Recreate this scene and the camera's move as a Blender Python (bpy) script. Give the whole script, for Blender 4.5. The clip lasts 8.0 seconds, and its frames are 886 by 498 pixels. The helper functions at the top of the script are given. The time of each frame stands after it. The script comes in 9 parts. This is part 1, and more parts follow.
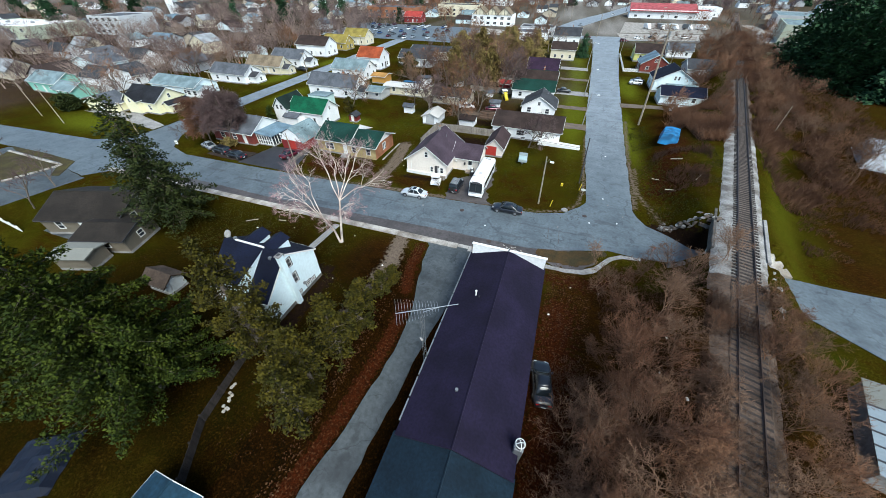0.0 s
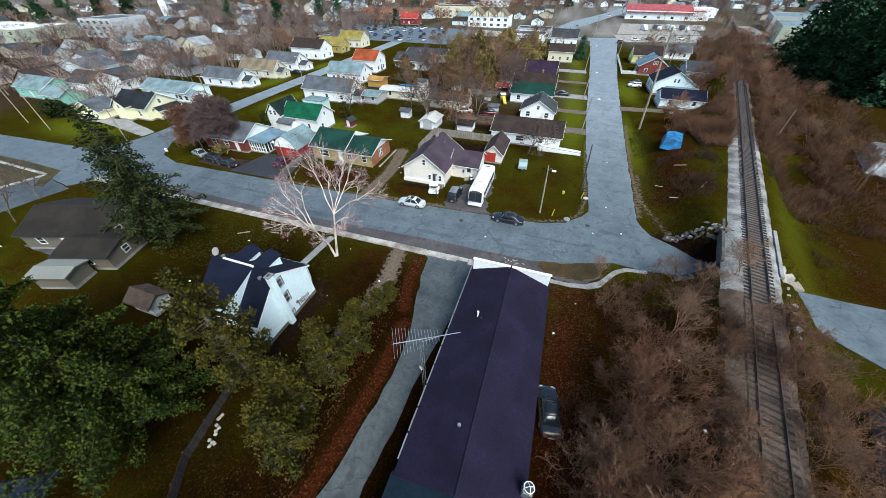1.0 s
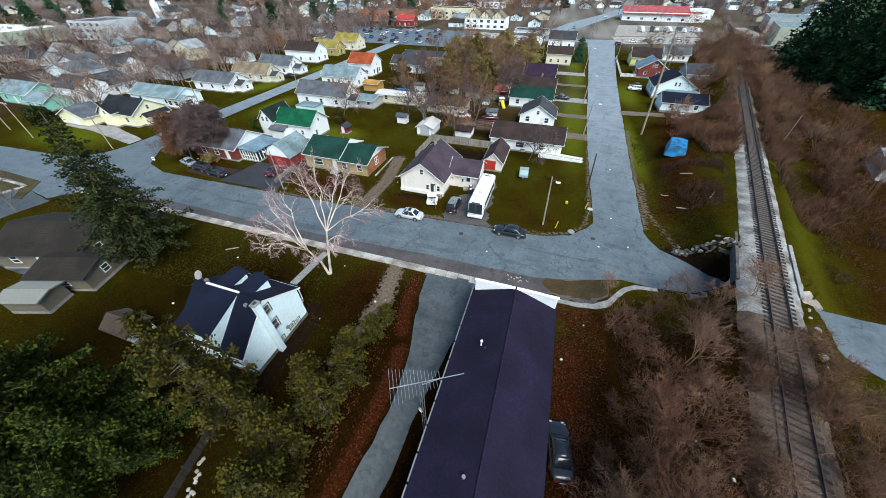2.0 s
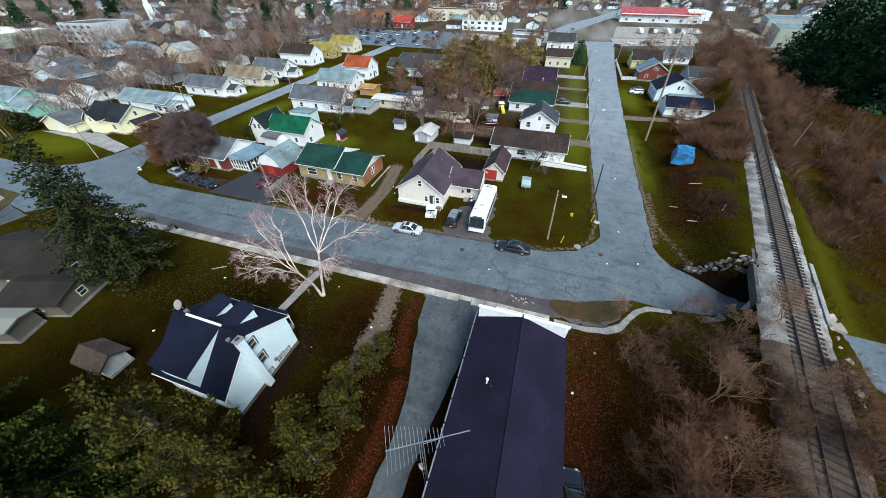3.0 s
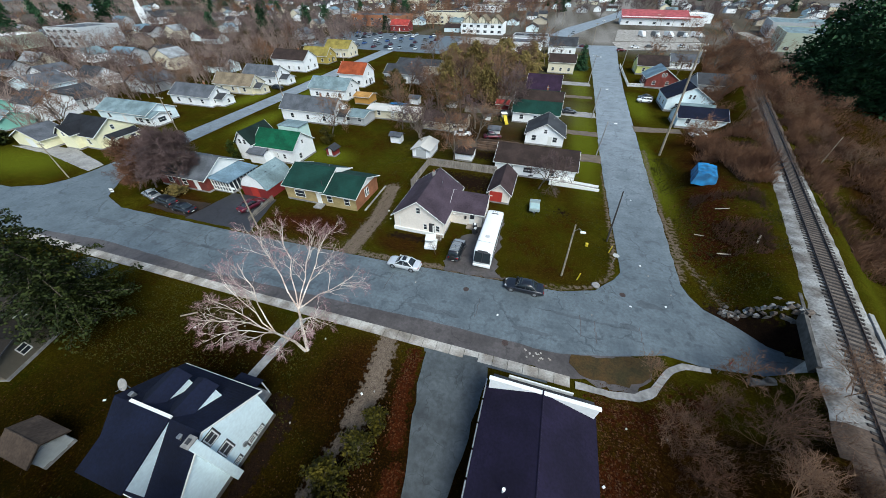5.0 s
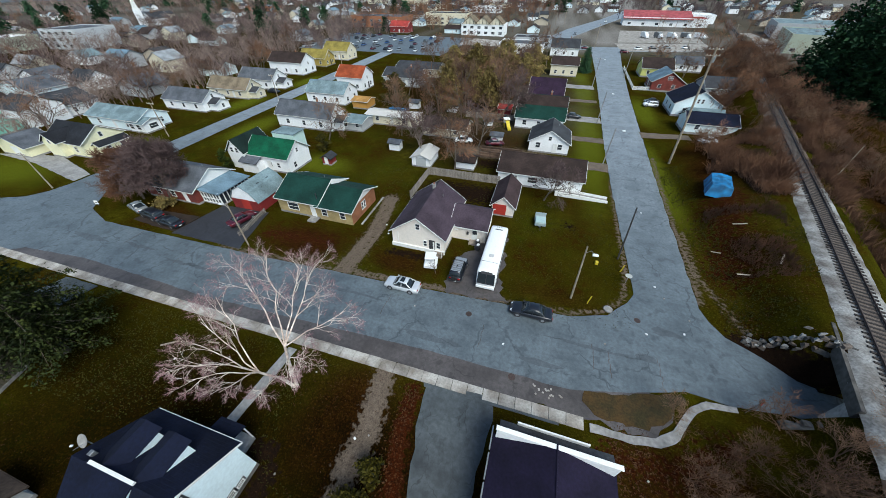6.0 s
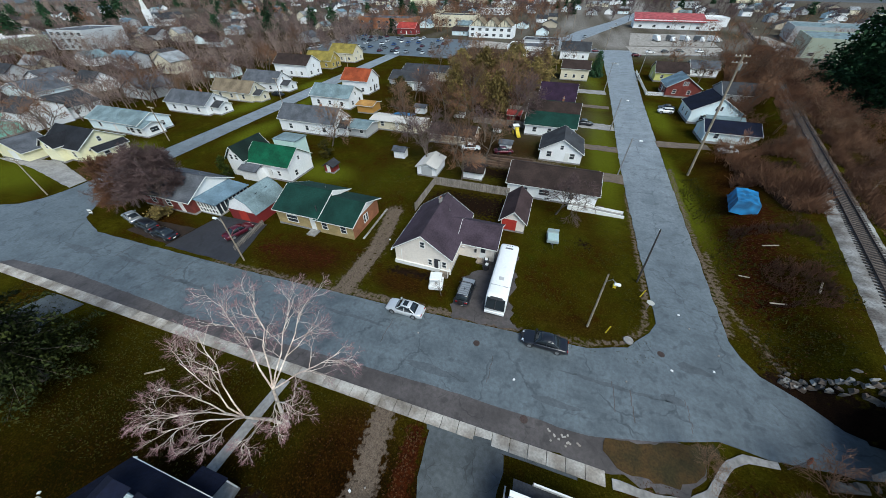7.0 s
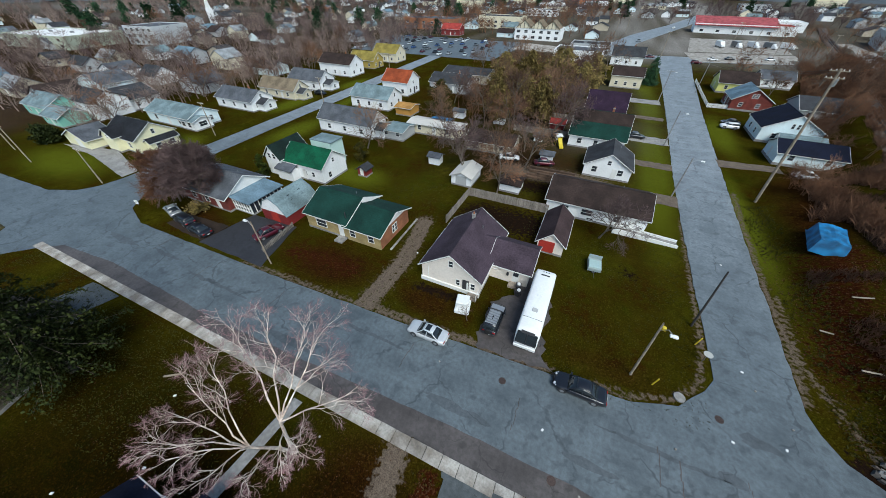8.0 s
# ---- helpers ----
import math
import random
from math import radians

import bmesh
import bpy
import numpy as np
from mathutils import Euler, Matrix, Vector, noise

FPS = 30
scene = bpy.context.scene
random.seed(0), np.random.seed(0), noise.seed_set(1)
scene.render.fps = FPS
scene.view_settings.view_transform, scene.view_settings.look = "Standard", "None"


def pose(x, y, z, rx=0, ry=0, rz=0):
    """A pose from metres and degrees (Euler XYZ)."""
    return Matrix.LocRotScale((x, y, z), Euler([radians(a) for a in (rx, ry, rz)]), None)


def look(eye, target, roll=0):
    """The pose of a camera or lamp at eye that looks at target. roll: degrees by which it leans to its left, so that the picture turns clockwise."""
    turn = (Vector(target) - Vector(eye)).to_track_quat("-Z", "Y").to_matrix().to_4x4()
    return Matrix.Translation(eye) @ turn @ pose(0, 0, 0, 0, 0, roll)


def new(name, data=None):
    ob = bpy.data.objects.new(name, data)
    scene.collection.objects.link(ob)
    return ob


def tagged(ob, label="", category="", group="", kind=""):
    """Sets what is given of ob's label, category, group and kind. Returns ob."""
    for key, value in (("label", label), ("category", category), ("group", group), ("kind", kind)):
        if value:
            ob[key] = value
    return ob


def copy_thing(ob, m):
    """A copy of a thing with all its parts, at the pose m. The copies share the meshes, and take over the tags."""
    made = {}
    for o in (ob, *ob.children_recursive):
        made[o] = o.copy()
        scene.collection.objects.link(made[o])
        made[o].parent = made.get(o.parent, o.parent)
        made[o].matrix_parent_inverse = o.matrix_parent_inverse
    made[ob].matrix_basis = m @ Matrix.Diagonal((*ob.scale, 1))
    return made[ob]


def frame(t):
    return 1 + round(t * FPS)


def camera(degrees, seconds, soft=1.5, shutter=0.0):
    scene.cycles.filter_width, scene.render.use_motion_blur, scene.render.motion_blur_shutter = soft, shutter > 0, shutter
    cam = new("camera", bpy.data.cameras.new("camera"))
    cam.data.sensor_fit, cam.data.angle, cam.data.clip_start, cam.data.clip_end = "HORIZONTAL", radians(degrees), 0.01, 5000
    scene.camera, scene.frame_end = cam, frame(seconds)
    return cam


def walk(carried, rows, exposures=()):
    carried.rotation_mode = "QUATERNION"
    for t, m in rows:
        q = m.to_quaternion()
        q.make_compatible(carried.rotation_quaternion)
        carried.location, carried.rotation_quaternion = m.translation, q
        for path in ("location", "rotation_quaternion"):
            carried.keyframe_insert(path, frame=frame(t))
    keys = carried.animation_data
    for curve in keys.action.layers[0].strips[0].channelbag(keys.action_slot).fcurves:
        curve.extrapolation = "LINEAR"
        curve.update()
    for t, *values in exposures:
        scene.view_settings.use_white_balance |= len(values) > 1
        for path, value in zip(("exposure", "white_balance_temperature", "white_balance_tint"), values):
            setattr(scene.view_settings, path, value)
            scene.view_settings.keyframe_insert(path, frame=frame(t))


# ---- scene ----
cam = camera(110.0, 8.0, soft=0.6)
KELVIN, TINT = 6150, 1.0
PATH = [
    (0, (0.467, 0.457, 28.794), (-0.028, 1.868, 27.466), 0.1),
    (0.5, (0.078, 1.447, 28.879), (-0.412, 2.86, 27.552), -0.0),
    (1, (-0.474, 2.64, 29.002), (-0.957, 4.058, 27.677), 0.0),
    (1.5, (-1.047, 3.973, 29.074), (-1.523, 5.396, 27.751), -0.0),
    (3, (-2.927, 8.476, 29.341), (-3.386, 9.908, 28.022), -0.0),
    (3.5, (-3.557, 10.08, 29.426), (-4.013, 11.516, 28.11), -0.0),
    (4, (-4.177, 11.694, 29.512), (-4.631, 13.13, 28.197), -0.0),
    (4.5, (-4.795, 13.353, 29.598), (-5.247, 14.791, 28.284), -0.0),
    (6, (-6.584, 18.553, 29.821), (-7.038, 19.992, 28.509), -0.1),
    (6.5, (-7.22, 20.318, 29.863), (-7.679, 21.758, 28.553), -0.0),
    (7, (-7.959, 21.978, 29.88), (-8.44, 23.412, 28.572), 0.0),
    (7.5, (-8.758, 23.613, 29.925), (-9.318, 25.019, 28.618), 0.1),
    (8, (-9.574, 25.174, 29.983), (-10.217, 26.544, 28.676), 0.1),
]
walk(cam, [(t, look(eye, target, roll)) for t, eye, target, roll in PATH], [(0.0, 0.96, KELVIN, TINT), (4.5, 0.75, KELVIN, TINT), (8.0, 0.40, KELVIN, TINT)])

# ---- light: an overcast autumn day ----
SUN_ELEV, SUN_AZ = 50.0, 136.0
world = bpy.data.worlds.new("sky")
scene.world = world
world.use_nodes = True
wn = world.node_tree
sky = wn.nodes.new("ShaderNodeTexSky")
sky.sky_type = "NISHITA"
sky.sun_disc = False
sky.sun_elevation = radians(SUN_ELEV)
sky.sun_rotation = radians(SUN_AZ)
sky.dust_density = 1.5
wn.nodes["Background"].inputs[1].default_value = 0.115
wn.links.new(sky.outputs[0], wn.nodes["Background"].inputs[0])
sun = new("sun", bpy.data.lights.new("sun", "SUN"))
sun.data.energy, sun.data.angle, sun.data.color = 2.7, radians(38), (1.0, 0.97, 0.92)
a = radians(SUN_AZ)
sun.matrix_world = look((math.sin(a) * 50, math.cos(a) * 50, 50 * math.tan(radians(SUN_ELEV))), (0, 0, 0))


# ---- materials ----
def mat(name, col, rough=0.8, metal=0.0, grain=3.0, amount=0.25, big=0.25, bump=0.0, spec=0.4, second=None, stripes=None, rand=0.0):
    """A painted or natural surface: base colour, fine grain, larger stains, relief, differences from piece to piece."""
    m = bpy.data.materials.new(name)
    m.use_nodes = True
    nt = m.node_tree
    N, L = nt.nodes, nt.links
    b = N["Principled BSDF"]
    b.inputs["Roughness"].default_value = rough
    b.inputs["Metallic"].default_value = metal
    b.inputs["Specular IOR Level"].default_value = spec
    co = N.new("ShaderNodeTexCoord")
    geo = N.new("ShaderNodeNewGeometry")
    n1 = N.new("ShaderNodeTexNoise")
    n1.inputs["Scale"].default_value = grain
    n1.inputs["Detail"].default_value = 6
    L.new(geo.outputs["Position"], n1.inputs["Vector"])
    n2 = N.new("ShaderNodeTexNoise")
    n2.inputs["Scale"].default_value = big
    n2.inputs["Detail"].default_value = 4
    L.new(geo.outputs["Position"], n2.inputs["Vector"])
    c2 = second or tuple(c * (1 - amount) for c in col)
    mx = N.new("ShaderNodeMix")
    mx.data_type = "RGBA"
    mx.inputs["A"].default_value = (*col, 1)
    mx.inputs["B"].default_value = (*c2, 1)
    rm = N.new("ShaderNodeMapRange")
    rm.inputs[1].default_value, rm.inputs[2].default_value = 0.38, 0.62
    L.new(n2.outputs["Fac"], rm.inputs[0])
    L.new(rm.outputs[0], mx.inputs["Factor"])
    hs = N.new("ShaderNodeHueSaturation")
    vr = N.new("ShaderNodeMapRange")
    vr.inputs[1].default_value, vr.inputs[2].default_value = 0.25, 0.75
    vr.inputs[3].default_value, vr.inputs[4].default_value = 1 - amount, 1 + amount
    L.new(n1.outputs["Fac"], vr.inputs[0])
    val = vr.outputs[0]
    if rand:
        oi = N.new("ShaderNodeObjectInfo")
        rr = N.new("ShaderNodeMapRange")
        rr.inputs[3].default_value, rr.inputs[4].default_value = 1 - rand, 1 + rand
        L.new(oi.outputs["Random"], rr.inputs[0])
        mm = N.new("ShaderNodeMath")
        mm.operation = "MULTIPLY"
        L.new(val, mm.inputs[0])
        L.new(rr.outputs[0], mm.inputs[1])
        val = mm.outputs[0]
    L.new(val, hs.inputs["Value"])
    L.new(mx.outputs["Result"], hs.inputs["Color"])
    L.new(hs.outputs[0], b.inputs["Base Color"])
    height = n1.outputs["Fac"]
    if stripes:  # lapped boards or courses: relief along one axis of the thing
        axis, step = stripes
        sp = N.new("ShaderNodeSeparateXYZ")
        L.new(co.outputs["Object"], sp.inputs[0])
        md = N.new("ShaderNodeMath")
        md.operation = "PINGPONG" if step < 0 else "FRACT"
        dv = N.new("ShaderNodeMath")
        dv.operation = "DIVIDE"
        dv.inputs[1].default_value = abs(step)
        L.new(sp.outputs[axis], dv.inputs[0])
        if step < 0:
            md.inputs[1].default_value = 1.0
        L.new(dv.outputs[0], md.inputs[0])
        ad = N.new("ShaderNodeMath")
        ad.operation = "ADD"
        L.new(md.outputs[0], ad.inputs[0])
        L.new(n1.outputs["Fac"], ad.inputs[1])
        height = ad.outputs[0]
    if bump:
        bp = N.new("ShaderNodeBump")
        bp.inputs["Strength"].default_value = bump
        bp.inputs["Distance"].default_value = 0.05
        L.new(height, bp.inputs["Height"])
        L.new(bp.outputs[0], b.inputs["Normal"])
    return m


def ramp_mix(nt, fac, a, b):
    mx = nt.nodes.new("ShaderNodeMix")
    mx.data_type = "RGBA"
    nt.links.new(fac, mx.inputs["Factor"])
    for k, v in (("A", a), ("B", b)):
        if isinstance(v, tuple):
            mx.inputs[k].default_value = (*v, 1)
        else:
            nt.links.new(v, mx.inputs[k])
    return mx.outputs["Result"]


def noise_mask(nt, scale, lo, hi, detail=5, stretch=None):
    geo = nt.nodes.new("ShaderNodeNewGeometry")
    n = nt.nodes.new("ShaderNodeTexNoise")
    n.inputs["Scale"].default_value, n.inputs["Detail"].default_value = scale, detail
    src = geo.outputs["Position"]
    if stretch:
        mp = nt.nodes.new("ShaderNodeMapping")
        mp.inputs["Scale"].default_value = stretch
        nt.links.new(src, mp.inputs[0])
        src = mp.outputs[0]
    nt.links.new(src, n.inputs["Vector"])
    r = nt.nodes.new("ShaderNodeMapRange")
    r.inputs[1].default_value, r.inputs[2].default_value = lo, hi
    nt.links.new(n.outputs["Fac"], r.inputs[0])
    return r.outputs[0], n.outputs["Fac"]


def ground_mat():
    """Autumn lawn: olive grass, brown leaf litter where the mask says, fresh green by the railway."""
    m = bpy.data.materials.new("autumn_grass")
    m.use_nodes = True
    nt = m.node_tree
    b = nt.nodes["Principled BSDF"]
    b.inputs["Roughness"].default_value = 0.95
    b.inputs["Specular IOR Level"].default_value = 0.0
    k1, _ = noise_mask(nt, 0.22, 0.35, 0.65)
    k2, f2 = noise_mask(nt, 2.2, 0.3, 0.7, 8)
    k3, f3 = noise_mask(nt, 11.0, 0.3, 0.7, 4)
    k4, _ = noise_mask(nt, 0.6, 0.4, 0.62)
    k5, _ = noise_mask(nt, 0.13, 0.42, 0.6, 7)
    k6, _ = noise_mask(nt, 5.0, 0.52, 0.68, 6)
    k7, _ = noise_mask(nt, 0.9, 0.36, 0.64, 7)
    grass = ramp_mix(nt, k1, (0.056, 0.050, 0.004), (0.024, 0.029, 0.002))
    grass = ramp_mix(nt, k5, grass, (0.030, 0.014, 0.002))
    grass = ramp_mix(nt, k7, grass, (0.030, 0.025, 0.002))
    grass = ramp_mix(nt, k6, grass, (0.058, 0.047, 0.006))
    litter = ramp_mix(nt, k4, (0.042, 0.016, 0.004), (0.024, 0.010, 0.003))
    litter = ramp_mix(nt, k2, litter, (0.018, 0.007, 0.002))
    litter = ramp_mix(nt, k6, litter, (0.060, 0.026, 0.008))
    fresh = ramp_mix(nt, k2, (0.115, 0.128, 0.010), (0.072, 0.084, 0.007))
    at = nt.nodes.new("ShaderNodeAttribute")
    at.attribute_name = "zones"
    sp = nt.nodes.new("ShaderNodeSeparateColor")
    nt.links.new(at.outputs["Color"], sp.inputs[0])

    def wob(out):
        ad = nt.nodes.new("ShaderNodeMath")
        ad.operation = "ADD"
        nt.links.new(out, ad.inputs[0])
        s = nt.nodes.new("ShaderNodeMath")
        s.operation = "MULTIPLY_ADD"
        s.inputs[1].default_value, s.inputs[2].default_value = 0.9, -0.45
        nt.links.new(f2, s.inputs[0])
        nt.links.new(s.outputs[0], ad.inputs[1])
        ad.use_clamp = True
        mu = nt.nodes.new("ShaderNodeMath")
        mu.operation = "MULTIPLY"
        nt.links.new(ad.outputs[0], mu.inputs[0])
        nt.links.new(out, mu.inputs[1])
        mu.use_clamp = True
        return mu.outputs[0]

    col = ramp_mix(nt, wob(sp.outputs[0]), grass, litter)
    col = ramp_mix(nt, wob(sp.outputs[1]), col, fresh)
    col = ramp_mix(nt, wob(sp.outputs[2]), col, ramp_mix(nt, k2, (0.34, 0.32, 0.30), (0.19, 0.175, 0.16)))
    a2 = nt.nodes.new("ShaderNodeAttribute")
    a2.attribute_name = "patches"
    s2 = nt.nodes.new("ShaderNodeSeparateColor")
    nt.links.new(a2.outputs["Color"], s2.inputs[0])

    def ragged(out):
        m1 = nt.nodes.new("ShaderNodeMath")
        m1.operation = "MULTIPLY_ADD"
        m1.inputs[1].default_value, m1.inputs[2].default_value = 1.5, -0.75
        nt.links.new(f2, m1.inputs[0])
        m2 = nt.nodes.new("ShaderNodeMath")
        m2.operation = "ADD"
        nt.links.new(out, m2.inputs[0])
        nt.links.new(m1.outputs[0], m2.inputs[1])
        m3 = nt.nodes.new("ShaderNodeMapRange")
        m3.inputs[1].default_value, m3.inputs[2].default_value = 0.38, 0.62
        nt.links.new(m2.outputs[0], m3.inputs[0])
        return m3.outputs[0]

    # tree shade and lens falloff of the near yard, painted as near-black ground
    yard_shade = ramp_mix(nt, k4, (0.0085, 0.0040, 0.001), (0.0045, 0.003, 0.001))
    yard_shade = ramp_mix(nt, k6, yard_shade, (0.022, 0.009, 0.002))
    col = ramp_mix(nt, at.outputs["Alpha"], col, yard_shade)
    rust = ramp_mix(nt, k2, (0.050, 0.012, 0.004), (0.022, 0.007, 0.003))
    rust = ramp_mix(nt, k6, rust, (0.085, 0.034, 0.015))
    col = ramp_mix(nt, ragged(s2.outputs[0]), col, rust)
    dirt = ramp_mix(nt, k2, (0.19, 0.150, 0.115), (0.115, 0.085, 0.064))
    col = ramp_mix(nt, ragged(s2.outputs[1]), col, dirt)
    # soil colour, which also paints the shade beside the white house
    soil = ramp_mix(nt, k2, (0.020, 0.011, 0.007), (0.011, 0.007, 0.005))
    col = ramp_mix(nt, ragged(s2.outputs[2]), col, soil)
    hs = nt.nodes.new("ShaderNodeHueSaturation")
    vr = nt.nodes.new("ShaderNodeMapRange")
    vr.inputs[3].default_value, vr.inputs[4].default_value = 0.46, 1.06
    nt.links.new(k3, vr.inputs[0])
    nt.links.new(vr.outputs[0], hs.inputs["Value"])
    nt.links.new(col, hs.inputs["Color"])
    nt.links.new(hs.outputs[0], b.inputs["Base Color"])
    bp = nt.nodes.new("ShaderNodeBump")
    bp.inputs["Strength"].default_value, bp.inputs["Distance"].default_value = 0.7, 0.12
    nt.links.new(f3, bp.inputs["Height"])
    nt.links.new(bp.outputs[0], b.inputs["Normal"])
    return m


def asphalt_mat(name, c1, c2, crack, far_sheen=None):
    m = bpy.data.materials.new(name)
    m.use_nodes = True
    nt = m.node_tree
    b = nt.nodes["Principled BSDF"]
    b.inputs["Roughness"].default_value = 0.58
    b.inputs["Specular IOR Level"].default_value = 0.5
    k1, _ = noise_mask(nt, 0.45, 0.36, 0.64, 9, (0.6, 1.0, 1.0))
    k8, _ = noise_mask(nt, 2.6, 0.35, 0.65, 8)
    k9, _ = noise_mask(nt, 0.9, 0.56, 0.66, 6)
    k2, _ = noise_mask(nt, 0.35, 0.42, 0.6, 6, (1.0, 0.3, 1.0))
    k3, f3 = noise_mask(nt, 14, 0.25, 0.75, 3)
    col = ramp_mix(nt, k1, c1, c2)
    k2b = nt.nodes.new("ShaderNodeMath")
    k2b.operation = "MULTIPLY"
    k2b.inputs[1].default_value = 0.5
    nt.links.new(k2, k2b.inputs[0])
    col = ramp_mix(nt, k2b.outputs[0], col, tuple(c * 1.18 for c in c1))
    k8b = nt.nodes.new("ShaderNodeMath")
    k8b.operation = "MULTIPLY"
    k8b.inputs[1].default_value = 0.45
    nt.links.new(k8, k8b.inputs[0])
    col = ramp_mix(nt, k8b.outputs[0], col, tuple(c * 0.62 for c in c2))
    k9b = nt.nodes.new("ShaderNodeMath")
    k9b.operation = "MULTIPLY"
    k9b.inputs[1].default_value = 0.55
    nt.links.new(k9, k9b.inputs[0])
    col = ramp_mix(nt, k9b.outputs[0], col, tuple(c * 0.55 for c in c2))
    geo = nt.nodes.new("ShaderNodeNewGeometry")
    nz = nt.nodes.new("ShaderNodeTexNoise")
    nz.inputs["Scale"].default_value = 0.8
    nt.links.new(geo.outputs["Position"], nz.inputs["Vector"])
    ad = nt.nodes.new("ShaderNodeVectorMath")
    ad.operation = "MULTIPLY_ADD"
    ad.inputs[1].default_value = (1.6, 1.6, 0)
    nt.links.new(nz.outputs["Color"], ad.inputs[0])
    nt.links.new(geo.outputs["Position"], ad.inputs[2])
    vo = nt.nodes.new("ShaderNodeTexVoronoi")
    vo.feature = "DISTANCE_TO_EDGE"
    vo.inputs["Scale"].default_value = crack
    nt.links.new(ad.outputs[0], vo.inputs["Vector"])
    r = nt.nodes.new("ShaderNodeMapRange")
    r.inputs[1].default_value, r.inputs[2].default_value = 0.0, 0.014
    r.inputs[3].default_value, r.inputs[4].default_value = 0.7, 0.0
    nt.links.new(vo.outputs["Distance"], r.inputs[0])
    km, _ = noise_mask(nt, 0.3, 0.42, 0.55)
    mu = nt.nodes.new("ShaderNodeMath")
    mu.operation = "MULTIPLY"
    nt.links.new(r.outputs[0], mu.inputs[0])
    nt.links.new(km, mu.inputs[1])
    col = ramp_mix(nt, mu.outputs[0], col, tuple(c * 0.35 for c in c2))
    if far_sheen:  # grazing sky sheen put into the colour: paler further up the street
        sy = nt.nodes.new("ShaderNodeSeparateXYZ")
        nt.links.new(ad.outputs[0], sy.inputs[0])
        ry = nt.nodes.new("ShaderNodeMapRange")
        ry.inputs[1].default_value, ry.inputs[2].default_value = far_sheen[0], far_sheen[1]
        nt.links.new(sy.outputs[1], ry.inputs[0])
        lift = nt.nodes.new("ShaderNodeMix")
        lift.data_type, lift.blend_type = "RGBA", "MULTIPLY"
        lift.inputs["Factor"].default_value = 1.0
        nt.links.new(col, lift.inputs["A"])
        nt.links.new(ramp_mix(nt, ry.outputs[0], (1.0, 1.0, 1.0), far_sheen[2]), lift.inputs["B"])
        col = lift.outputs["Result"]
    hs = nt.nodes.new("ShaderNodeHueSaturation")
    vr = nt.nodes.new("ShaderNodeMapRange")
    vr.inputs[3].default_value, vr.inputs[4].default_value = 0.74, 0.98
    nt.links.new(k3, vr.inputs[0])
    nt.links.new(vr.outputs[0], hs.inputs["Value"])
    nt.links.new(col, hs.inputs["Color"])
    nt.links.new(hs.outputs[0], b.inputs["Base Color"])
    bp = nt.nodes.new("ShaderNodeBump")
    bp.inputs["Strength"].default_value, bp.inputs["Distance"].default_value = 0.25, 0.02
    nt.links.new(f3, bp.inputs["Height"])
    nt.links.new(bp.outputs[0], b.inputs["Normal"])
    return m


def leaf_mat(name, c1, c2, c3):
    """Foliage: each leaf clump takes a tint of its own, in drifts through the crown."""
    m = bpy.data.materials.new(name)
    m.use_nodes = True
    nt = m.node_tree
    b = nt.nodes["Principled BSDF"]
    b.inputs["Roughness"].default_value = 0.75
    b.inputs["Specular IOR Level"].default_value = 0.15
    geo = nt.nodes.new("ShaderNodeNewGeometry")
    k, _ = noise_mask(nt, 0.7, 0.35, 0.65)
    col = ramp_mix(nt, k, c1, c2)
    r = nt.nodes.new("ShaderNodeMapRange")
    r.inputs[1].default_value, r.inputs[2].default_value = 0.5, 1.0
    nt.links.new(geo.outputs["Random Per Island"], r.inputs[0])
    col = ramp_mix(nt, r.outputs[0], col, c3)
    nt.links.new(col, b.inputs["Base Color"])
    return m


def glass_mat(name, col, rough=0.06):
    m = bpy.data.materials.new(name)
    m.use_nodes = True
    b = m.node_tree.nodes["Principled BSDF"]
    b.inputs["Base Color"].default_value = (*col, 1)
    b.inputs["Roughness"].default_value = rough
    b.inputs["Specular IOR Level"].default_value = 0.6
    return m


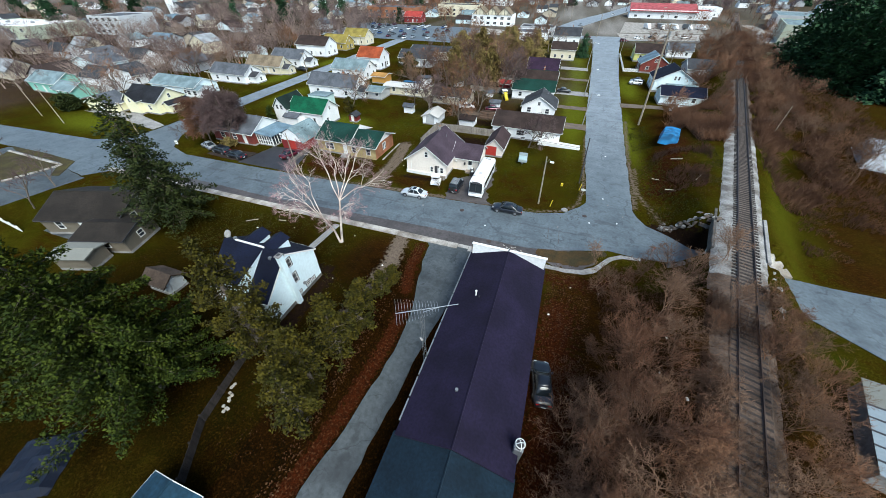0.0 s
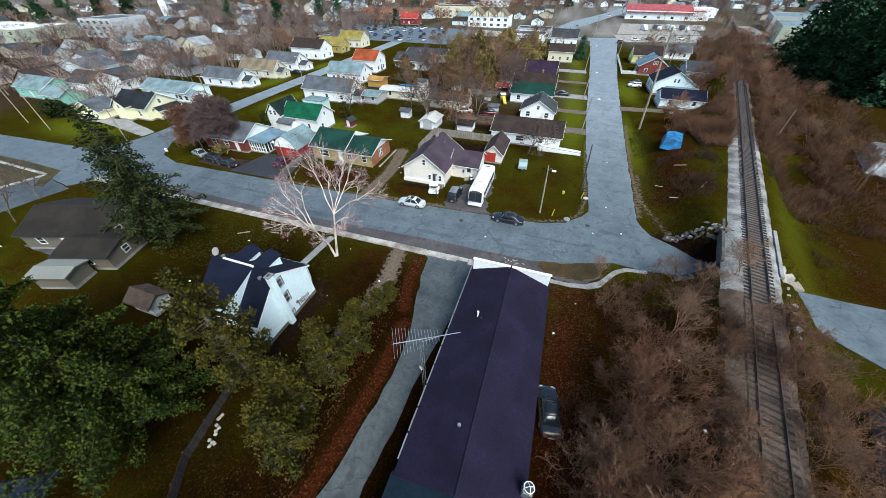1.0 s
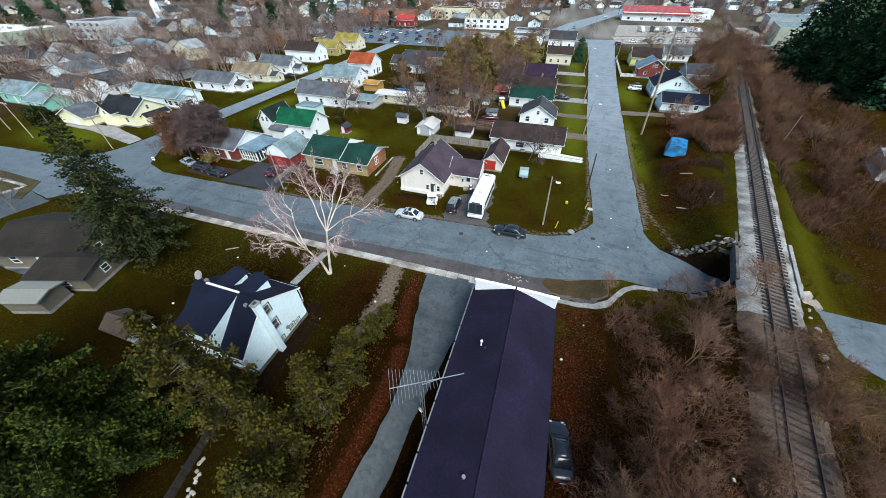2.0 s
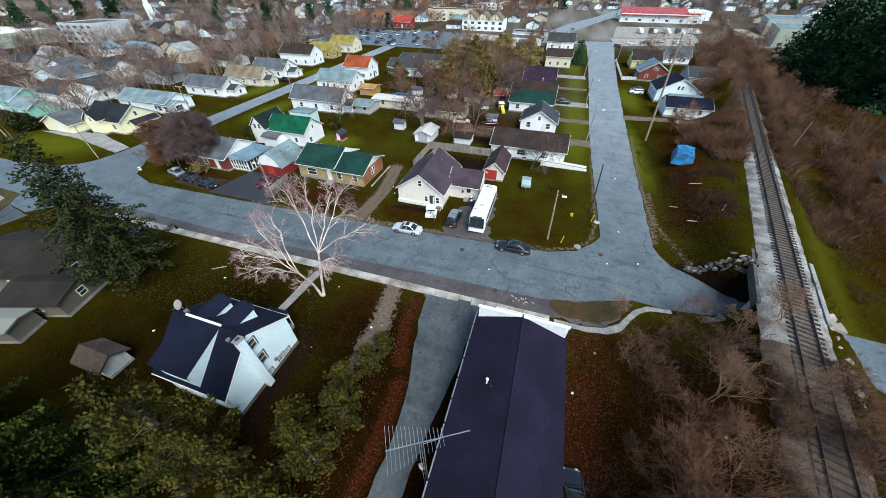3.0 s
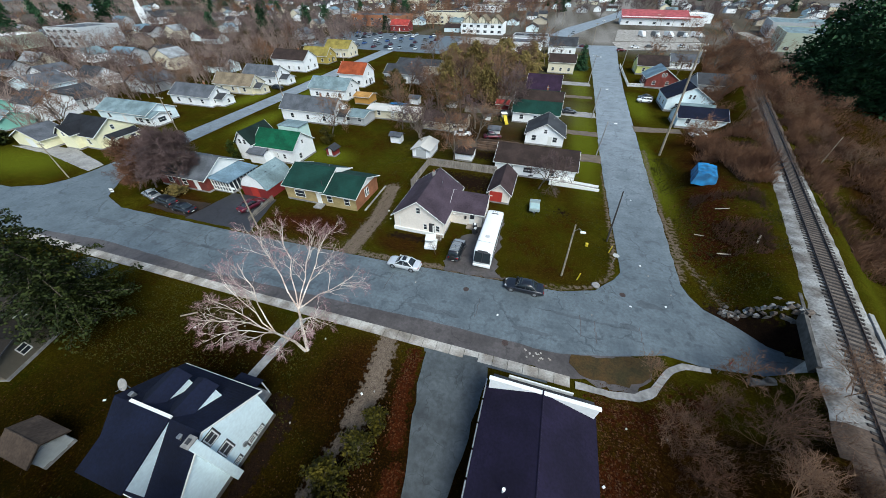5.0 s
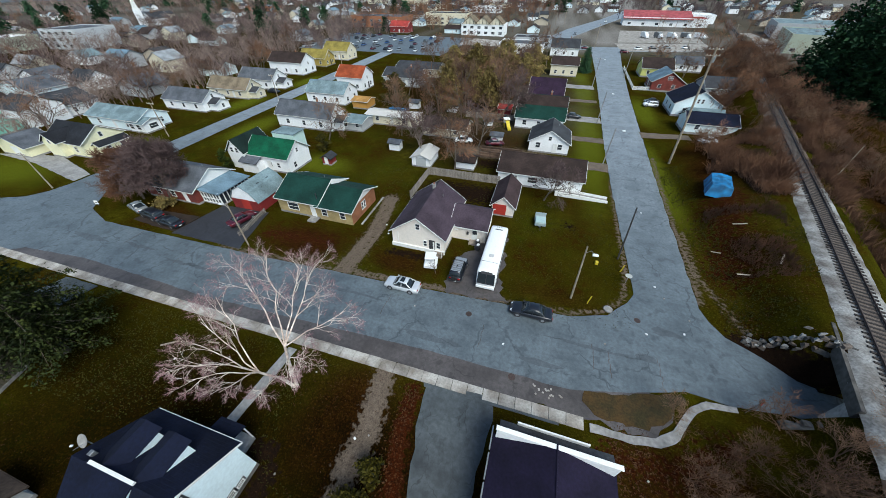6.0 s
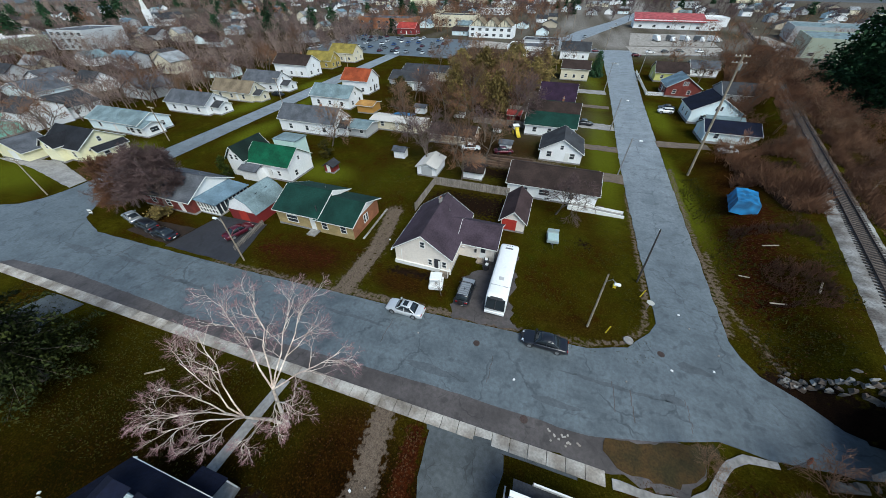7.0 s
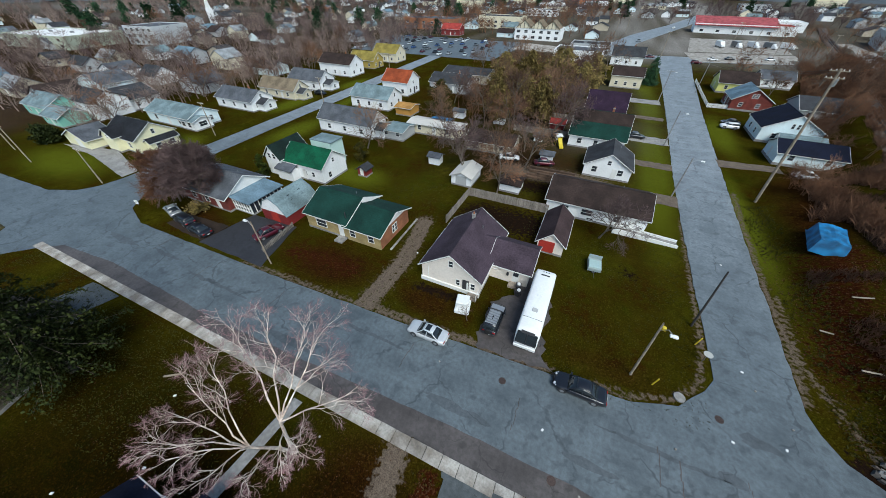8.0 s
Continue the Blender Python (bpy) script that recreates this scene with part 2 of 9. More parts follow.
M = {
    "ground": ground_mat(),
    "road": asphalt_mat("worn_asphalt", (0.128, 0.155, 0.175), (0.082, 0.101, 0.116), 0.13),
    "shoulder": asphalt_mat("dark_shoulder", (0.105, 0.092, 0.09), (0.05, 0.042, 0.04), 0.3),
    "drive": asphalt_mat("gravel_drive", (0.088, 0.101, 0.107), (0.037, 0.042, 0.045), 0.4),
    "roadpatch": asphalt_mat("patched_asphalt", (0.092, 0.108, 0.122), (0.068, 0.080, 0.090), 0.3),
    "verge": mat("verge_grass", (0.046, 0.037, 0.005), 0.95, grain=6, amount=0.45, big=0.5, bump=0.5, second=(0.026, 0.018, 0.003)),
    "bankverge": mat("brown_verge_grass", (0.050, 0.027, 0.006), 0.95, grain=6, amount=0.45, big=0.5, bump=0.5, second=(0.024, 0.018, 0.004)),
    # same asphalt, with the sheen of its far stretch painted in
    "paleroad": asphalt_mat("far_sheen_asphalt", (0.128, 0.155, 0.175), (0.082, 0.101, 0.116), 0.13, (50.0, 105.0, (2.15, 2.0, 1.95))),
    "tar": asphalt_mat("black_driveway", (0.036, 0.037, 0.043), (0.024, 0.024, 0.029), 0.3),
    "dirt": mat("bare_dirt", (0.13, 0.10, 0.075), 0.95, grain=5, amount=0.3, big=0.8, bump=0.4),
    "mulch": mat("leafy_mulch", (0.022, 0.012, 0.007), 0.95, grain=6, amount=0.4, big=0.7, bump=0.5),
    "concrete": mat("pale_concrete", (0.36, 0.34, 0.31), 0.9, grain=6, amount=0.25, big=0.5, bump=0.25, second=(0.19, 0.165, 0.14), rand=0.2),
    "oldconc": mat("old_concrete", (0.27, 0.26, 0.25), 0.9, grain=3, amount=0.3, big=0.5, bump=0.3),
    "stone": mat("dark_stone", (0.10, 0.092, 0.085), 0.95, grain=2.5, amount=0.4, big=0.8, bump=0.6, rand=0.25),
    "ballast": mat("railway_ballast", (0.27, 0.265, 0.255), 0.95, grain=5, amount=0.45, big=0.45, bump=0.8, second=(0.11, 0.095, 0.085)),
    "midballast": mat("dirty_ballast", (0.115, 0.092, 0.076), 0.95, grain=6, amount=0.45, big=0.7, bump=0.8, second=(0.07, 0.054, 0.045)),
    "weedy": mat("weedy_ballast", (0.090, 0.062, 0.046), 0.95, grain=6, amount=0.45, big=0.7, bump=0.7, second=(0.05, 0.032, 0.022)),
    "tie": mat("creosote_tie", (0.028, 0.022, 0.020), 0.9, grain=8, amount=0.35, big=2, bump=0.4, rand=0.4),
    "rail": mat("rusty_steel", (0.10, 0.07, 0.06), 0.5, 0.6, grain=10, amount=0.3),
    "steel": mat("grey_steel", (0.30, 0.31, 0.32), 0.5, 0.7, grain=8, amount=0.2),
    "rim": mat("alloy_rim", (0.45, 0.46, 0.48), 0.35, 0.8, grain=8, amount=0.1),
    "tyre": mat("rubber", (0.015, 0.015, 0.016), 0.85, grain=9, amount=0.3),
    "glass": glass_mat("dark_glass", (0.02, 0.024, 0.03)),
    "carglass": glass_mat("car_glass", (0.015, 0.02, 0.024), 0.04),
    "winglass": glass_mat("window_glass", (0.03, 0.036, 0.045), 0.08),
    "trim": mat("white_trim", (0.75, 0.75, 0.73), 0.6, grain=5, amount=0.08),
    "darktrim": mat("dark_trim", (0.04, 0.04, 0.045), 0.6, grain=5, amount=0.2),
    "wood": mat("weathered_wood", (0.24, 0.20, 0.16), 0.9, grain=6, amount=0.3, big=1, bump=0.3, rand=0.25),
    "brownwood": mat("brown_timber", (0.10, 0.062, 0.042), 0.9, grain=6, amount=0.35, big=1, bump=0.3, rand=0.35),
    "polewood": mat("pole_wood", (0.30, 0.25, 0.19), 0.9, grain=8, amount=0.3, big=1.5, bump=0.3),
    "darkpole": mat("tarred_pole", (0.05, 0.045, 0.042), 0.85, grain=8, amount=0.3, big=1.5),
    "fencewood": mat("grey_fence", (0.25, 0.22, 0.19), 0.9, grain=6, amount=0.3, big=1, bump=0.3, rand=0.2),
    "brick_red": mat("red_brick", (0.19, 0.040, 0.030), 0.85, grain=12, amount=0.3, big=0.8, bump=0.3, stripes=(2, 0.08)),
    "brick_tan": mat("tan_brick", (0.42, 0.32, 0.15), 0.85, grain=12, amount=0.25, big=0.8, bump=0.3, stripes=(2, 0.08)),
    "brick_orange": mat("orange_brick", (0.34, 0.14, 0.07), 0.85, grain=12, amount=0.3, big=0.8, bump=0.3, stripes=(2, 0.08)),
    "chrome": mat("bright_metal", (0.6, 0.6, 0.62), 0.25, 0.9, grain=8, amount=0.05),
    "red_paint": mat("red_paint", (0.38, 0.035, 0.025), 0.6, grain=5, amount=0.2),
    "headlight": glass_mat("lamp_glass", (0.6, 0.62, 0.65), 0.1),
    "taillight": glass_mat("red_lens", (0.35, 0.01, 0.01), 0.15),
    "bark": mat("grey_bark", (0.13, 0.105, 0.085), 0.95, grain=5, amount=0.3, big=1.2, bump=0.5),
    "birch": mat("pale_bark", (0.70, 0.62, 0.55), 0.9, grain=6, amount=0.4, big=1.0, bump=0.3, second=(0.42, 0.33, 0.28)),
    "twig_pink": mat("budding_twigs", (0.27, 0.15, 0.165), 0.9, grain=3, amount=0.3),
    "twig_brown": mat("brown_twigs", (0.18, 0.090, 0.048), 0.95, grain=3, amount=0.3, big=0.12, second=(0.092, 0.043, 0.023), rand=0.3),
    "twig_rust": mat("rusty_twigs", (0.13, 0.058, 0.030), 0.95, grain=3, amount=0.35, big=0.2, second=(0.075, 0.036, 0.020), rand=0.3),
    "twig_grey": mat("grey_twigs", (0.175, 0.102, 0.062), 0.95, grain=3, amount=0.3, big=0.15, second=(0.080, 0.041, 0.024), rand=0.3),
    "twig_dark": mat("dark_brown_twigs", (0.060, 0.038, 0.030), 0.95, grain=3, amount=0.35, big=0.3, second=(0.034, 0.020, 0.016)),
    "twig_taupe": mat("taupe_twigs", (0.25, 0.185, 0.155), 0.95, grain=3, amount=0.3, big=0.05, second=(0.14, 0.098, 0.088)),
    "twig_purple": mat("purple_twigs", (0.105, 0.068, 0.066), 0.95, grain=3, amount=0.3, big=0.3),
    "olive": leaf_mat("olive_brown_sprays", (0.24, 0.175, 0.065), (0.15, 0.12, 0.038), (0.075, 0.055, 0.02)),
    "spruce": leaf_mat("spruce_needles", (0.018, 0.028, 0.007), (0.034, 0.042, 0.008), (0.008, 0.014, 0.005)),
    "pine": leaf_mat("pine_needles", (0.015, 0.027, 0.002), (0.046, 0.060, 0.005), (0.003, 0.008, 0.001)),
    "cedar": leaf_mat("cedar_sprays", (0.062, 0.050, 0.004), (0.028, 0.028, 0.003), (0.008, 0.008, 0.002)),
    "darkfir": leaf_mat("far_fir", (0.018, 0.052, 0.022), (0.030, 0.070, 0.027), (0.009, 0.028, 0.014)),
    "tarpblue": mat("blue_tarp", (0.02, 0.19, 0.42), 0.45, grain=2.2, amount=0.5, big=1.1, bump=0.8, second=(0.01, 0.07, 0.16)),
    "silvertarp": mat("silver_tarp", (0.5, 0.52, 0.55), 0.35, 0.3, grain=3, amount=0.3, big=1.2, bump=0.6),
    "whiteplastic": mat("white_plastic", (0.75, 0.76, 0.76), 0.4, grain=4, amount=0.06),
    "yellow": mat("yellow_paint", (0.55, 0.42, 0.03), 0.5, grain=5, amount=0.15),
}


def siding(name, col):
    if name not in M:
        M[name] = mat(name, col, 0.6, grain=4, amount=0.08, big=0.4, bump=0.35, stripes=(2, 0.15))
    return M[name]


def shingles(name, col):
    if name not in M:
        col = tuple(c * 0.85 for c in col)
        M[name] = mat(name, col, 0.9, grain=5, amount=0.32, big=0.4, bump=0.6, stripes=(2, 0.14), spec=0.2, second=tuple(c * 0.62 for c in col))
    return M[name]


def paint(name, col, metal=0.3):
    if name not in M:
        m = mat(name, col, 0.28, metal, grain=3, amount=0.05)
        m.node_tree.nodes["Principled BSDF"].inputs["Coat Weight"].default_value = 0.6
        M[name] = m
    return M[name]


# ---- building helpers ----
class Geo:
    """Vertices and faces of one mesh."""

    def __init__(self):
        self.v, self.f = [], []

    def add(self, vs, fs):
        n = len(self.v)
        self.v += [tuple(p) for p in vs]
        self.f += [tuple(n + i for i in q) for q in fs]
        return self

    def box(self, x0, x1, y0, y1, z0, z1):
        return self.add([(x, y, z) for z in (z0, z1) for y in (y0, y1) for x in (x0, x1)],
                        [(0, 2, 3, 1), (4, 5, 7, 6), (0, 1, 5, 4), (2, 6, 7, 3), (0, 4, 6, 2), (1, 3, 7, 5)])

    def bevbox(self, x0, x1, y0, y1, z0, z1, r=0.03):
        """A box with chamfered upright and top edges."""
        lo = [(x0 + r, y0), (x1 - r, y0), (x1, y0 + r), (x1, y1 - r), (x1 - r, y1), (x0 + r, y1), (x0, y1 - r), (x0, y0 + r)]
        hi = [(x0 + 2 * r, y0 + r), (x1 - 2 * r, y0 + r), (x1 - r, y0 + 2 * r), (x1 - r, y1 - 2 * r), (x1 - 2 * r, y1 - r), (x0 + 2 * r, y1 - r), (x0 + r, y1 - 2 * r), (x0 + r, y0 + 2 * r)]
        vs = [(*p, z0) for p in lo] + [(*p, z1 - r) for p in lo] + [(*p, z1) for p in hi]
        fs = [tuple(range(7, -1, -1)), tuple(range(16, 24))]
        for k in range(8):
            j = (k + 1) % 8
            fs += [(k, j, 8 + j, 8 + k), (8 + k, 8 + j, 16 + j, 16 + k)]
        return self.add(vs, fs)

    def poly(self, pts, z0, z1):
        """A slab with an outline that runs anticlockwise."""
        n = len(pts)
        return self.add([(*p, z0) for p in pts] + [(*p, z1) for p in pts],
                        [tuple(range(n - 1, -1, -1)), tuple(range(n, 2 * n))] + [(i, (i + 1) % n, n + (i + 1) % n, n + i) for i in range(n)])

    def hexa(self, a, b):
        """A solid between two quads with matching corners."""
        return self.add(list(a) + list(b), [(3, 2, 1, 0), (4, 5, 6, 7)] + [(i, (i + 1) % 4, 4 + (i + 1) % 4, 4 + i) for i in range(4)])

    def slab(self, q, t):
        """A quad given thickness t downwards along its normal."""
        q = [Vector(p) for p in q]
        n = (q[1] - q[0]).cross(q[2] - q[0]).normalized()
        return self.hexa([p - n * t for p in q], q)

    def cyl(self, p, q, r0, r1=None, n=8, caps=True):
        p, q = Vector(p), Vector(q)
        r1 = r0 if r1 is None else r1
        d = (q - p)
        u = d.orthogonal().normalized()
        w = d.normalized().cross(u)
        ring = [(math.cos(2 * math.pi * k / n), math.sin(2 * math.pi * k / n)) for k in range(n)]
        vs = [p + (u * c + w * s) * r0 for c, s in ring] + [q + (u * c + w * s) * r1 for c, s in ring]
        fs = [(k, (k + 1) % n, n + (k + 1) % n, n + k) for k in range(n)]
        if caps:
            fs += [tuple(range(n - 1, -1, -1)), tuple(range(n, 2 * n))]
        return self.add(vs, fs)

    def tube(self, pts, radii, n=5):
        """A tapered tube through points."""
        pts = [Vector(p) for p in pts]
        base = len(self.v)
        u = None
        for i, p in enumerate(pts):
            d = (pts[min(i + 1, len(pts) - 1)] - pts[max(i - 1, 0)]).normalized()
            u = d.orthogonal().normalized() if u is None else (u - d * u.dot(d)).normalized()
            w = d.cross(u)
            for k in range(n):
                a = 2 * math.pi * k / n
                self.v.append(tuple(p + (u * math.cos(a) + w * math.sin(a)) * radii[i]))
        for i in range(len(pts) - 1):
            for k in range(n):
                j = (k + 1) % n
                self.f.append((base + i * n + k, base + i * n + j, base + i * n + n + j, base + i * n + n + k))
        return self

    def loft(self, rings, close=True):
        n = len(rings[0])
        base = len(self.v)
        for r in rings:
            self.v += [tuple(p) for p in r]
        for i in range(len(rings) - 1):
            for k in range(n):
                j = (k + 1) % n
                self.f.append((base + i * n + k, base + i * n + j, base + i * n + n + j, base + i * n + n + k))
        if close:
            self.f.append(tuple(base + k for k in range(n - 1, -1, -1)))
            self.f.append(tuple(base + (len(rings) - 1) * n + k for k in range(n)))
        return self

    def spike(self, p, q, r):
        p, q = Vector(p), Vector(q)
        d = q - p
        u = d.orthogonal().normalized() * r
        w = d.normalized().cross(u)
        return self.add([p + u, p - u * 0.5 + w * 0.87, p - u * 0.5 - w * 0.87, q], [(0, 1, 3), (1, 2, 3), (2, 0, 3)])

    def mesh(self, name, material, smooth=False):
        me = bpy.data.meshes.new(name)
        me.from_pydata(self.v, [], self.f)
        me.materials.append(material)
        if smooth:
            me.polygons.foreach_set("use_smooth", [True] * len(me.polygons))
        me.update()
        return me


def part(name, g, material, parent, label="", smooth=False):
    ob = new(name, g.mesh(name, material, smooth))
    ob.parent = parent
    return tagged(ob, label) if label else ob


def thing(name, label, category, m=None, group="", kind=""):
    ob = new(name)
    ob.empty_display_size = 0.3
    if m is not None:
        ob.matrix_world = m
    return tagged(ob, label, category, group, kind)


def single(name, g, material, label, category="", group="", kind="", m=None, smooth=False):
    ob = new(name, g.mesh(name, material, smooth))
    if m is not None:
        ob.matrix_world = m
    return tagged(ob, label, category, group, kind)


def share(name, mesh, parent, m):
    ob = new(name, mesh)
    ob.parent = parent
    ob.matrix_local = m
    return ob


def smooth01(x):
    x = min(1.0, max(0.0, x))
    return x * x * (3 - 2 * x)


# ---- lie of the land ----
RAIL_X, RAIL_Y, RAIL_SLOPE = 24.8, 37.0, 0.287
RAIL_LEN = math.hypot(1, RAIL_SLOPE)
RU = Vector((RAIL_SLOPE / RAIL_LEN, 1 / RAIL_LEN, 0))
RN = Vector((RU.y, -RU.x, 0))
RAIL_Z = 4.15


def rail_side(x, y):
    """Metres east of the track's middle."""
    return (x - RAIL_X) * RN.x + (y - RAIL_Y) * RN.y


def rail_point(s, side=0.0, z=0.0):
    """A place s metres north of the bridge along the track, side metres to its east."""
    return Vector((RAIL_X, RAIL_Y, z)) + RU * s + RN * side


def height(x, y):
    d = rail_side(x, y)
    far = smooth01((y - 200) / 200)
    wide = 7 + 13 * smooth01((y - 48) / 25) - 12.5 * smooth01((y - 94) / 12)
    if d < 0:
        z = RAIL_Z * (1 - smooth01((-d - 3.2) / wide) if -d > 3.2 else 1)
        z *= smooth01((x - 17.2) / 7) if y > 30 else 1
    else:
        z = RAIL_Z * (1 - smooth01((d - 2.4) / 6.5) if d > 2.4 else 1)
    z *= 1 - 0.8 * far
    # the road's cutting under the track
    if 12 < x < 60:
        n = 45.6 + 2.0 * smooth01((18.5 - x) / 3) - 3.2 * smooth01((x - 18.6) / 4.2) - smooth01((x - 28) / 5) * 1.6
        s = 38.2 - max(0, x - 25) * 0.72 - 1.6 * smooth01((19 - x) / 3)
        if s < y < n:
            z = min(z, -0.05)
        elif n <= y < n + 3.2 and x < 23.8:
            z = -0.05 + (z + 0.05) * smooth01((y - n) / 3.2)
    return z

# ---- ground ----
def axis(lo, hi, step, far, grow=1.35):
    out = list(np.arange(lo, hi + 0.01, step))
    s, p = step, hi
    while p < far:
        s *= grow
        p += s
        out.append(p)
    s, p = step, lo
    while p > -far:
        s *= grow
        p -= s
        out.insert(0, p)
    return [float(q) for q in out]


def zones(x, y):
    """Share of leaf litter, of fresh green, of gritty ground with far haze, of painted yard shade."""
    d = rail_side(x, y)
    n = noise.noise((x * 0.11, y * 0.11, 0.3)) * 0.5 + noise.noise((x * 0.03, y * 0.03, 7.3)) * 0.5
    near = smooth01((31.5 - y) / 14) * smooth01((x + 60) / 30)
    litter = 0.45 * near + (0.55 if y < 31 and x > -18 else 0.0) * smooth01((30 - y) / 4)
    litter = max(litter, 0.95 * smooth01(1 - abs((d + 13) / 12)) * smooth01((y - 52) / 8) * smooth01((x - 19) / 5))
    litter = max(litter, 0.85 * smooth01((d - 8.5) / 5) * (1 - smooth01((d - 40) / 25)) * smooth01((y - 36) / 6))
    for px, py, rx, ry, k in ((-18.5, 26, 6.5, 8, 0.95), (-37, 47.2, 8.5, 4.6, 1.0), (-22, 46.8, 5.5, 3.2, 0.95), (-1.5, 46.8, 7, 2.6, 0.75), (-14, 62, 6, 4, 0.7), (2, 66, 6, 10, 0.45), (-20, 68, 10, 8, 0.6), (-5, 51, 8, 7, 0.3), (-63, 46.5, 8, 3, 0.8), (-22, 93, 17, 15, 0.95), (-35, 130, 45, 28, 0.8)):
        litter = max(litter, k * smooth01(1.3 - math.hypot((x - px) / rx, (y - py) / ry)))
    litter = max(litter, 0.95 * smooth01((x - 2.5) / 3) * smooth01((34.0 - y) / 3) * (1 - smooth01((d - 1) / 4)))
    town = smooth01((y - 210) / 60)
    litter = max(litter, town * 0.6, 0.85 * smooth01((-125 - x) / 30))
    fresh = 0.52 * smooth01(1.3 - abs(d - 5.8) / 4.0) * smooth01((y - 34) / 5) * (1 - smooth01((y - 62) / 22))
    fresh = max(fresh, 0.07 * smooth01((d - 4) / 5) * smooth01((y - 40) / 6) * (1 - smooth01((y - 100) / 30)))
    fresh = max(fresh, 0.22 * smooth01(1.2 - math.hypot((x - 34) / 9, (y - 25) / 9)))
    for px, py, rx, ry in ((5, 100, 5, 45), (5, 145, 5, 25), (4, 200, 8, 20), (18, 84, 2.6, 26), (21, 128, 5, 20), (4, 170, 5, 12)):
        fresh = max(fresh, 0.95 * smooth01(1.25 - math.hypot((x - px) / rx, (y - py) / ry)))
    for px, py, rx, ry in ((-36, 70, 9, 9), (-5, 63, 9, 5)):
        fresh = max(fresh, 0.35 * smooth01(1.25 - math.hypot((x - px) / rx, (y - py) / ry)))
    for px, py, rx, ry in ((-112, 48, 20, 8), (-100, 66, 9, 6), (-99, 100, 6, 14), (-97, 130, 5, 14), (-80, 84, 6, 14), (-84, 112, 4, 16), (-50, 70, 10, 6)):
        fresh = max(fresh, 0.95 * smooth01(1.25 - math.hypot((x - px) / rx, (y - py) / ry)))
    # pale town ground, with distance haze painted in as further paling northwards
    grit_haze = max(smooth01((y - 205) / 35) * smooth01(1.6 - abs(x - 30) / 100), 0.7 * smooth01((y - 190) / 60), 0.3 * smooth01((-128 - x) / 30), 0.5 * smooth01(1.3 - math.hypot((x + 20) / 34, (y - 140) / 65))) * (0.75 + 0.9 * n)
    # how strongly painted shade darkens the ground south of the street
    yard_shade = (0.9 - 0.5 * smooth01((x - 2) / 4)) * smooth01((33.0 - y) / 9) * smooth01((x + 62) / 22) * (1 - smooth01((d - 2) / 5))
    yard_shade *= 0.75 + 0.6 * n
    return min(1, max(0, litter + 0.25 * n * (litter > 0.05))), min(1, fresh), min(1, max(0, grit_haze)), min(1, max(0, yard_shade))


def near_line(x, y, pts, w):
    """1 on a broken line, falling to 0 at w metres beside it."""
    best = 9e9
    for (ax, ay), (bx, by) in zip(pts, pts[1:]):
        vx, vy = bx - ax, by - ay
        t = max(0, min(1, ((x - ax) * vx + (y - ay) * vy) / (vx * vx + vy * vy)))
        best = min(best, math.hypot(x - ax - t * vx, y - ay - t * vy))
    return max(0.0, 1 - 0.5 * best / w)


